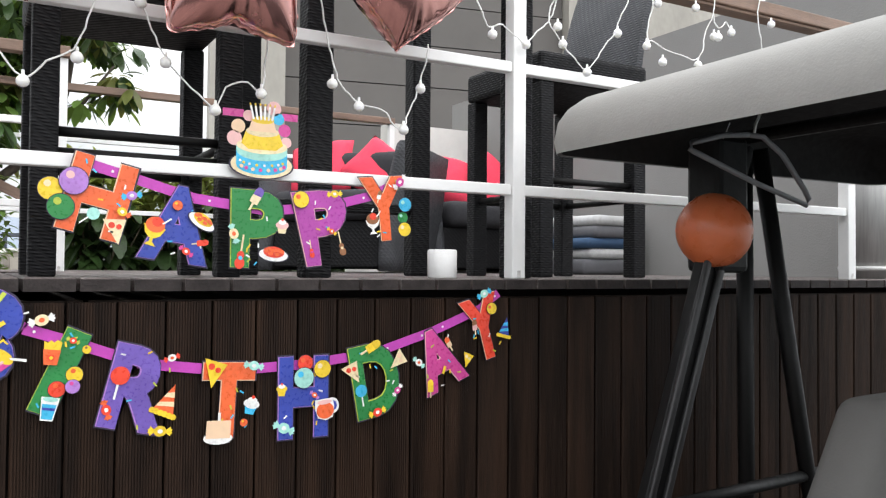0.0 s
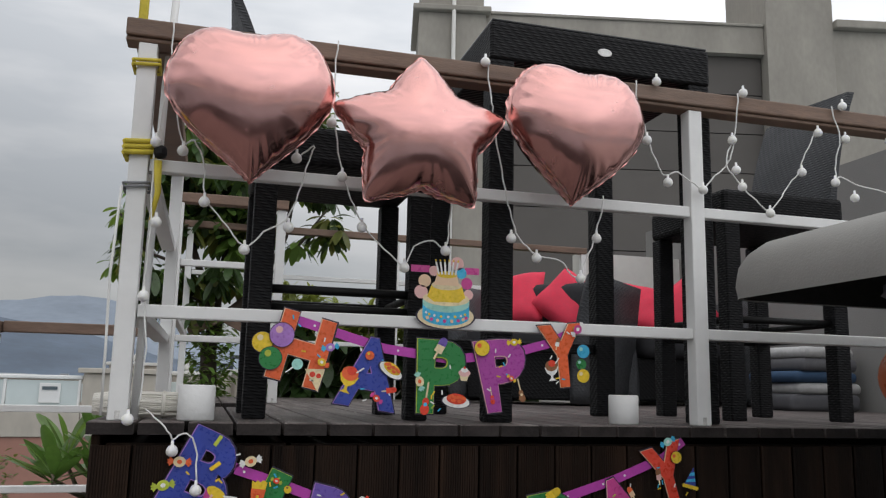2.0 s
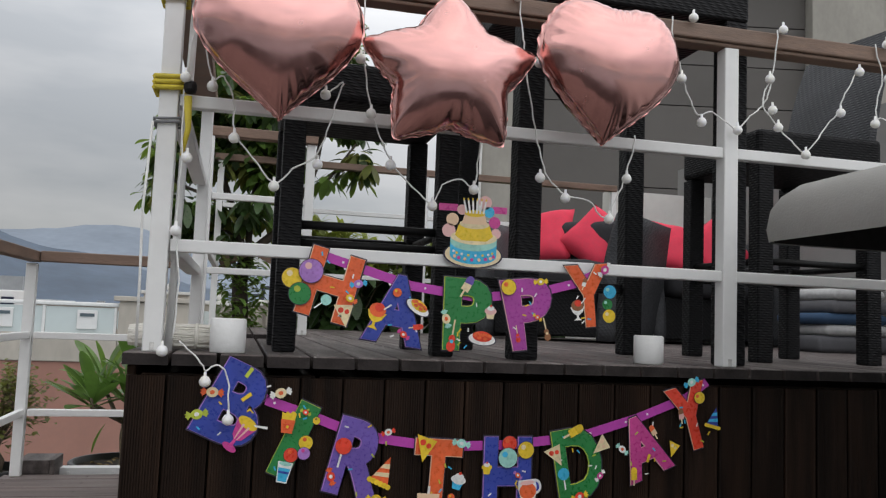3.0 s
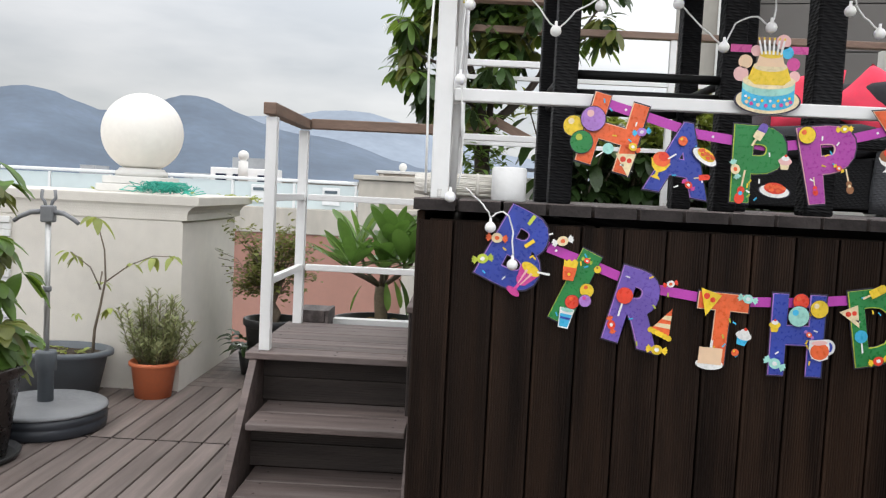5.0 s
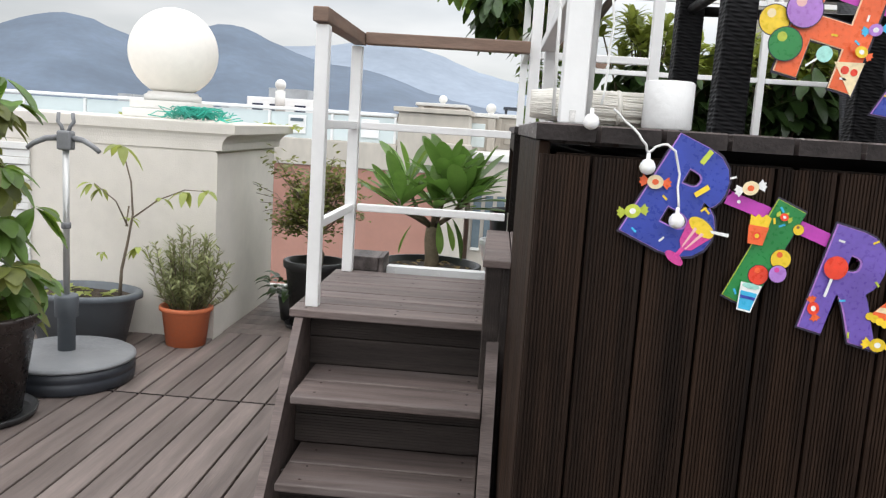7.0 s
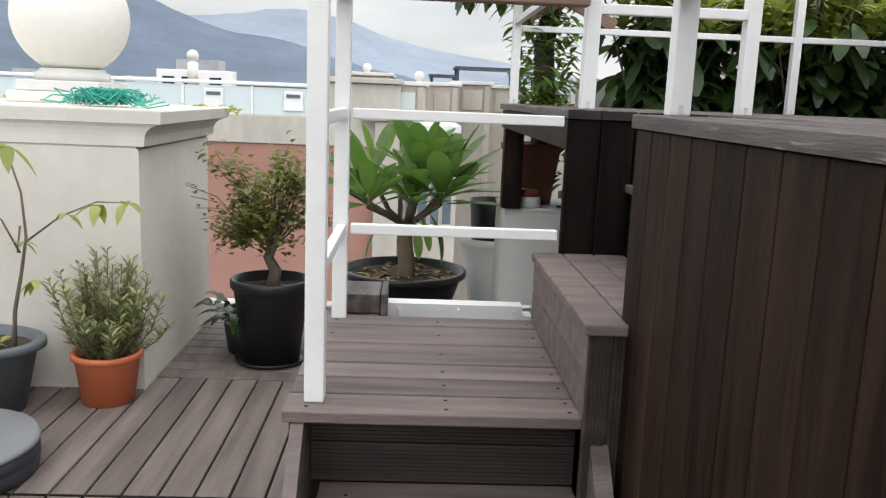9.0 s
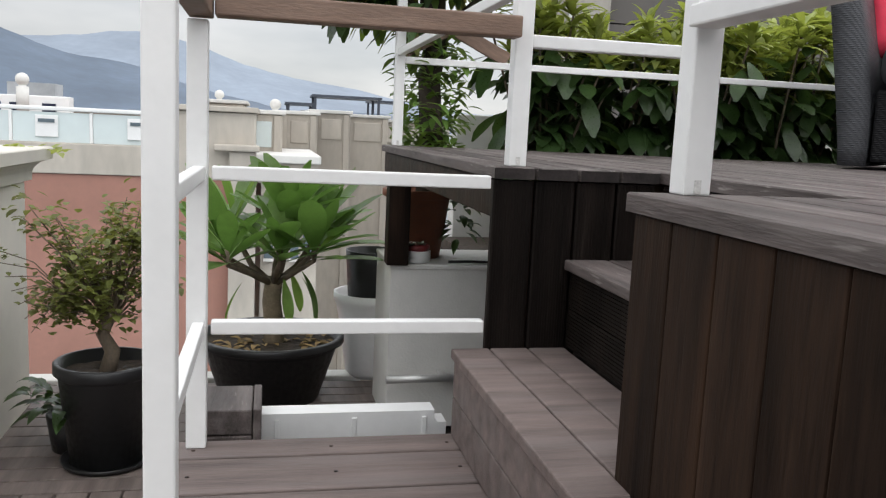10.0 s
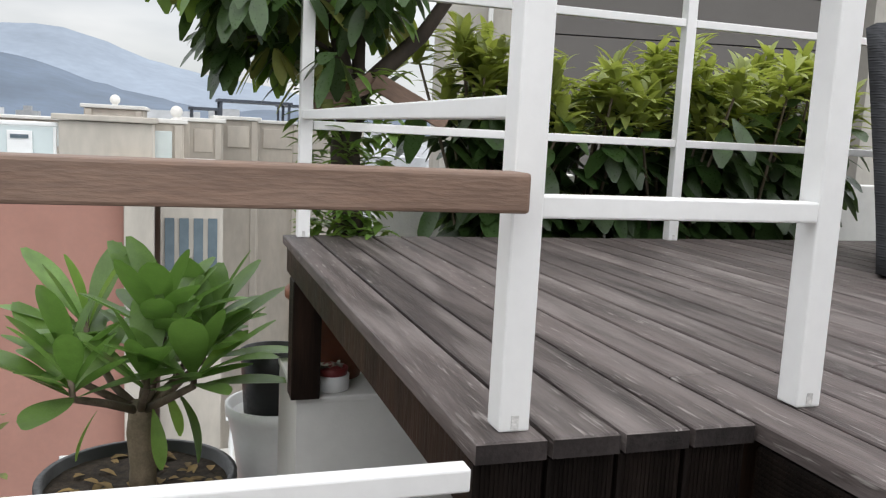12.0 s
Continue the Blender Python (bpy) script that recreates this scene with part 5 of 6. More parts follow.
def lounge_seat(parent, width, seats):
    """Rattan seat: base, rolled back, flaring arms, cushions; its front edge runs along x."""
    bm = bmesh.new()
    prof = [(0.66, 0.02), (0.675, 0.30), (0.72, 0.52), (0.79, 0.68), (0.83, 0.72), (0.875, 0.70), (0.86, 0.62), (0.80, 0.40), (0.79, 0.02)]
    lf = [bm.verts.new((0.0, y, z)) for y, z in prof]
    rt = [bm.verts.new((width, y, z)) for y, z in prof]
    for i in range(len(prof)):
        j = (i + 1) % len(prof)
        bm.faces.new((lf[i], lf[j], rt[j], rt[i])).smooth = True
    bm.faces.new(lf[::-1])
    bm.faces.new(rt)
    part("back_frame", bm, M_rattan_grey, parent, "grey woven back with a rolled top")
    part("base", boxed((0.05, 0.03, 0.03), (width - 0.05, 0.655, 0.29), 0.01), M_rattan, parent, "dark rattan base")
    w = (width - 0.11) / seats
    for i in range(seats):
        x = 0.055 + i * w
        part("seat_cushion", rounded_slab((x, -0.03, 0.292), (x + w - 0.006, 0.64, 0.46), 0.06), M_cush, parent, "charcoal seat cushion")
        part("back_cushion", rounded_slab((x + 0.004, 0.46, 0.461), (x + w - 0.010, 0.665, 0.74), 0.07), M_cush, parent, "charcoal back cushion")
    for x0, lean in ((0.0, -1), (width, 1)):
        bm = bmesh.new()
        rows = []
        for k in range(11):
            t = k / 10
            out = lean * (0.005 + 0.10 * t ** 1.6)
            half = 0.045 + 0.012 * math.sin(math.pi * t)
            rows.append([bm.verts.new((x0 + out + u * half, y, 0.012 + 0.69 * t + (0.012 if k == 10 and abs(u) < 1 else 0))) for u, y in ((-1, 0.0), (-0.4, -0.02), (0.4, -0.02), (1, 0.0), (1, 0.80 - 0.10 * t), (-1, 0.80 - 0.10 * t))])
        for a, b in zip(rows[:-1], rows[1:]):
            for j in range(6):
                bm.faces.new((a[j], a[(j + 1) % 6], b[(j + 1) % 6], b[j])).smooth = True
        bm.faces.new(rows[0][::-1])
        bm.faces.new(rows[-1])
        part("arm", bm, M_rattan_grey, parent, "grey woven arm flaring outwards")


lounge_seat(sofa, 0.86, 1)
armchair = thing("rattan_armchair", "grey rattan lounge armchair turned towards the stairs", "armchair", (2.255, 5.20, DECK), turn=-46)
lounge_seat(armchair, 0.74, 1)
for i, (x, y, z, s, rz, ry) in enumerate(((2.70, 5.46, 1.845, 0.205, -40, -8), (2.98, 5.22, 1.83, 0.19, -44, 36), (3.58, 5.50, 1.84, 0.20, -14, 10), (3.95, 5.50, 1.84, 0.20, 10, -30))):
    bm = bmesh.new()
    bmesh.ops.create_grid(bm, x_segments=14, y_segments=14, size=s)
    base = [v.co.copy() for v in bm.verts]
    bot = bmesh.ops.duplicate(bm, geom=bm.faces[:])
    lower = {v for v in bot["geom"] if isinstance(v, bmesh.types.BMVert)}
    for v in bm.verts:
        u, w = min(abs(v.co.x) / s, 1.0), min(abs(v.co.y) / s, 1.0)
        h = 0.085 * ((1 - u ** 4) * (1 - w ** 4)) ** 0.5 + 0.008 * noise.noise((v.co.x * 14, v.co.y * 14, i))* (1 - max(u, w) ** 6)
        pinch = 1 - 0.08 * (1 - min(u, w)) * max(u, w) ** 3
        v.co = (v.co.x * pinch, (h if v in lower else -h), v.co.y * pinch)
    bmesh.ops.remove_doubles(bm, verts=bm.verts, dist=0.0005)
    for f in bm.faces:
        f.smooth = True
    p = solid("throw_pillow", bm, M_redcush, "plump coral red throw pillow on the sofa", "pillow", (x, y, z - 0.012), group="red pillows")
    p.matrix_world = pose(x, y, z - 0.012, -32, ry, rz)
planter = thing("small_planter", "small white planter with yellow-green grass on the sofa back", "planter", (3.50, 5.972, DECK + 0.721))
part("pot", boxed((-0.10, -0.035, 0), (0.10, 0.035, 0.06), 0.006), M_white, planter)

# folded things by the wall
for i, (c, w, h, dx) in enumerate((((0.10, 0.10, 0.11), 0.42, 0.09, 0.0), ((0.42, 0.42, 0.42), 0.40, 0.06, 0.02), ((0.03, 0.07, 0.14), 0.41, 0.06, -0.01), ((0.12, 0.12, 0.13), 0.38, 0.07, 0.01), ((0.50, 0.50, 0.50), 0.36, 0.06, 0.0))):
    z0 = DECK + sum((0.09, 0.06, 0.06, 0.07, 0.06)[:i])
    solid("folded_cover", rounded_slab((-w / 2, -0.2, 0.0), (w / 2, 0.2, h), 0.028), mat("cover_cloth_%d" % i, c, 0.8, var=0.15, scale=5, bump=0.4, bscale=30), "folded outdoor cushion cover in a stack", "cover", (4.03 + dx, 4.45, z0), group="stack of covers", turn=i * 3 - 5)

duct = thing("metal_duct", "upright ribbed grey metal duct at the end of the deck", "duct", (4.05, 2.72, DECK))
bm = bmesh.new()
add_lathe(bm, [(0.125, 0.0), (0.125, 0.42), (0.115, 0.44), (0.02, 0.445)], 40)
part("casing", bm, mat("brushed_duct_metal", (0.42, 0.42, 0.41), 0.45, 0.7, var=0.2, scale=5, stretch=(3, 3, 0.2)), duct)
for z in (0.03, 0.40):
    part("band", add_lathe(bmesh.new(), [(0.126, z), (0.131, z + 0.004), (0.131, z + 0.016), (0.126, z + 0.02)], 40), M_tube, duct)

# ---- garden swing ----
swing = thing("garden_swing", "black framed garden swing with a grey cloth canopy", "swing", (2.0, 0.5, 0))


def rr_loop(x0, x1, y0, y1, r, z):
    out = []
    for cx, cy, a0 in ((x1 - r, y0 + r, -90), (x1 - r, y1 - r, 0), (x0 + r, y1 - r, 90), (x0 + r, y0 + r, 180)):
        for k in range(6):
            a = radians(a0 + 18 * k)
            out.append((cx + r * math.cos(a), cy + r * math.sin(a), z))
    return out


def canopy(rings):
    bm = bmesh.new()
    loops = [[bm.verts.new(p) for p in rr_loop(0.04 + o, 1.34 - o, 0.05 + o, 1.76 - o, 0.06, z)] for o, z in rings]
    for a, b in zip(loops[:-1], loops[1:]):
        for j in range(len(a)):
            bm.faces.new((a[j], a[(j + 1) % len(a)], b[(j + 1) % len(a)], b[j])).smooth = True
    bm.faces.new(loops[-1])
    return bm


part("canopy", canopy([(0.004, 1.500), (0.0, 1.53), (0.006, 1.575), (0.022, 1.605), (0.05, 1.63), (0.10, 1.645), (0.3, 1.66)]), M_fabric, swing, "grey cloth canopy")
# Added inner shell that paints the shaded hollow under the cloth.
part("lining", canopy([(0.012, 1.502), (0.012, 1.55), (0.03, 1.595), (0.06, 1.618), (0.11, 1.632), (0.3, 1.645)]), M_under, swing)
front_leg = part("leg", boxed((-0.030, -0.012, -0.80), (0.030, 0.022, 0.80), 0.006), M_black, swing)
front_leg.matrix_basis = pose(0.275, 1.60, 0.79, 0, 18.6, 0)
for k in (-1, 1):
    part("flange", rounded_slab((k * 0.024 - 0.010, -0.026, -0.80), (k * 0.024 + 0.010, -0.0125, 0.80), 0.005), mat("worn_black_steel", (0.035, 0.035, 0.036), 0.42, 0.4, var=0.25, scale=9, spec=0.5), front_leg, "worn steel edge")
for a, b in (((0.60, 1.64, 1.55), (0.78, 1.78, 0.02)), ((0.66, 1.64, 1.55), (1.02, 1.66, 0.02))):
    bm = bmesh.new()
    add_tube(bm, [a, [(p + q) / 2 for p, q in zip(a, b)], b], 0.022, 10)
    part("leg", bm, M_black, swing)
part("top_beam", add_tube(bmesh.new(), [(0.6, 0.12, 1.575), (0.6, 1.69, 1.575)], 0.018, 10), M_black, swing)
part("cross_bar", add_tube(bmesh.new(), [(0.16, 1.60, 0.66), (0.95, 1.66, 0.66)], 0.016, 10), M_black, swing)
part("hub", boxed((0.43, 1.57, 1.22), (0.54, 1.68, 1.56), 0.015), M_black, swing)
bm = bmesh.new()
f = bm.faces.new([bm.verts.new(p) for p in ((0.300, 1.06, 0.985), (0.95, 1.06, 1.0), (0.95, 1.06, 0.40), (-0.04, 1.06, 0.40))])
g = bmesh.ops.extrude_face_region(bm, geom=[f])
bmesh.ops.translate(bm, vec=(0, 0.11, 0), verts=[e for e in g["geom"] if isinstance(e, bmesh.types.BMVert)])
bmesh.ops.bevel(bm, geom=bm.edges[:], offset=0.03, segments=3, affect="EDGES", profile=0.5)
for f in bm.faces:
    f.smooth = True
part("seat_back", bm, M_seat, swing, "dark grey padded backrest")
part("seat", rounded_slab((0.55, 0.6, 0.38), (1.15, 1.45, 0.46), 0.03), M_seat, swing)

hanger = thing("clothes_hanger", "grey plastic clothes hanger hooked under the canopy", "hanger", (2.41, 1.95, 1.47))
part("arm_loop", add_tube(bmesh.new(), [(-0.02, 0, 0.068), (-0.10, 0, 0.06), (-0.20, 0, 0.035), (-0.205, 0, 0.02), (-0.19, 0, 0.015), (0.0, 0, -0.04), (0.185, 0, -0.085), (0.195, 0, -0.07), (0.18, 0, -0.05), (0.10, 0, 0.03), (0.03, 0, 0.068), (-0.02, 0, 0.068)], 0.0065, 8), M_plastic, hanger)
part("hook", add_tube(bmesh.new(), [(0.0, 0, 0.068), (0.005, 0, 0.095), (0.02, 0, 0.118), (0.0, 0, 0.132), (-0.018, 0, 0.118)], 0.0035, 8), M_tube, hanger)
balloon = thing("orange_balloon", "round orange party balloon hanging on a thread", "balloon", (2.445, 2.10, 1.325))
prof = [(0.012, 0.105), (0.006, 0.098)] + [(0.093 * math.cos(a) * (1.0 if a < 0 else 1.0 - 0.04 * math.sin(a)), 0.094 * math.sin(a)) for a in (radians(84 - 12 * k) for k in range(15))] + [(0.004, -0.094)]
part("skin", add_lathe(bmesh.new(), prof, 32), M_orange, balloon)
part("thread", add_tube(bmesh.new(), [(0, 0, 0.10), (0.002, 0, 0.18), (0.0, -0.05, 0.262)], 0.0012, 5), M_wire, balloon)

# ---- plants ----


def leaf_into(vs, fs, base, d, up, length, width, droop=0.3, fold=0.25, seg=4, blunt=False):
    """One leaf as folded strips, from its stem point along d, bending down by droop."""
    d = Vector(d).normalized()
    side = d.cross(Vector(up))
    if side.length < 1e-3:
        side = d.cross(Vector((1, 0, 0)))
    side.normalize()
    nrm = side.cross(d).normalized()
    i0 = len(vs)
    for k in range(seg + 1):
        t = k / seg
        c = Vector(base) + d * (length * t) + Vector((0, 0, -1)) * (droop * length * t * t)
        w = width * 0.5 * (math.sin(math.pi * min(0.06 + 0.94 * t ** 0.8, 1.0)) ** 0.75 + 0.02)
        if blunt:
            w = width * 0.5 * (max(math.sin(math.pi * (0.03 + 0.955 * t) ** 1.45), 0.0) ** 0.6 + 0.02)
        vs += [c - side * w + nrm * (fold * w), c, c + side * w + nrm * (fold * w)]
    for k in range(seg):
        a = i0 + 3 * k
        fs += [(a, a + 1, a + 4, a + 3), (a + 1, a + 2, a + 5, a + 4)]


def leaf_mesh(name, vs, fs, material):
    me = bpy.data.meshes.new(name)
    me.from_pydata([tuple(v) for v in vs], [], fs)
    me.materials.append(material)
    me.polygons.foreach_set("use_smooth", [True] * len(me.polygons))
    me.update()
    return me


def leaf_part(name, vs, fs, material, parent, label=""):
    ob = new(name, leaf_mesh(name, vs, fs, material))
    ob.parent = parent
    if label:
        ob["label"] = label
    return tagged(ob, kind="stuff") if len(fs) > 800 else ob


def rand_dir(rg, lo=-0.4, hi=1.0):
    a, z = rg.uniform(0, 2 * math.pi), rg.uniform(lo, hi)
    return Vector((math.cos(a), math.sin(a), z)).normalized()


def pot(parent, r0, r1, h, material, sx=1.0, rim=0.012, soil=0.03, name="pot"):
    """A tapered pot with a rolled rim, open at the top, with soil."""
    bm = bmesh.new()
    add_lathe(bm, [(r0, 0.0), (r0 + (r1 - r0) * 0.9, h * 0.86), (r1, h * 0.87), (r1 + rim, h * 0.90), (r1 + rim, h - 0.004), (r1 + rim - 0.004, h), (r1 - 0.006, h), (r1 - 0.012, h - soil - 0.015), (0.002, h - soil - 0.015)], 40, sx=sx)
    p = part(name, bm, material, parent)
    bm = bmesh.new()
    n = 22
    ctr = bm.verts.new((0, 0, h - soil))
    prev = None
    for k in range(1, 5):
        ring = [bm.verts.new((sx * (r1 - 0.011) * k / 4 * math.cos(2 * math.pi * j / n), (r1 - 0.011) * k / 4 * math.sin(2 * math.pi * j / n), h - soil + 0.010 * noise.noise((k * 3.1, j * 0.9, r1 * 50)))) for j in range(n)]
        for j in range(n):
            if prev is None:
                bm.faces.new((ctr, ring[j], ring[(j + 1) % n]))
            else:
                bm.faces.new((prev[j], ring[j], ring[(j + 1) % n], prev[(j + 1) % n]))
        prev = ring
    part("soil", bm, M_soil, parent)
    return p


M_leafolive = leafy(mat("olive_leaf", (0.15, 0.17, 0.045), 0.5, var=0.25, scale=14, bump=0.1, island=True), (0.26, 0.27, 0.06))
# frangipani in a big black pot
rg = random.Random(11)
fr_ = thing("frangipani", "broad-leaved frangipani with a stout trunk in a large black pot", "potted plant", (0.185, 6.36, 0))
pot(fr_, 0.225, 0.320, 0.30, M_potblack, rim=0.02, soil=0.04)
vs, fs = [], []
for i in range(60):
    a, q = rg.uniform(0, 6.28), 0.26 * math.sqrt(rg.random())
    leaf_into(vs, fs, (q * math.cos(a), q * math.sin(a), 0.266), rand_dir(rg, -0.1, 0.25), (0, 0, 1), rg.uniform(0.04, 0.09), rg.uniform(0.02, 0.035), 0.2, 0.5, 3)
leaf_part("dead_leaves", vs, fs, mat("dry_leaf", (0.30, 0.20, 0.08), 0.8, var=0.3, island=True), fr_, "dry fallen leaves on the soil")
trunk = part("trunk", add_tube(bmesh.new(), [(0.01, 0, 0.20), (0.015, 0, 0.33), (0.0, 0.01, 0.45), (0.01, 0, 0.56)], 0.048, 12, 0.040), mat("pale_bark", (0.24, 0.19, 0.13), 0.85, var=0.25, scale=14, bump=0.5, bscale=50), fr_)
M_frang = leafy(mat("frangipani_leaf", (0.118, 0.205, 0.048), 0.40, var=0.25, scale=5, bump=0.15, bscale=40, rand=0.35), (0.17, 0.33, 0.06), 0.35)
M_frang2 = leafy(mat("young_frangipani_leaf", (0.15, 0.27, 0.06), 0.42, var=0.2, scale=5, bump=0.15, bscale=40, rand=0.3), (0.30, 0.46, 0.09), 0.4)
LV = []
for v in range(4):
    vs, fs = [], []
    leaf_into(vs, fs, (0, 0, 0), (1, 0, 0), (0, 0, 1), 1.0, (0.29, 0.34, 0.26, 0.36)[v], (0.0, 0.10, 0.18, 0.30)[v], 0.20, 9, True)
    LV.append(leaf_mesh("big_leaf", vs, fs, M_frang2 if v == 2 else M_frang))
tips = []
for i in range(10):
    a = i * 2 * math.pi / 8 + rg.uniform(-0.2, 0.2)
    out = rg.uniform(0.20, 0.30) if i < 8 else 0.07
    tip = Vector((out * math.cos(a) + 0.01, out * math.sin(a), 0.70 + rg.uniform(-0.06, 0.06) + (0.07 if i >= 8 else 0)))
    part("branch", add_tube(bmesh.new(), [(0.008, 0, 0.53), Vector((tip.x * 0.5, tip.y * 0.5, 0.60)), tip, tip * 1.03 + Vector((0, 0, 0.05))], 0.016, 8, 0.010), M_bark, fr_)
    tips.append(tip)
for tip in tips:
    n = 11
    lean = Vector((tip.x, tip.y, 0)) * 1.3
    for k in range(n):
        a = k * 2.399 + rg.uniform(-0.25, 0.25)
        el = 0.22 + 1.05 * (k / n) + rg.uniform(-0.25, 0.25)
        d = (Vector((math.cos(a) * math.cos(el), math.sin(a) * math.cos(el), math.sin(el))) + lean).normalized()
        ob = new("leaf", LV[rg.choice((0, 0, 1, 1, 2, 3))])
        ob.parent = fr_
        L = rg.uniform(0.22, 0.38)
        ob.matrix_basis = Matrix.LocRotScale(tip + d * 0.015 + Vector((0, 0, 0.045 * (k / n))), d.to_track_quat("X", "Z"), (L, L, L))
for a, z, L in ((2.9, 0.53, 0.20), (-0.3, 0.60, 0.25), (0.2, 0.56, 0.24), (0.9, 0.57, 0.22), (-1.2, 0.58, 0.20)):
    ob = new("leaf", LV[3 if L > 0.22 else 2])
    ob.parent = fr_
    ob.matrix_basis = pose(0.14 * math.cos(a), 0.14 * math.sin(a), z, 0, 58, math.degrees(a)) @ Matrix.Scale(L, 4)

# bonsai-like shrub in a black pot with its saucer
bon = thing("potted_shrub", "twiggy small-leaved shrub in a black plastic pot", "potted plant", (-0.405, 5.64, 0))
part("saucer", add_lathe(bmesh.new(), [(0.125, 0.0), (0.155, 0.004), (0.165, 0.022), (0.16, 0.022), (0.145, 0.010)], 32), M_potblack, bon)
pot(bon, 0.130, 0.170, 0.375, M_potblack).location = (0, 0, 0.012)
part("trunk", add_tube(bmesh.new(), [(0.0, 0, 0.33), (0.02, 0, 0.42), (-0.015, 0.01, 0.48), (0.02, 0, 0.56)], 0.032, 10, 0.020), M_bark, bon)
vs, fs, bm = [], [], bmesh.new()
for i in range(60):
    a = rg.uniform(0, 6.28)
    q = rg.uniform(0.08, 0.29)
    tip = Vector((q * math.cos(a) - 0.02, q * math.sin(a) * 0.9, rg.uniform(0.54, 0.98) - 0.5 * max(0, q - 0.2)))
    mid = tip * 0.5 + Vector((rg.uniform(-0.03, 0.03), 0, 0.29))
    add_tube(bm, [(0.015, 0, 0.52), mid, tip], 0.005, 5, 0.0018, False)
    for k in range(28):
        p = mid.lerp(tip, rg.uniform(0.25, 1.1)) + Vector((rg.gauss(0, 0.03), rg.gauss(0, 0.03), rg.gauss(0, 0.03)))
        leaf_into(vs, fs, p, rand_dir(rg), (0, 0, 1), rg.uniform(0.028, 0.050), rg.uniform(0.018, 0.030), 0.2, 0.3, 3)
for k in range(7):
    p0 = Vector((-0.10, -0.02, 0.60))
    tip = Vector((-0.36 + 0.02 * k, -0.05, 0.80 - 0.05 * k))
    add_tube(bm, [p0, p0.lerp(tip, 0.5) + Vector((0, 0, 0.05)), tip], 0.003, 5, 0.0015, False)
    for j in range(7):
        leaf_into(vs, fs, p0.lerp(tip, rg.uniform(0.5, 1.0)) + Vector((0, 0, 0.02)), rand_dir(rg), (0, 0, 1), 0.030, 0.020, 0.2, 0.3, 2)
tagged(part("twig_tangle", bm, M_bark, bon), kind="stuff")
leaf_part("foliage", vs, fs, M_leafolive, bon)
und = thing("leafy_plant", "low dark-leaved plant beside the black pot", "plant", (-0.55, 5.78, 0))
vs, fs = [], []
for i in range(60):
    d = rand_dir(rg, 0.1, 1.2)
    leaf_into(vs, fs, d * rg.uniform(0.05, 0.22) * 1.0 + Vector((0, 0, 0.12)), d, (0, 0, 1), rg.uniform(0.08, 0.14), 0.05, 0.6, 0.3, 4)
leaf_part("foliage", vs, fs, M_leafdark, und)
part("pot", add_lathe(bmesh.new(), [(0.08, 0), (0.10, 0.14), (0.09, 0.14)], 20), M_potblack, und)

# rosemary in terracotta
ros = thing("potted_rosemary", "rosemary with needle leaves in a terracotta pot", "potted plant", (-0.945, 5.10, 0))
pot(ros, 0.098, 0.122, 0.20, M_terra)
vs, fs, bm = [], [], bmesh.new()
for i in range(48):
    a, q = rg.uniform(0, 6.28), rg.uniform(0.03, 0.25)
    tip = Vector((q * math.cos(a), q * math.sin(a) * 0.8, rg.uniform(0.36, 0.62) - q * 0.35))
    b0 = Vector((tip.x * 0.35, tip.y * 0.35, 0.165))
    add_tube(bm, [b0, b0.lerp(tip, 0.5) + Vector((tip.x * 0.1, 0, 0.0)), tip], 0.003, 5, 0.0015, False)
    for k in range(44):
        t = 0.08 + 0.92 * k / 44
        d = rand_dir(rg, 0.3, 1.0)
        leaf_into(vs, fs, b0.lerp(tip, t) + Vector((tip.x * 0.1, 0, 0)) * (1 - abs(2 * t - 1)), d, (0, 0, 1), rg.uniform(0.036, 0.062), 0.0135, 0.0, 0.2, 2)
tagged(part("stem_tangle", bm, M_bark, ros), kind="stuff")
leaf_part("needles", vs, fs, M_leafgrey, ros)

# sparse plant in the oval grey tub
tub = thing("potted_sapling", "sparse thin-stemmed plant in an oval slate grey tub", "potted plant", (-1.43, 4.98, 0))
pot(tub, 0.15, 0.19, 0.27, M_potgrey, sx=1.42, rim=0.02)
bm, vs, fs = bmesh.new(), [], []
stem = [(0.19, 0, 0.22), (0.20, 0, 0.38), (0.23, 0.0, 0.52), (0.255, 0, 0.66), (0.245, 0, 0.82), (0.20, 0, 0.98)]
add_tube(bm, stem, 0.009, 7, 0.003)
for pts in ([(0.23, 0, 0.60), (0.17, 0, 0.72), (0.06, 0, 0.80)], [(0.25, 0, 0.64), (0.38, 0, 0.74), (0.52, -0.02, 0.80), (0.62, -0.02, 0.80)], [(0.235, 0, 0.70), (0.22, 0, 0.60)]):
    add_tube(bm, pts, 0.0045, 6, 0.002)
tagged(part("stem", bm, M_bark, tub), kind="stuff")
for p, n, L in (((0.05, 0, 0.80), 4, 0.07), ((0.20, 0, 0.99), 4, 0.12), ((0.52, -0.02, 0.79), 4, 0.09), ((0.62, -0.02, 0.80), 3, 0.08), ((0.28, 0, 0.50), 5, 0.07), ((0.24, 0, 0.64), 4, 0.05), ((0.10, 0, 0.78), 3, 0.06), ((0.40, 0, 0.75), 3, 0.06), ((0.10, 0, 0.46), 4, 0.04)):
    for k in range(n):
        d = rand_dir(rg, -1.0, 0.3)
        leaf_into(vs, fs, Vector(p) + d * 0.01, d, (0, 0, 1), L * rg.uniform(0.7, 1.1), L * 0.42, 0.5, 0.3, 4)
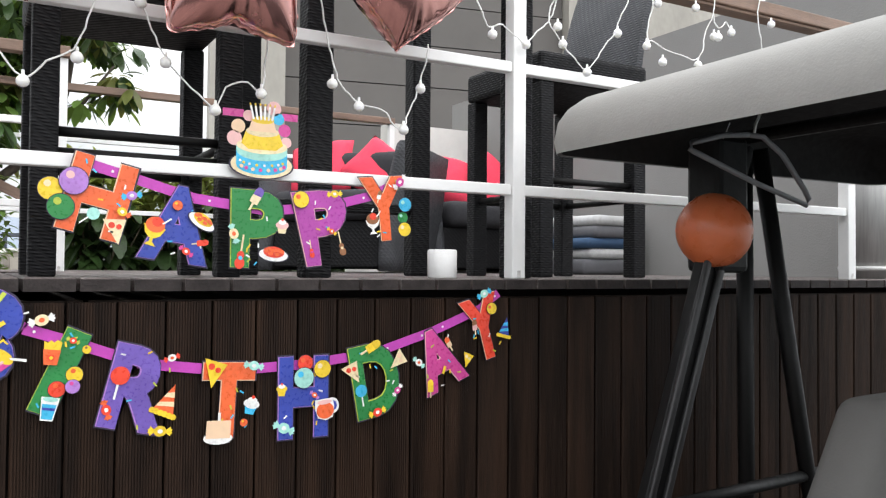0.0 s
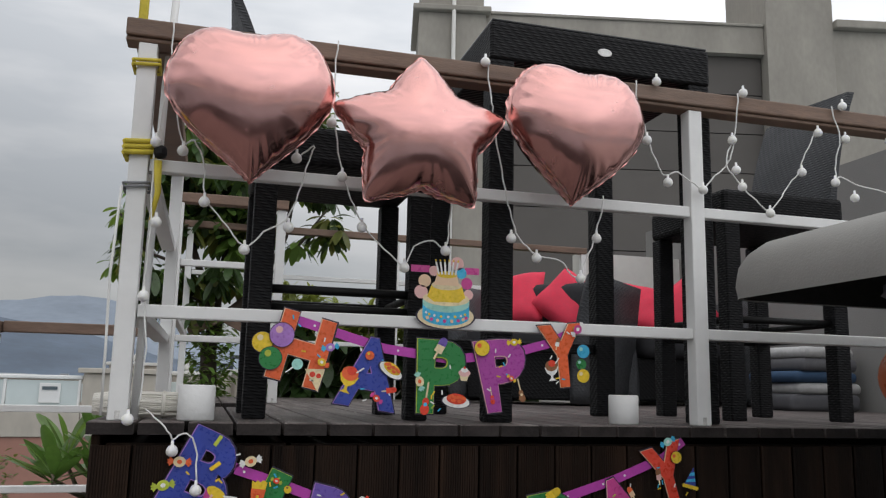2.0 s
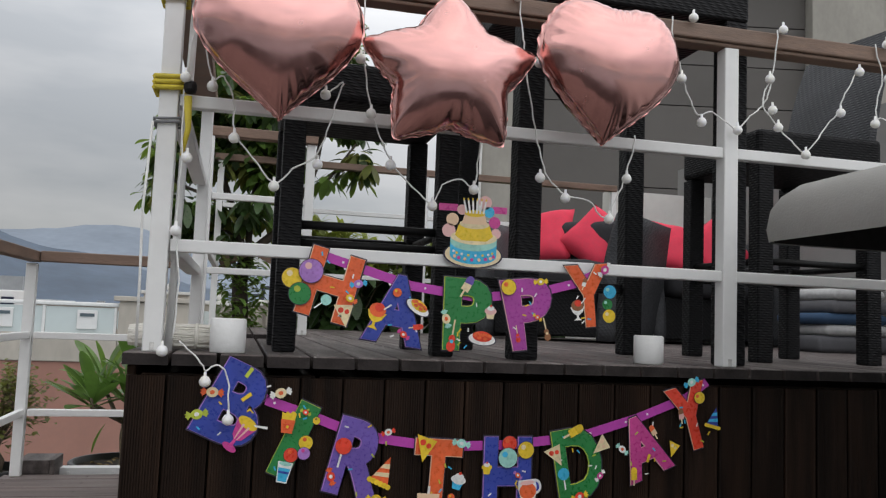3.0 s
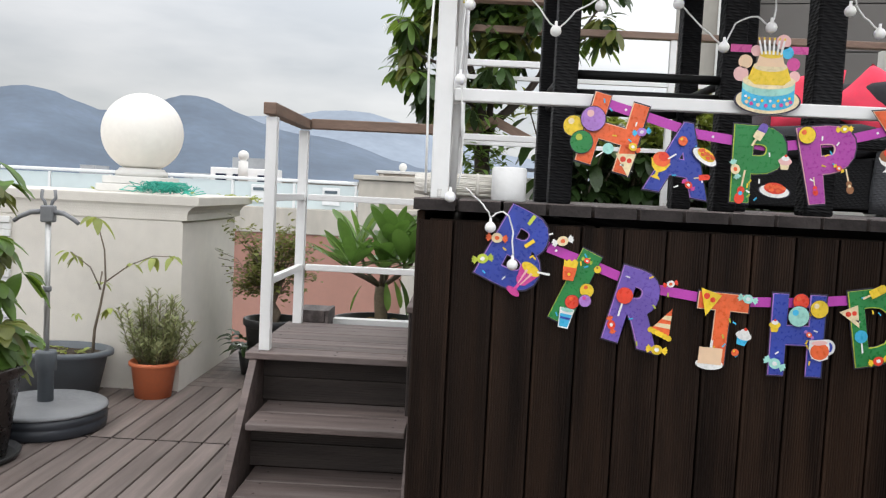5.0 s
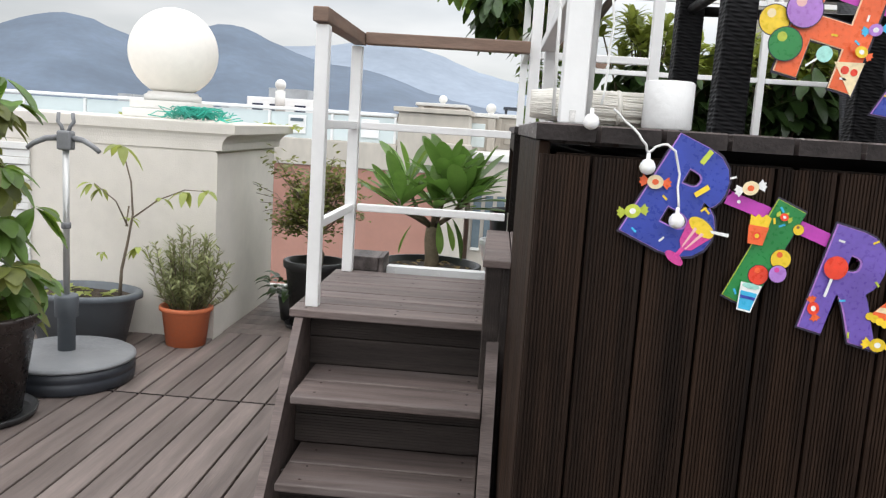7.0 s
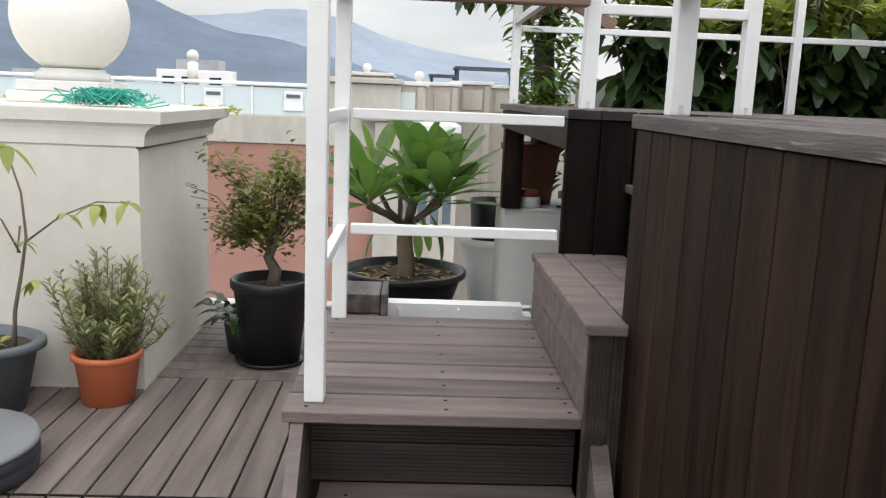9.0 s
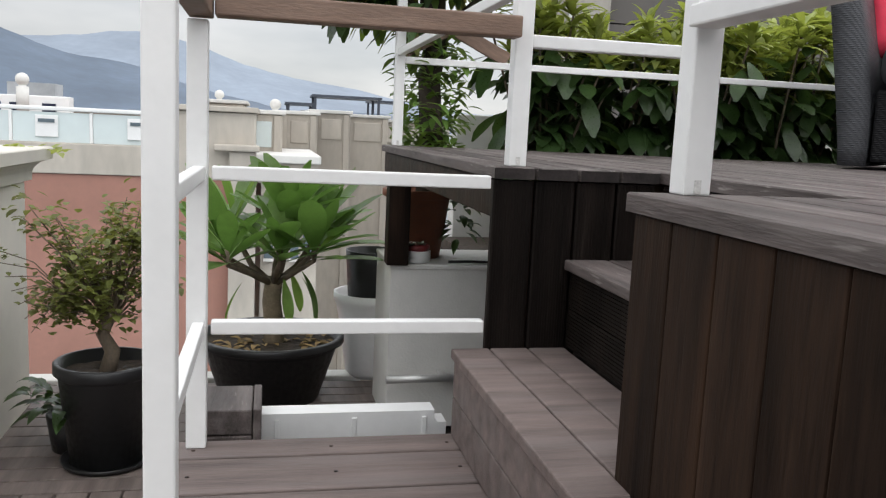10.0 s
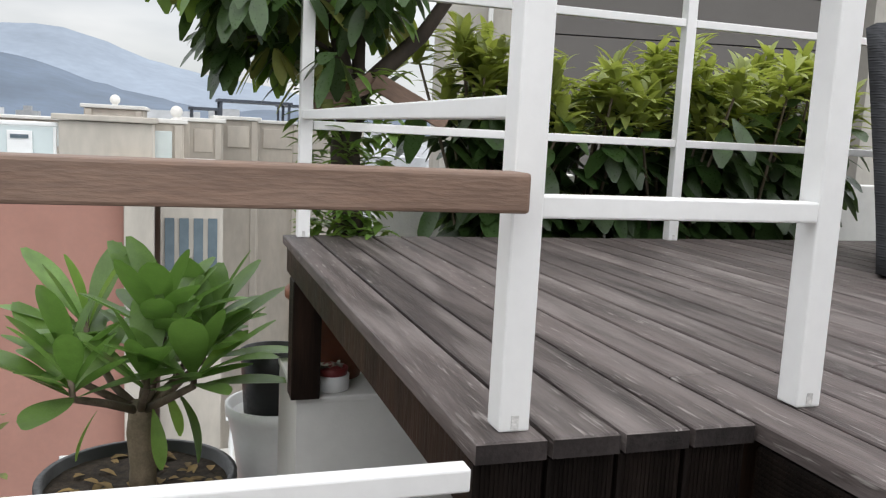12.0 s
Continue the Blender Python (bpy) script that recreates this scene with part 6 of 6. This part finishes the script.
for k in range(26):
    a = rg.uniform(0, 6.28)
    leaf_into(vs, fs, (-0.02 + 0.17 * math.cos(a) * rg.random(), 0.1 * math.sin(a), 0.25), rand_dir(rg, 0.2, 1.0), (0, 0, 1), rg.uniform(0.04, 0.08), 0.035, 0.4, 0.3, 3)
leaf_part("foliage", vs, fs, M_leaflight, tub)

# leafy plant in the dark pot at the edge of the terrace
lp = thing("potted_tree", "bushy bright-green plant in a tall dark glazed pot", "potted plant", (-1.30, 3.93, 0))
part("saucer", add_lathe(bmesh.new(), [(0.16, 0.0), (0.205, 0.006), (0.215, 0.03), (0.208, 0.03), (0.19, 0.012)], 32), M_potblack, lp)
pot(lp, 0.155, 0.215, 0.405, mat("dark_glazed_pot", (0.028, 0.020, 0.018), 0.3, var=0.2, scale=5), rim=0.018)
bm, vs, fs = bmesh.new(), [], []
add_tube(bm, [(0.0, 0, 0.34), (0.02, 0, 0.6), (-0.02, 0, 0.9), (0.0, 0, 1.2)], 0.018, 8, 0.008)
for i in range(64):
    z = rg.uniform(0.42, 1.30)
    a = rg.uniform(0, 6.28)
    q = rg.uniform(0.06, 0.23) * (1.0 if z < 1.0 else 0.75)
    tip = Vector((q * math.cos(a), q * math.sin(a), z))
    add_tube(bm, [(0, 0, max(0.36, z - 0.15)), tip], 0.004, 5, 0.002, False)
    for k in range(9):
        d = rand_dir(rg, -0.9, 0.3)
        leaf_into(vs, fs, tip + d * 0.01, d, (0, 0, 1), rg.uniform(0.08, 0.14), rg.uniform(0.052, 0.076), 0.45, 0.25, 5, True)
tagged(part("stem", bm, M_bark, lp), kind="stuff")
half = len(fs) // 30 * 20
leaf_part("foliage", vs, fs[:half], M_leaf, lp)
leaf_part("foliage", list(vs), fs[half:], M_leafolive, lp)

# tree growing by the far corner of the deck
tree = thing("tree", "dark leafy tree with drooping leaves behind the deck railing", "tree", (0.86, 6.16, 0.74))
M_darkbark = mat("dark_bark", (0.055, 0.042, 0.032), 0.85, var=0.35, scale=16, stretch=(1, 1, 0.4), bump=0.7, bscale=60)
part("trunk", add_tube(bmesh.new(), [(0, 0, 0.20), (0.01, 0.0, 0.45), (-0.01, 0.02, 0.75), (0.03, 0.03, 0.96)], 0.058, 12, 0.046), M_darkbark, tree)
for pts, r in (([(0.02, 0.03, 0.92), (0.12, 0.03, 1.02), (0.25, 0.04, 1.14), (0.36, 0.05, 1.30), (0.45, 0.06, 1.55), (0.50, 0.10, 1.9)], 0.034),
               ([(0.01, 0.03, 0.90), (-0.05, 0.05, 1.15), (-0.16, 0.06, 1.45), (-0.28, 0.05, 1.75), (-0.34, 0.05, 2.1)], 0.030),
               ([(0.03, 0.03, 0.95), (0.04, 0.08, 1.3), (0.10, 0.12, 1.7), (0.08, 0.14, 2.15)], 0.024),
               ([(-0.05, 0.05, 1.15), (-0.22, 0.0, 1.30), (-0.45, -0.02, 1.38), (-0.62, 0.0, 1.62)], 0.016),
               ([(0.36, 0.05, 1.30), (0.55, 0.02, 1.50), (0.72, 0.02, 1.75)], 0.015),
               ([(-0.02, 0.05, 1.05), (-0.20, 0.02, 1.12), (-0.34, 0.0, 1.08)], 0.010)):
    part("limb", add_tube(bmesh.new(), pts, r, 9, r * 0.45), M_darkbark, tree)
for m, cnt in ((M_leafdark, 210), (M_leaf, 170), (M_leafolive, 80)):
    vs, fs = [], []
    done = 0
    while done < cnt:
        x, z = rg.uniform(-0.62, 0.80), rg.uniform(0.95, 2.55)
        if z > 1.75 + 2.2 * max(0.0, x + 0.55):
            continue
        low = 1.02 + 0.9 * max(0.0, -0.30 - x) if x < -0.02 else (1.14 if x < 0.14 else 1.45 + 0.35 * max(0.0, x - 0.5))
        if z < low + 0.05 * math.sin(x * 23) or noise.noise((x * 3.1, 4.0, z * 3.1)) < -0.16:
            continue
        if x > 0.12 and rg.random() < 0.35:
            continue
        done += 1
        c = Vector((x, rg.gauss(0.08, 0.17), z))
        for k in range(rg.randint(6, 9)):
            d = rand_dir(rg, -1.6, 0.25)
            leaf_into(vs, fs, c + d * 0.02, d, (0, 0, 1), rg.uniform(0.09, 0.155), rg.uniform(0.044, 0.066), 0.35, 0.16, 5, True)
    leaf_part("foliage", vs, fs, m, tree)
vs, fs = [], []
for i in range(520):
    z = 0.46 + 0.55 * rg.random() ** 1.4
    a = rg.uniform(0, 6.28)
    q = rg.uniform(0.05, 0.17)
    d = rand_dir(rg, -0.5, 0.6)
    leaf_into(vs, fs, (q * math.cos(a), q * math.sin(a), z), d, (0, 0, 1), rg.uniform(0.06, 0.10), rg.uniform(0.024, 0.038), 0.3, 0.3, 3)
leaf_part("climbing_leaves", vs, fs, M_leaf, tree)
tpot = thing("clay_pot", "large brown clay pot with trailing leaves on the low wall", "pot", (0.815, 6.14, 0.71))
pot(tpot, 0.105, 0.145, 0.30, mat("brown_clay", (0.20, 0.075, 0.04), 0.7, var=0.15, scale=6), rim=0.014)
vs, fs = [], []
for i in range(50):
    d = rand_dir(rg, -0.4, 0.8)
    leaf_into(vs, fs, Vector((0.19, -0.02, 0.10 + 0.25 * rg.random())) + d * 0.05, d, (0, 0, 1), 0.08, 0.035, 0.4, 0.3, 3)
leaf_part("leaves", vs, fs, M_leafdark, tpot)
# timbers lashed beside the tree
stake = thing("tree_stake", "brown timber stakes lashed to the railing with string", "timber stake", (0.0, 0.0, 0.0))
for a, b in (((0.72, 6.06, 1.60), (0.92, 6.10, 1.71)), ((0.92, 6.085, 1.71), (1.17, 6.06, 1.585))):
    a, b = Vector(a), Vector(b)
    d = (b - a)
    t = part("timber", boxed((-d.length / 2, -0.012, -0.03), (d.length / 2, 0.012, 0.03), 0.003), M_hand, stake)
    t.matrix_basis = Matrix.LocRotScale((a + b) / 2, d.to_track_quat("X", "Z"), None)
    for k in range(5):
        p = a.lerp(b, 0.15 + 0.18 * k)
        part("string", add_tube(bmesh.new(), [p + Vector((0, -0.016, 0.035)), p + Vector((0.012, -0.016, -0.035)), p + Vector((0.012, 0.016, -0.035)), p + Vector((0, 0.016, 0.035)), p + Vector((0, -0.016, 0.035))], 0.002, 5), M_twine, t)

# hedge of glossy shrubs behind the far railing
solid("planter_bed", boxed((1.15, 6.345, 0.0), (3.2, 7.2, 0.66)), M_soil, "dark soil bed behind the low planter wall", "planter bed", kind="structure")
for i, (x, y, h) in enumerate(((1.52, 6.52, 1.24), (1.95, 6.62, 1.18), (2.36, 6.54, 1.28), (2.80, 6.60, 1.22), (3.10, 6.75, 1.30))):
    sh = thing("hedge_shrub", "glossy dark-leaved shrub with bright young top leaves", "shrub", (x, y, 0.66), group="hedge shrubs")
    bm, vs, fs, v2, f2 = bmesh.new(), [], [], [], []
    for k in range(19):
        a = rg.uniform(0, 6.28)
        q = rg.uniform(0.06, 0.36)
        tip = Vector((q * math.cos(a), q * math.sin(a), h * rg.uniform(0.72, 1.0)))
        add_tube(bm, [(0.2 * tip.x, 0.2 * tip.y, 0), tip * 0.5 + Vector((0, 0, 0.1)), tip], 0.010, 6, 0.005, False)
        for j in range(20):
            z = rg.uniform(0.25, 0.95)
            p = Vector((tip.x * z, tip.y * z, tip.z * z))
            d = rand_dir(rg, -1.1, 0.2)
            leaf_into(vs, fs, p + d * 0.03, d, (0, 0, 1), rg.uniform(0.13, 0.20), rg.uniform(0.07, 0.10), 0.4, 0.14, 5, True)
        for j in range(28):
            el = rg.uniform(0.0, 1.3)
            a2 = j * 2.4
            d = Vector((math.cos(a2) * math.cos(el), math.sin(a2) * math.cos(el), math.sin(el)))
            leaf_into(v2, f2, tip + Vector((0, 0, 0.05 - 0.10 * (j % 3) / 2)), d, (0, 0, 1), rg.uniform(0.12, 0.20), rg.uniform(0.032, 0.048), 0.35, 0.2, 5)
    tagged(part("stem", bm, M_bark, sh), kind="stuff")
    leaf_part("foliage", vs, fs, M_leafdark, sh)
    leaf_part("young_foliage", v2, f2, M_leaflight, sh, "bright green young leaves")
vs, fs = [], []
for i in range(40):
    leaf_into(vs, fs, (rg.uniform(-0.09, 0.09), rg.uniform(-0.025, 0.025), 0.055), rand_dir(rg, 0.6, 1.5), (0, 0, 1), 0.06, 0.012, 0.3, 0.2, 2)
leaf_part("grass", vs, fs, M_leaflight, planter)

# ---- ornaments and pots on and by the walls ----
finial = thing("ball_finial", "large cream stone ball on a stepped plinth on the parapet", "ball finial", (-1.385, 5.98, 1.124))
part("plinth", boxed((-0.215, -0.215, 0), (0.215, 0.215, 0.05), 0.006), M_whitewall, finial)
part("plinth", boxed((-0.185, -0.185, 0.051), (0.185, 0.185, 0.10), 0.006), M_whitewall, finial)
part("neck", add_lathe(bmesh.new(), [(0.165, 0.101), (0.165, 0.135), (0.15, 0.14), (0.14, 0.155)], 32), M_whitewall, finial)
part("ball", add_lathe(bmesh.new(), [(0.258 * math.cos(a), 0.388 + 0.258 * math.sin(a)) for a in (radians(-65 + 6.4 * k) for k in range(25))], 48), mat("pale_stone_ball", (0.80, 0.765, 0.71), 0.8, var=0.04, scale=3, bump=0.2, bscale=150), finial)
net = thing("garden_net", "heap of teal plastic netting on the parapet coping", "netting", (-1.06, 5.50, 1.124))
bm = bmesh.new()
for i in range(90):
    a = rg.uniform(0, 6.28)
    p0 = Vector((rg.gauss(0, 0.07), rg.gauss(0, 0.05), 0.004))
    pts = [p0 + Vector((0.03 * k * math.cos(a + 0.8 * k), 0.025 * k * math.sin(a + 0.8 * k), abs(0.075 * math.sin(k * 0.9 + i)) * math.exp(-(p0.x / 0.16) ** 2))) for k in range(5)]
    add_tube(bm, pts, 0.0028, 4, None, False)
tagged(part("strand_tangle", bm, M_net, net), kind="stuff")
vs, fs = [], []
for i in range(160):
    d = rand_dir(rg, 0.0, 1.0)
    p = (rg.uniform(-2.0, -0.7), rg.uniform(6.2, 6.45), 1.10)
    leaf_into(vs, fs, Vector(p), d, (0, 0, 1), rg.uniform(0.05, 0.12), 0.03, 0.3, 0.3, 3)
creeper = thing("creeper", "pale green creeper growing behind the parapet coping", "plant", (0, 0, 0), kind="stuff")
leaf_part("foliage", vs, fs, M_leaflight, creeper)

base = thing("umbrella_base", "round grey parasol base with a bare pole", "parasol base", (-1.215, 4.43, 0))
part("weight", add_lathe(bmesh.new(), [(0.262, 0.0), (0.276, 0.008), (0.281, 0.05), (0.276, 0.055), (0.281, 0.060), (0.279, 0.094), (0.26, 0.096)], 48), mat("blue_black_plastic", (0.028, 0.032, 0.040), 0.45, var=0.15, scale=6), base)
part("lid", add_lathe(bmesh.new(), [(0.274, 0.0965), (0.284, 0.100), (0.282, 0.110), (0.27, 0.117), (0.05, 0.128)], 48), M_plastic, base, "grey speckled top plate")
part("collar", add_lathe(bmesh.new(), [(0.036, 0.12), (0.036, 0.27), (0.047, 0.275), (0.049, 0.36), (0.045, 0.37), (0.03, 0.372)], 24), M_potgrey, base)
part("pole", add_tube(bmesh.new(), [(0, 0, 0.36), (0, 0, 1.0)], 0.0135, 14), M_tube, base)
part("ring", add_lathe(bmesh.new(), [(0.018, 0.655), (0.020, 0.66), (0.020, 0.675), (0.018, 0.68)], 16), M_plastic, base)
hd = part("bracket", boxed((-0.03, -0.025, 0.985), (0.03, 0.025, 1.065), 0.008), M_plastic, base, "grey plastic bracket")
for s in (-1, 1):
    part("arm", add_tube(bmesh.new(), [(s * 0.028, 0, 1.035), (s * 0.08, -0.01, 1.03), (s * 0.13, -0.02, 1.005), (s * 0.155, -0.02, 0.985)], 0.013, 8, 0.010), M_plastic, hd)
    part("hook", add_tube(bmesh.new(), [(s * 0.012, 0, 1.06), (s * 0.020, 0, 1.085), (s * 0.034, 0, 1.10), (s * 0.030, 0, 1.14)], 0.008, 8), M_plastic, hd)

succ = thing("succulent_pot", "small white pot with a red rim and pale succulents", "potted plant", (0.79, 5.965, 0.71))
part("pot", add_lathe(bmesh.new(), [(0.050, 0.0), (0.057, 0.004), (0.057, 0.050), (0.052, 0.051)], 28), M_white, succ)
part("inner_pot", add_lathe(bmesh.new(), [(0.048, 0.045), (0.053, 0.072), (0.046, 0.076), (0.040, 0.066)], 28), mat("dark_red_pot", (0.20, 0.03, 0.03), 0.5), succ, "dark red inner pot")
vs, fs = [], []
for c in ((-0.03, -0.01), (0.02, 0.01), (-0.045, 0.0)):
    for k in range(14):
        d = rand_dir(rg, 0.1, 0.9)
        leaf_into(vs, fs, (c[0], c[1], 0.072), d, (0, 0, 1), 0.030, 0.013, 0.1, 0.5, 3)
leaf_part("rosettes", vs, fs, mat("pale_succulent", (0.36, 0.40, 0.32), 0.6, var=0.15), succ)
stick = thing("stick", "short dark stick lying on the low wall", "stick", (1.02, 5.93, 0.718))
part("rod", add_tube(bmesh.new(), [(-0.10, 0.0, 0), (0.0, 0.004, 0.001), (0.12, -0.01, 0)], 0.006, 6), M_black, stick)
urn = thing("white_urn", "white rounded tub beside the low wall", "tub", (0.69, 6.66, 0))
part("tub", add_lathe(bmesh.new(), [(0.10, 0.0), (0.125, 0.03), (0.165, 0.30), (0.185, 0.39), (0.195, 0.40), (0.195, 0.44), (0.18, 0.44), (0.17, 0.40)], 36), M_white, urn)
part("liner", add_lathe(bmesh.new(), [(0.12, 0.38), (0.135, 0.60), (0.14, 0.655), (0.132, 0.655), (0.115, 0.45)], 28), M_potblack, urn, "black nursery pot")
box_ = thing("storage_box", "white plastic storage box standing behind the landing", "box", (0.37, 4.42, 0))
bm = boxed((-0.245, 0.0, 0.0), (0.225, 0.06, 0.598))
bmesh.ops.bevel(bm, geom=[e for e in bm.edges if abs(e.verts[0].co.y - e.verts[1].co.y) > 0.05], offset=0.03, segments=5, affect="EDGES")
part("body", bm, M_white, box_)
for x in (-0.18, 0.0, 0.17):
    part("rib", boxed((x - 0.006, -0.006, 0.30), (x + 0.006, -0.0005, 0.585), 0.002), M_white, box_)
crate = thing("slatted_box", "weathered slatted timber box behind the landing post", "box", (0.085, 4.36, 0))
for k in range(11):
    part("slat", boxed((-0.075, -0.055, 0.004 + k * 0.059), (0.05, 0.12, 0.060 + k * 0.059), 0.003), M_deck, crate)
part("corner_post", boxed((0.052, -0.057, 0.0), (0.070, 0.12, 0.652), 0.003), M_deck, crate)
pipe = thing("pipe", "grey metal pipe lying beside the white wall", "pipe", (0.78, 5.80, 0.24))
part("tube", add_tube(bmesh.new(), [(-0.13, 0.0, 0.0), (0.25, 0.02, 0.0)], 0.017, 12), M_tube, pipe)
part("bracket", boxed((0.10, 0.02, -0.015), (0.13, 0.085, 0.015), 0.003), M_tube, pipe)

solid("kerb", boxed((-6, 6.603, -0.3), (0.64, 6.72, 0.012), 0.008), M_whitewall, "low pale kerb at the far edge of the terrace", "kerb", kind="structure")

# ---- boards, last: deck surface, fascia, terrace floor ----


def board_mesh(w, l, t, axis="y", bevel=0.0025):
    """A board with eased edges; its sawn ends take the second material."""
    bm = boxed((0, 0, -t), (w, l, 0) if axis == "y" else (l, w, 0))
    top = [e for e in bm.edges if all(v.co.z > -1e-6 for v in e.verts)]
    bmesh.ops.bevel(bm, geom=top, offset=bevel, segments=1, affect="EDGES")
    bm.normal_update()
    for f in bm.faces:
        if abs(f.normal.y if axis == "y" else f.normal.x) > 0.9:
            f.material_index = 1
    return bm


G, WD = 0.008, 0.0980
M_end = mat("sawn_board_end", (0.030, 0.025, 0.024), 0.7, var=0.4, scale=20, bump=0.4, bscale=120, spec=0.2)
d_front = mesh_of("deck_board", board_mesh(WD - G, NY0 - FY + 0.012, 0.026), [M_deck, M_end])
d_back = mesh_of("deck_board", board_mesh(WD - G, FARY - NY1 + 0.006, 0.026), [M_deck, M_end])
d_mid1 = mesh_of("deck_board", board_mesh(WD - G, 1.60, 0.026), [M_deck, M_end])
d_mid2 = mesh_of("deck_board", board_mesh(WD - G, FARY - FY + 0.006 - 1.604, 0.026), [M_deck, M_end])
for i in range(42):
    x = FX + 0.004 + i * WD
    if x + WD < NX + 0.02:
        piece("deck_board", d_front, deck, (x, FY - 0.012, DECK))
        piece("deck_board", d_back, deck, (x, NY1 - 0.006, DECK))
    elif i % 2:
        piece("deck_board", d_mid1, deck, (x, FY - 0.012, DECK))
        piece("deck_board", d_mid2, deck, (x, FY - 0.012 + 1.604, DECK))
    else:
        piece("deck_board", d_mid2, deck, (x, FY - 0.012, DECK))
        piece("deck_board", d_mid1, deck, (x, FARY - 1.606, DECK))
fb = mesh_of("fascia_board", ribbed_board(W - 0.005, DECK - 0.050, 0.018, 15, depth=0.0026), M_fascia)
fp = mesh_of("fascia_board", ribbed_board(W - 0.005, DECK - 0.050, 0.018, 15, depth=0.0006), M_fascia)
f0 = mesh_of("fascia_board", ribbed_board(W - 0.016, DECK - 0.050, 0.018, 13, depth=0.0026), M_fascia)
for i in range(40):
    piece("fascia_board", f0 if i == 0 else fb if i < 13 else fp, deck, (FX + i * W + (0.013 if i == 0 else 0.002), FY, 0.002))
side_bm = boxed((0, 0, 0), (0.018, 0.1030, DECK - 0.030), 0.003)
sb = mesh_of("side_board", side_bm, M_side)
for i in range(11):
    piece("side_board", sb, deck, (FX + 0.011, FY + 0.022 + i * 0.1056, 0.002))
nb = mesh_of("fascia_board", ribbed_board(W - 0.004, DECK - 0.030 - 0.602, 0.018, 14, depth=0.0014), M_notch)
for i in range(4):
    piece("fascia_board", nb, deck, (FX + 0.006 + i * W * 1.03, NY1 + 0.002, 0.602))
FW = 0.108
f_a = mesh_of("floor_board", board_mesh(FW - 0.008, 4.312 + 0.6, 0.026), [M_floor, M_end])
f_b = mesh_of("floor_board", board_mesh(FW - 0.008, 5.37 - 4.333, 0.026), [M_floor, M_end])
f_c = mesh_of("floor_board", board_mesh(FW - 0.008, 3.2, 0.026, "x"), [M_floor, M_end])
for i in range(52):
    x = -3.218 + i * FW
    piece("floor_board", f_a, floor, (x, -0.6, 0))
    if x < 0:
        piece("floor_board", f_b, floor, (x, 4.329, 0))
for i in range(11):
    piece("floor_board", f_c, floor, (-2.4, 5.376 + i * FW, 0))
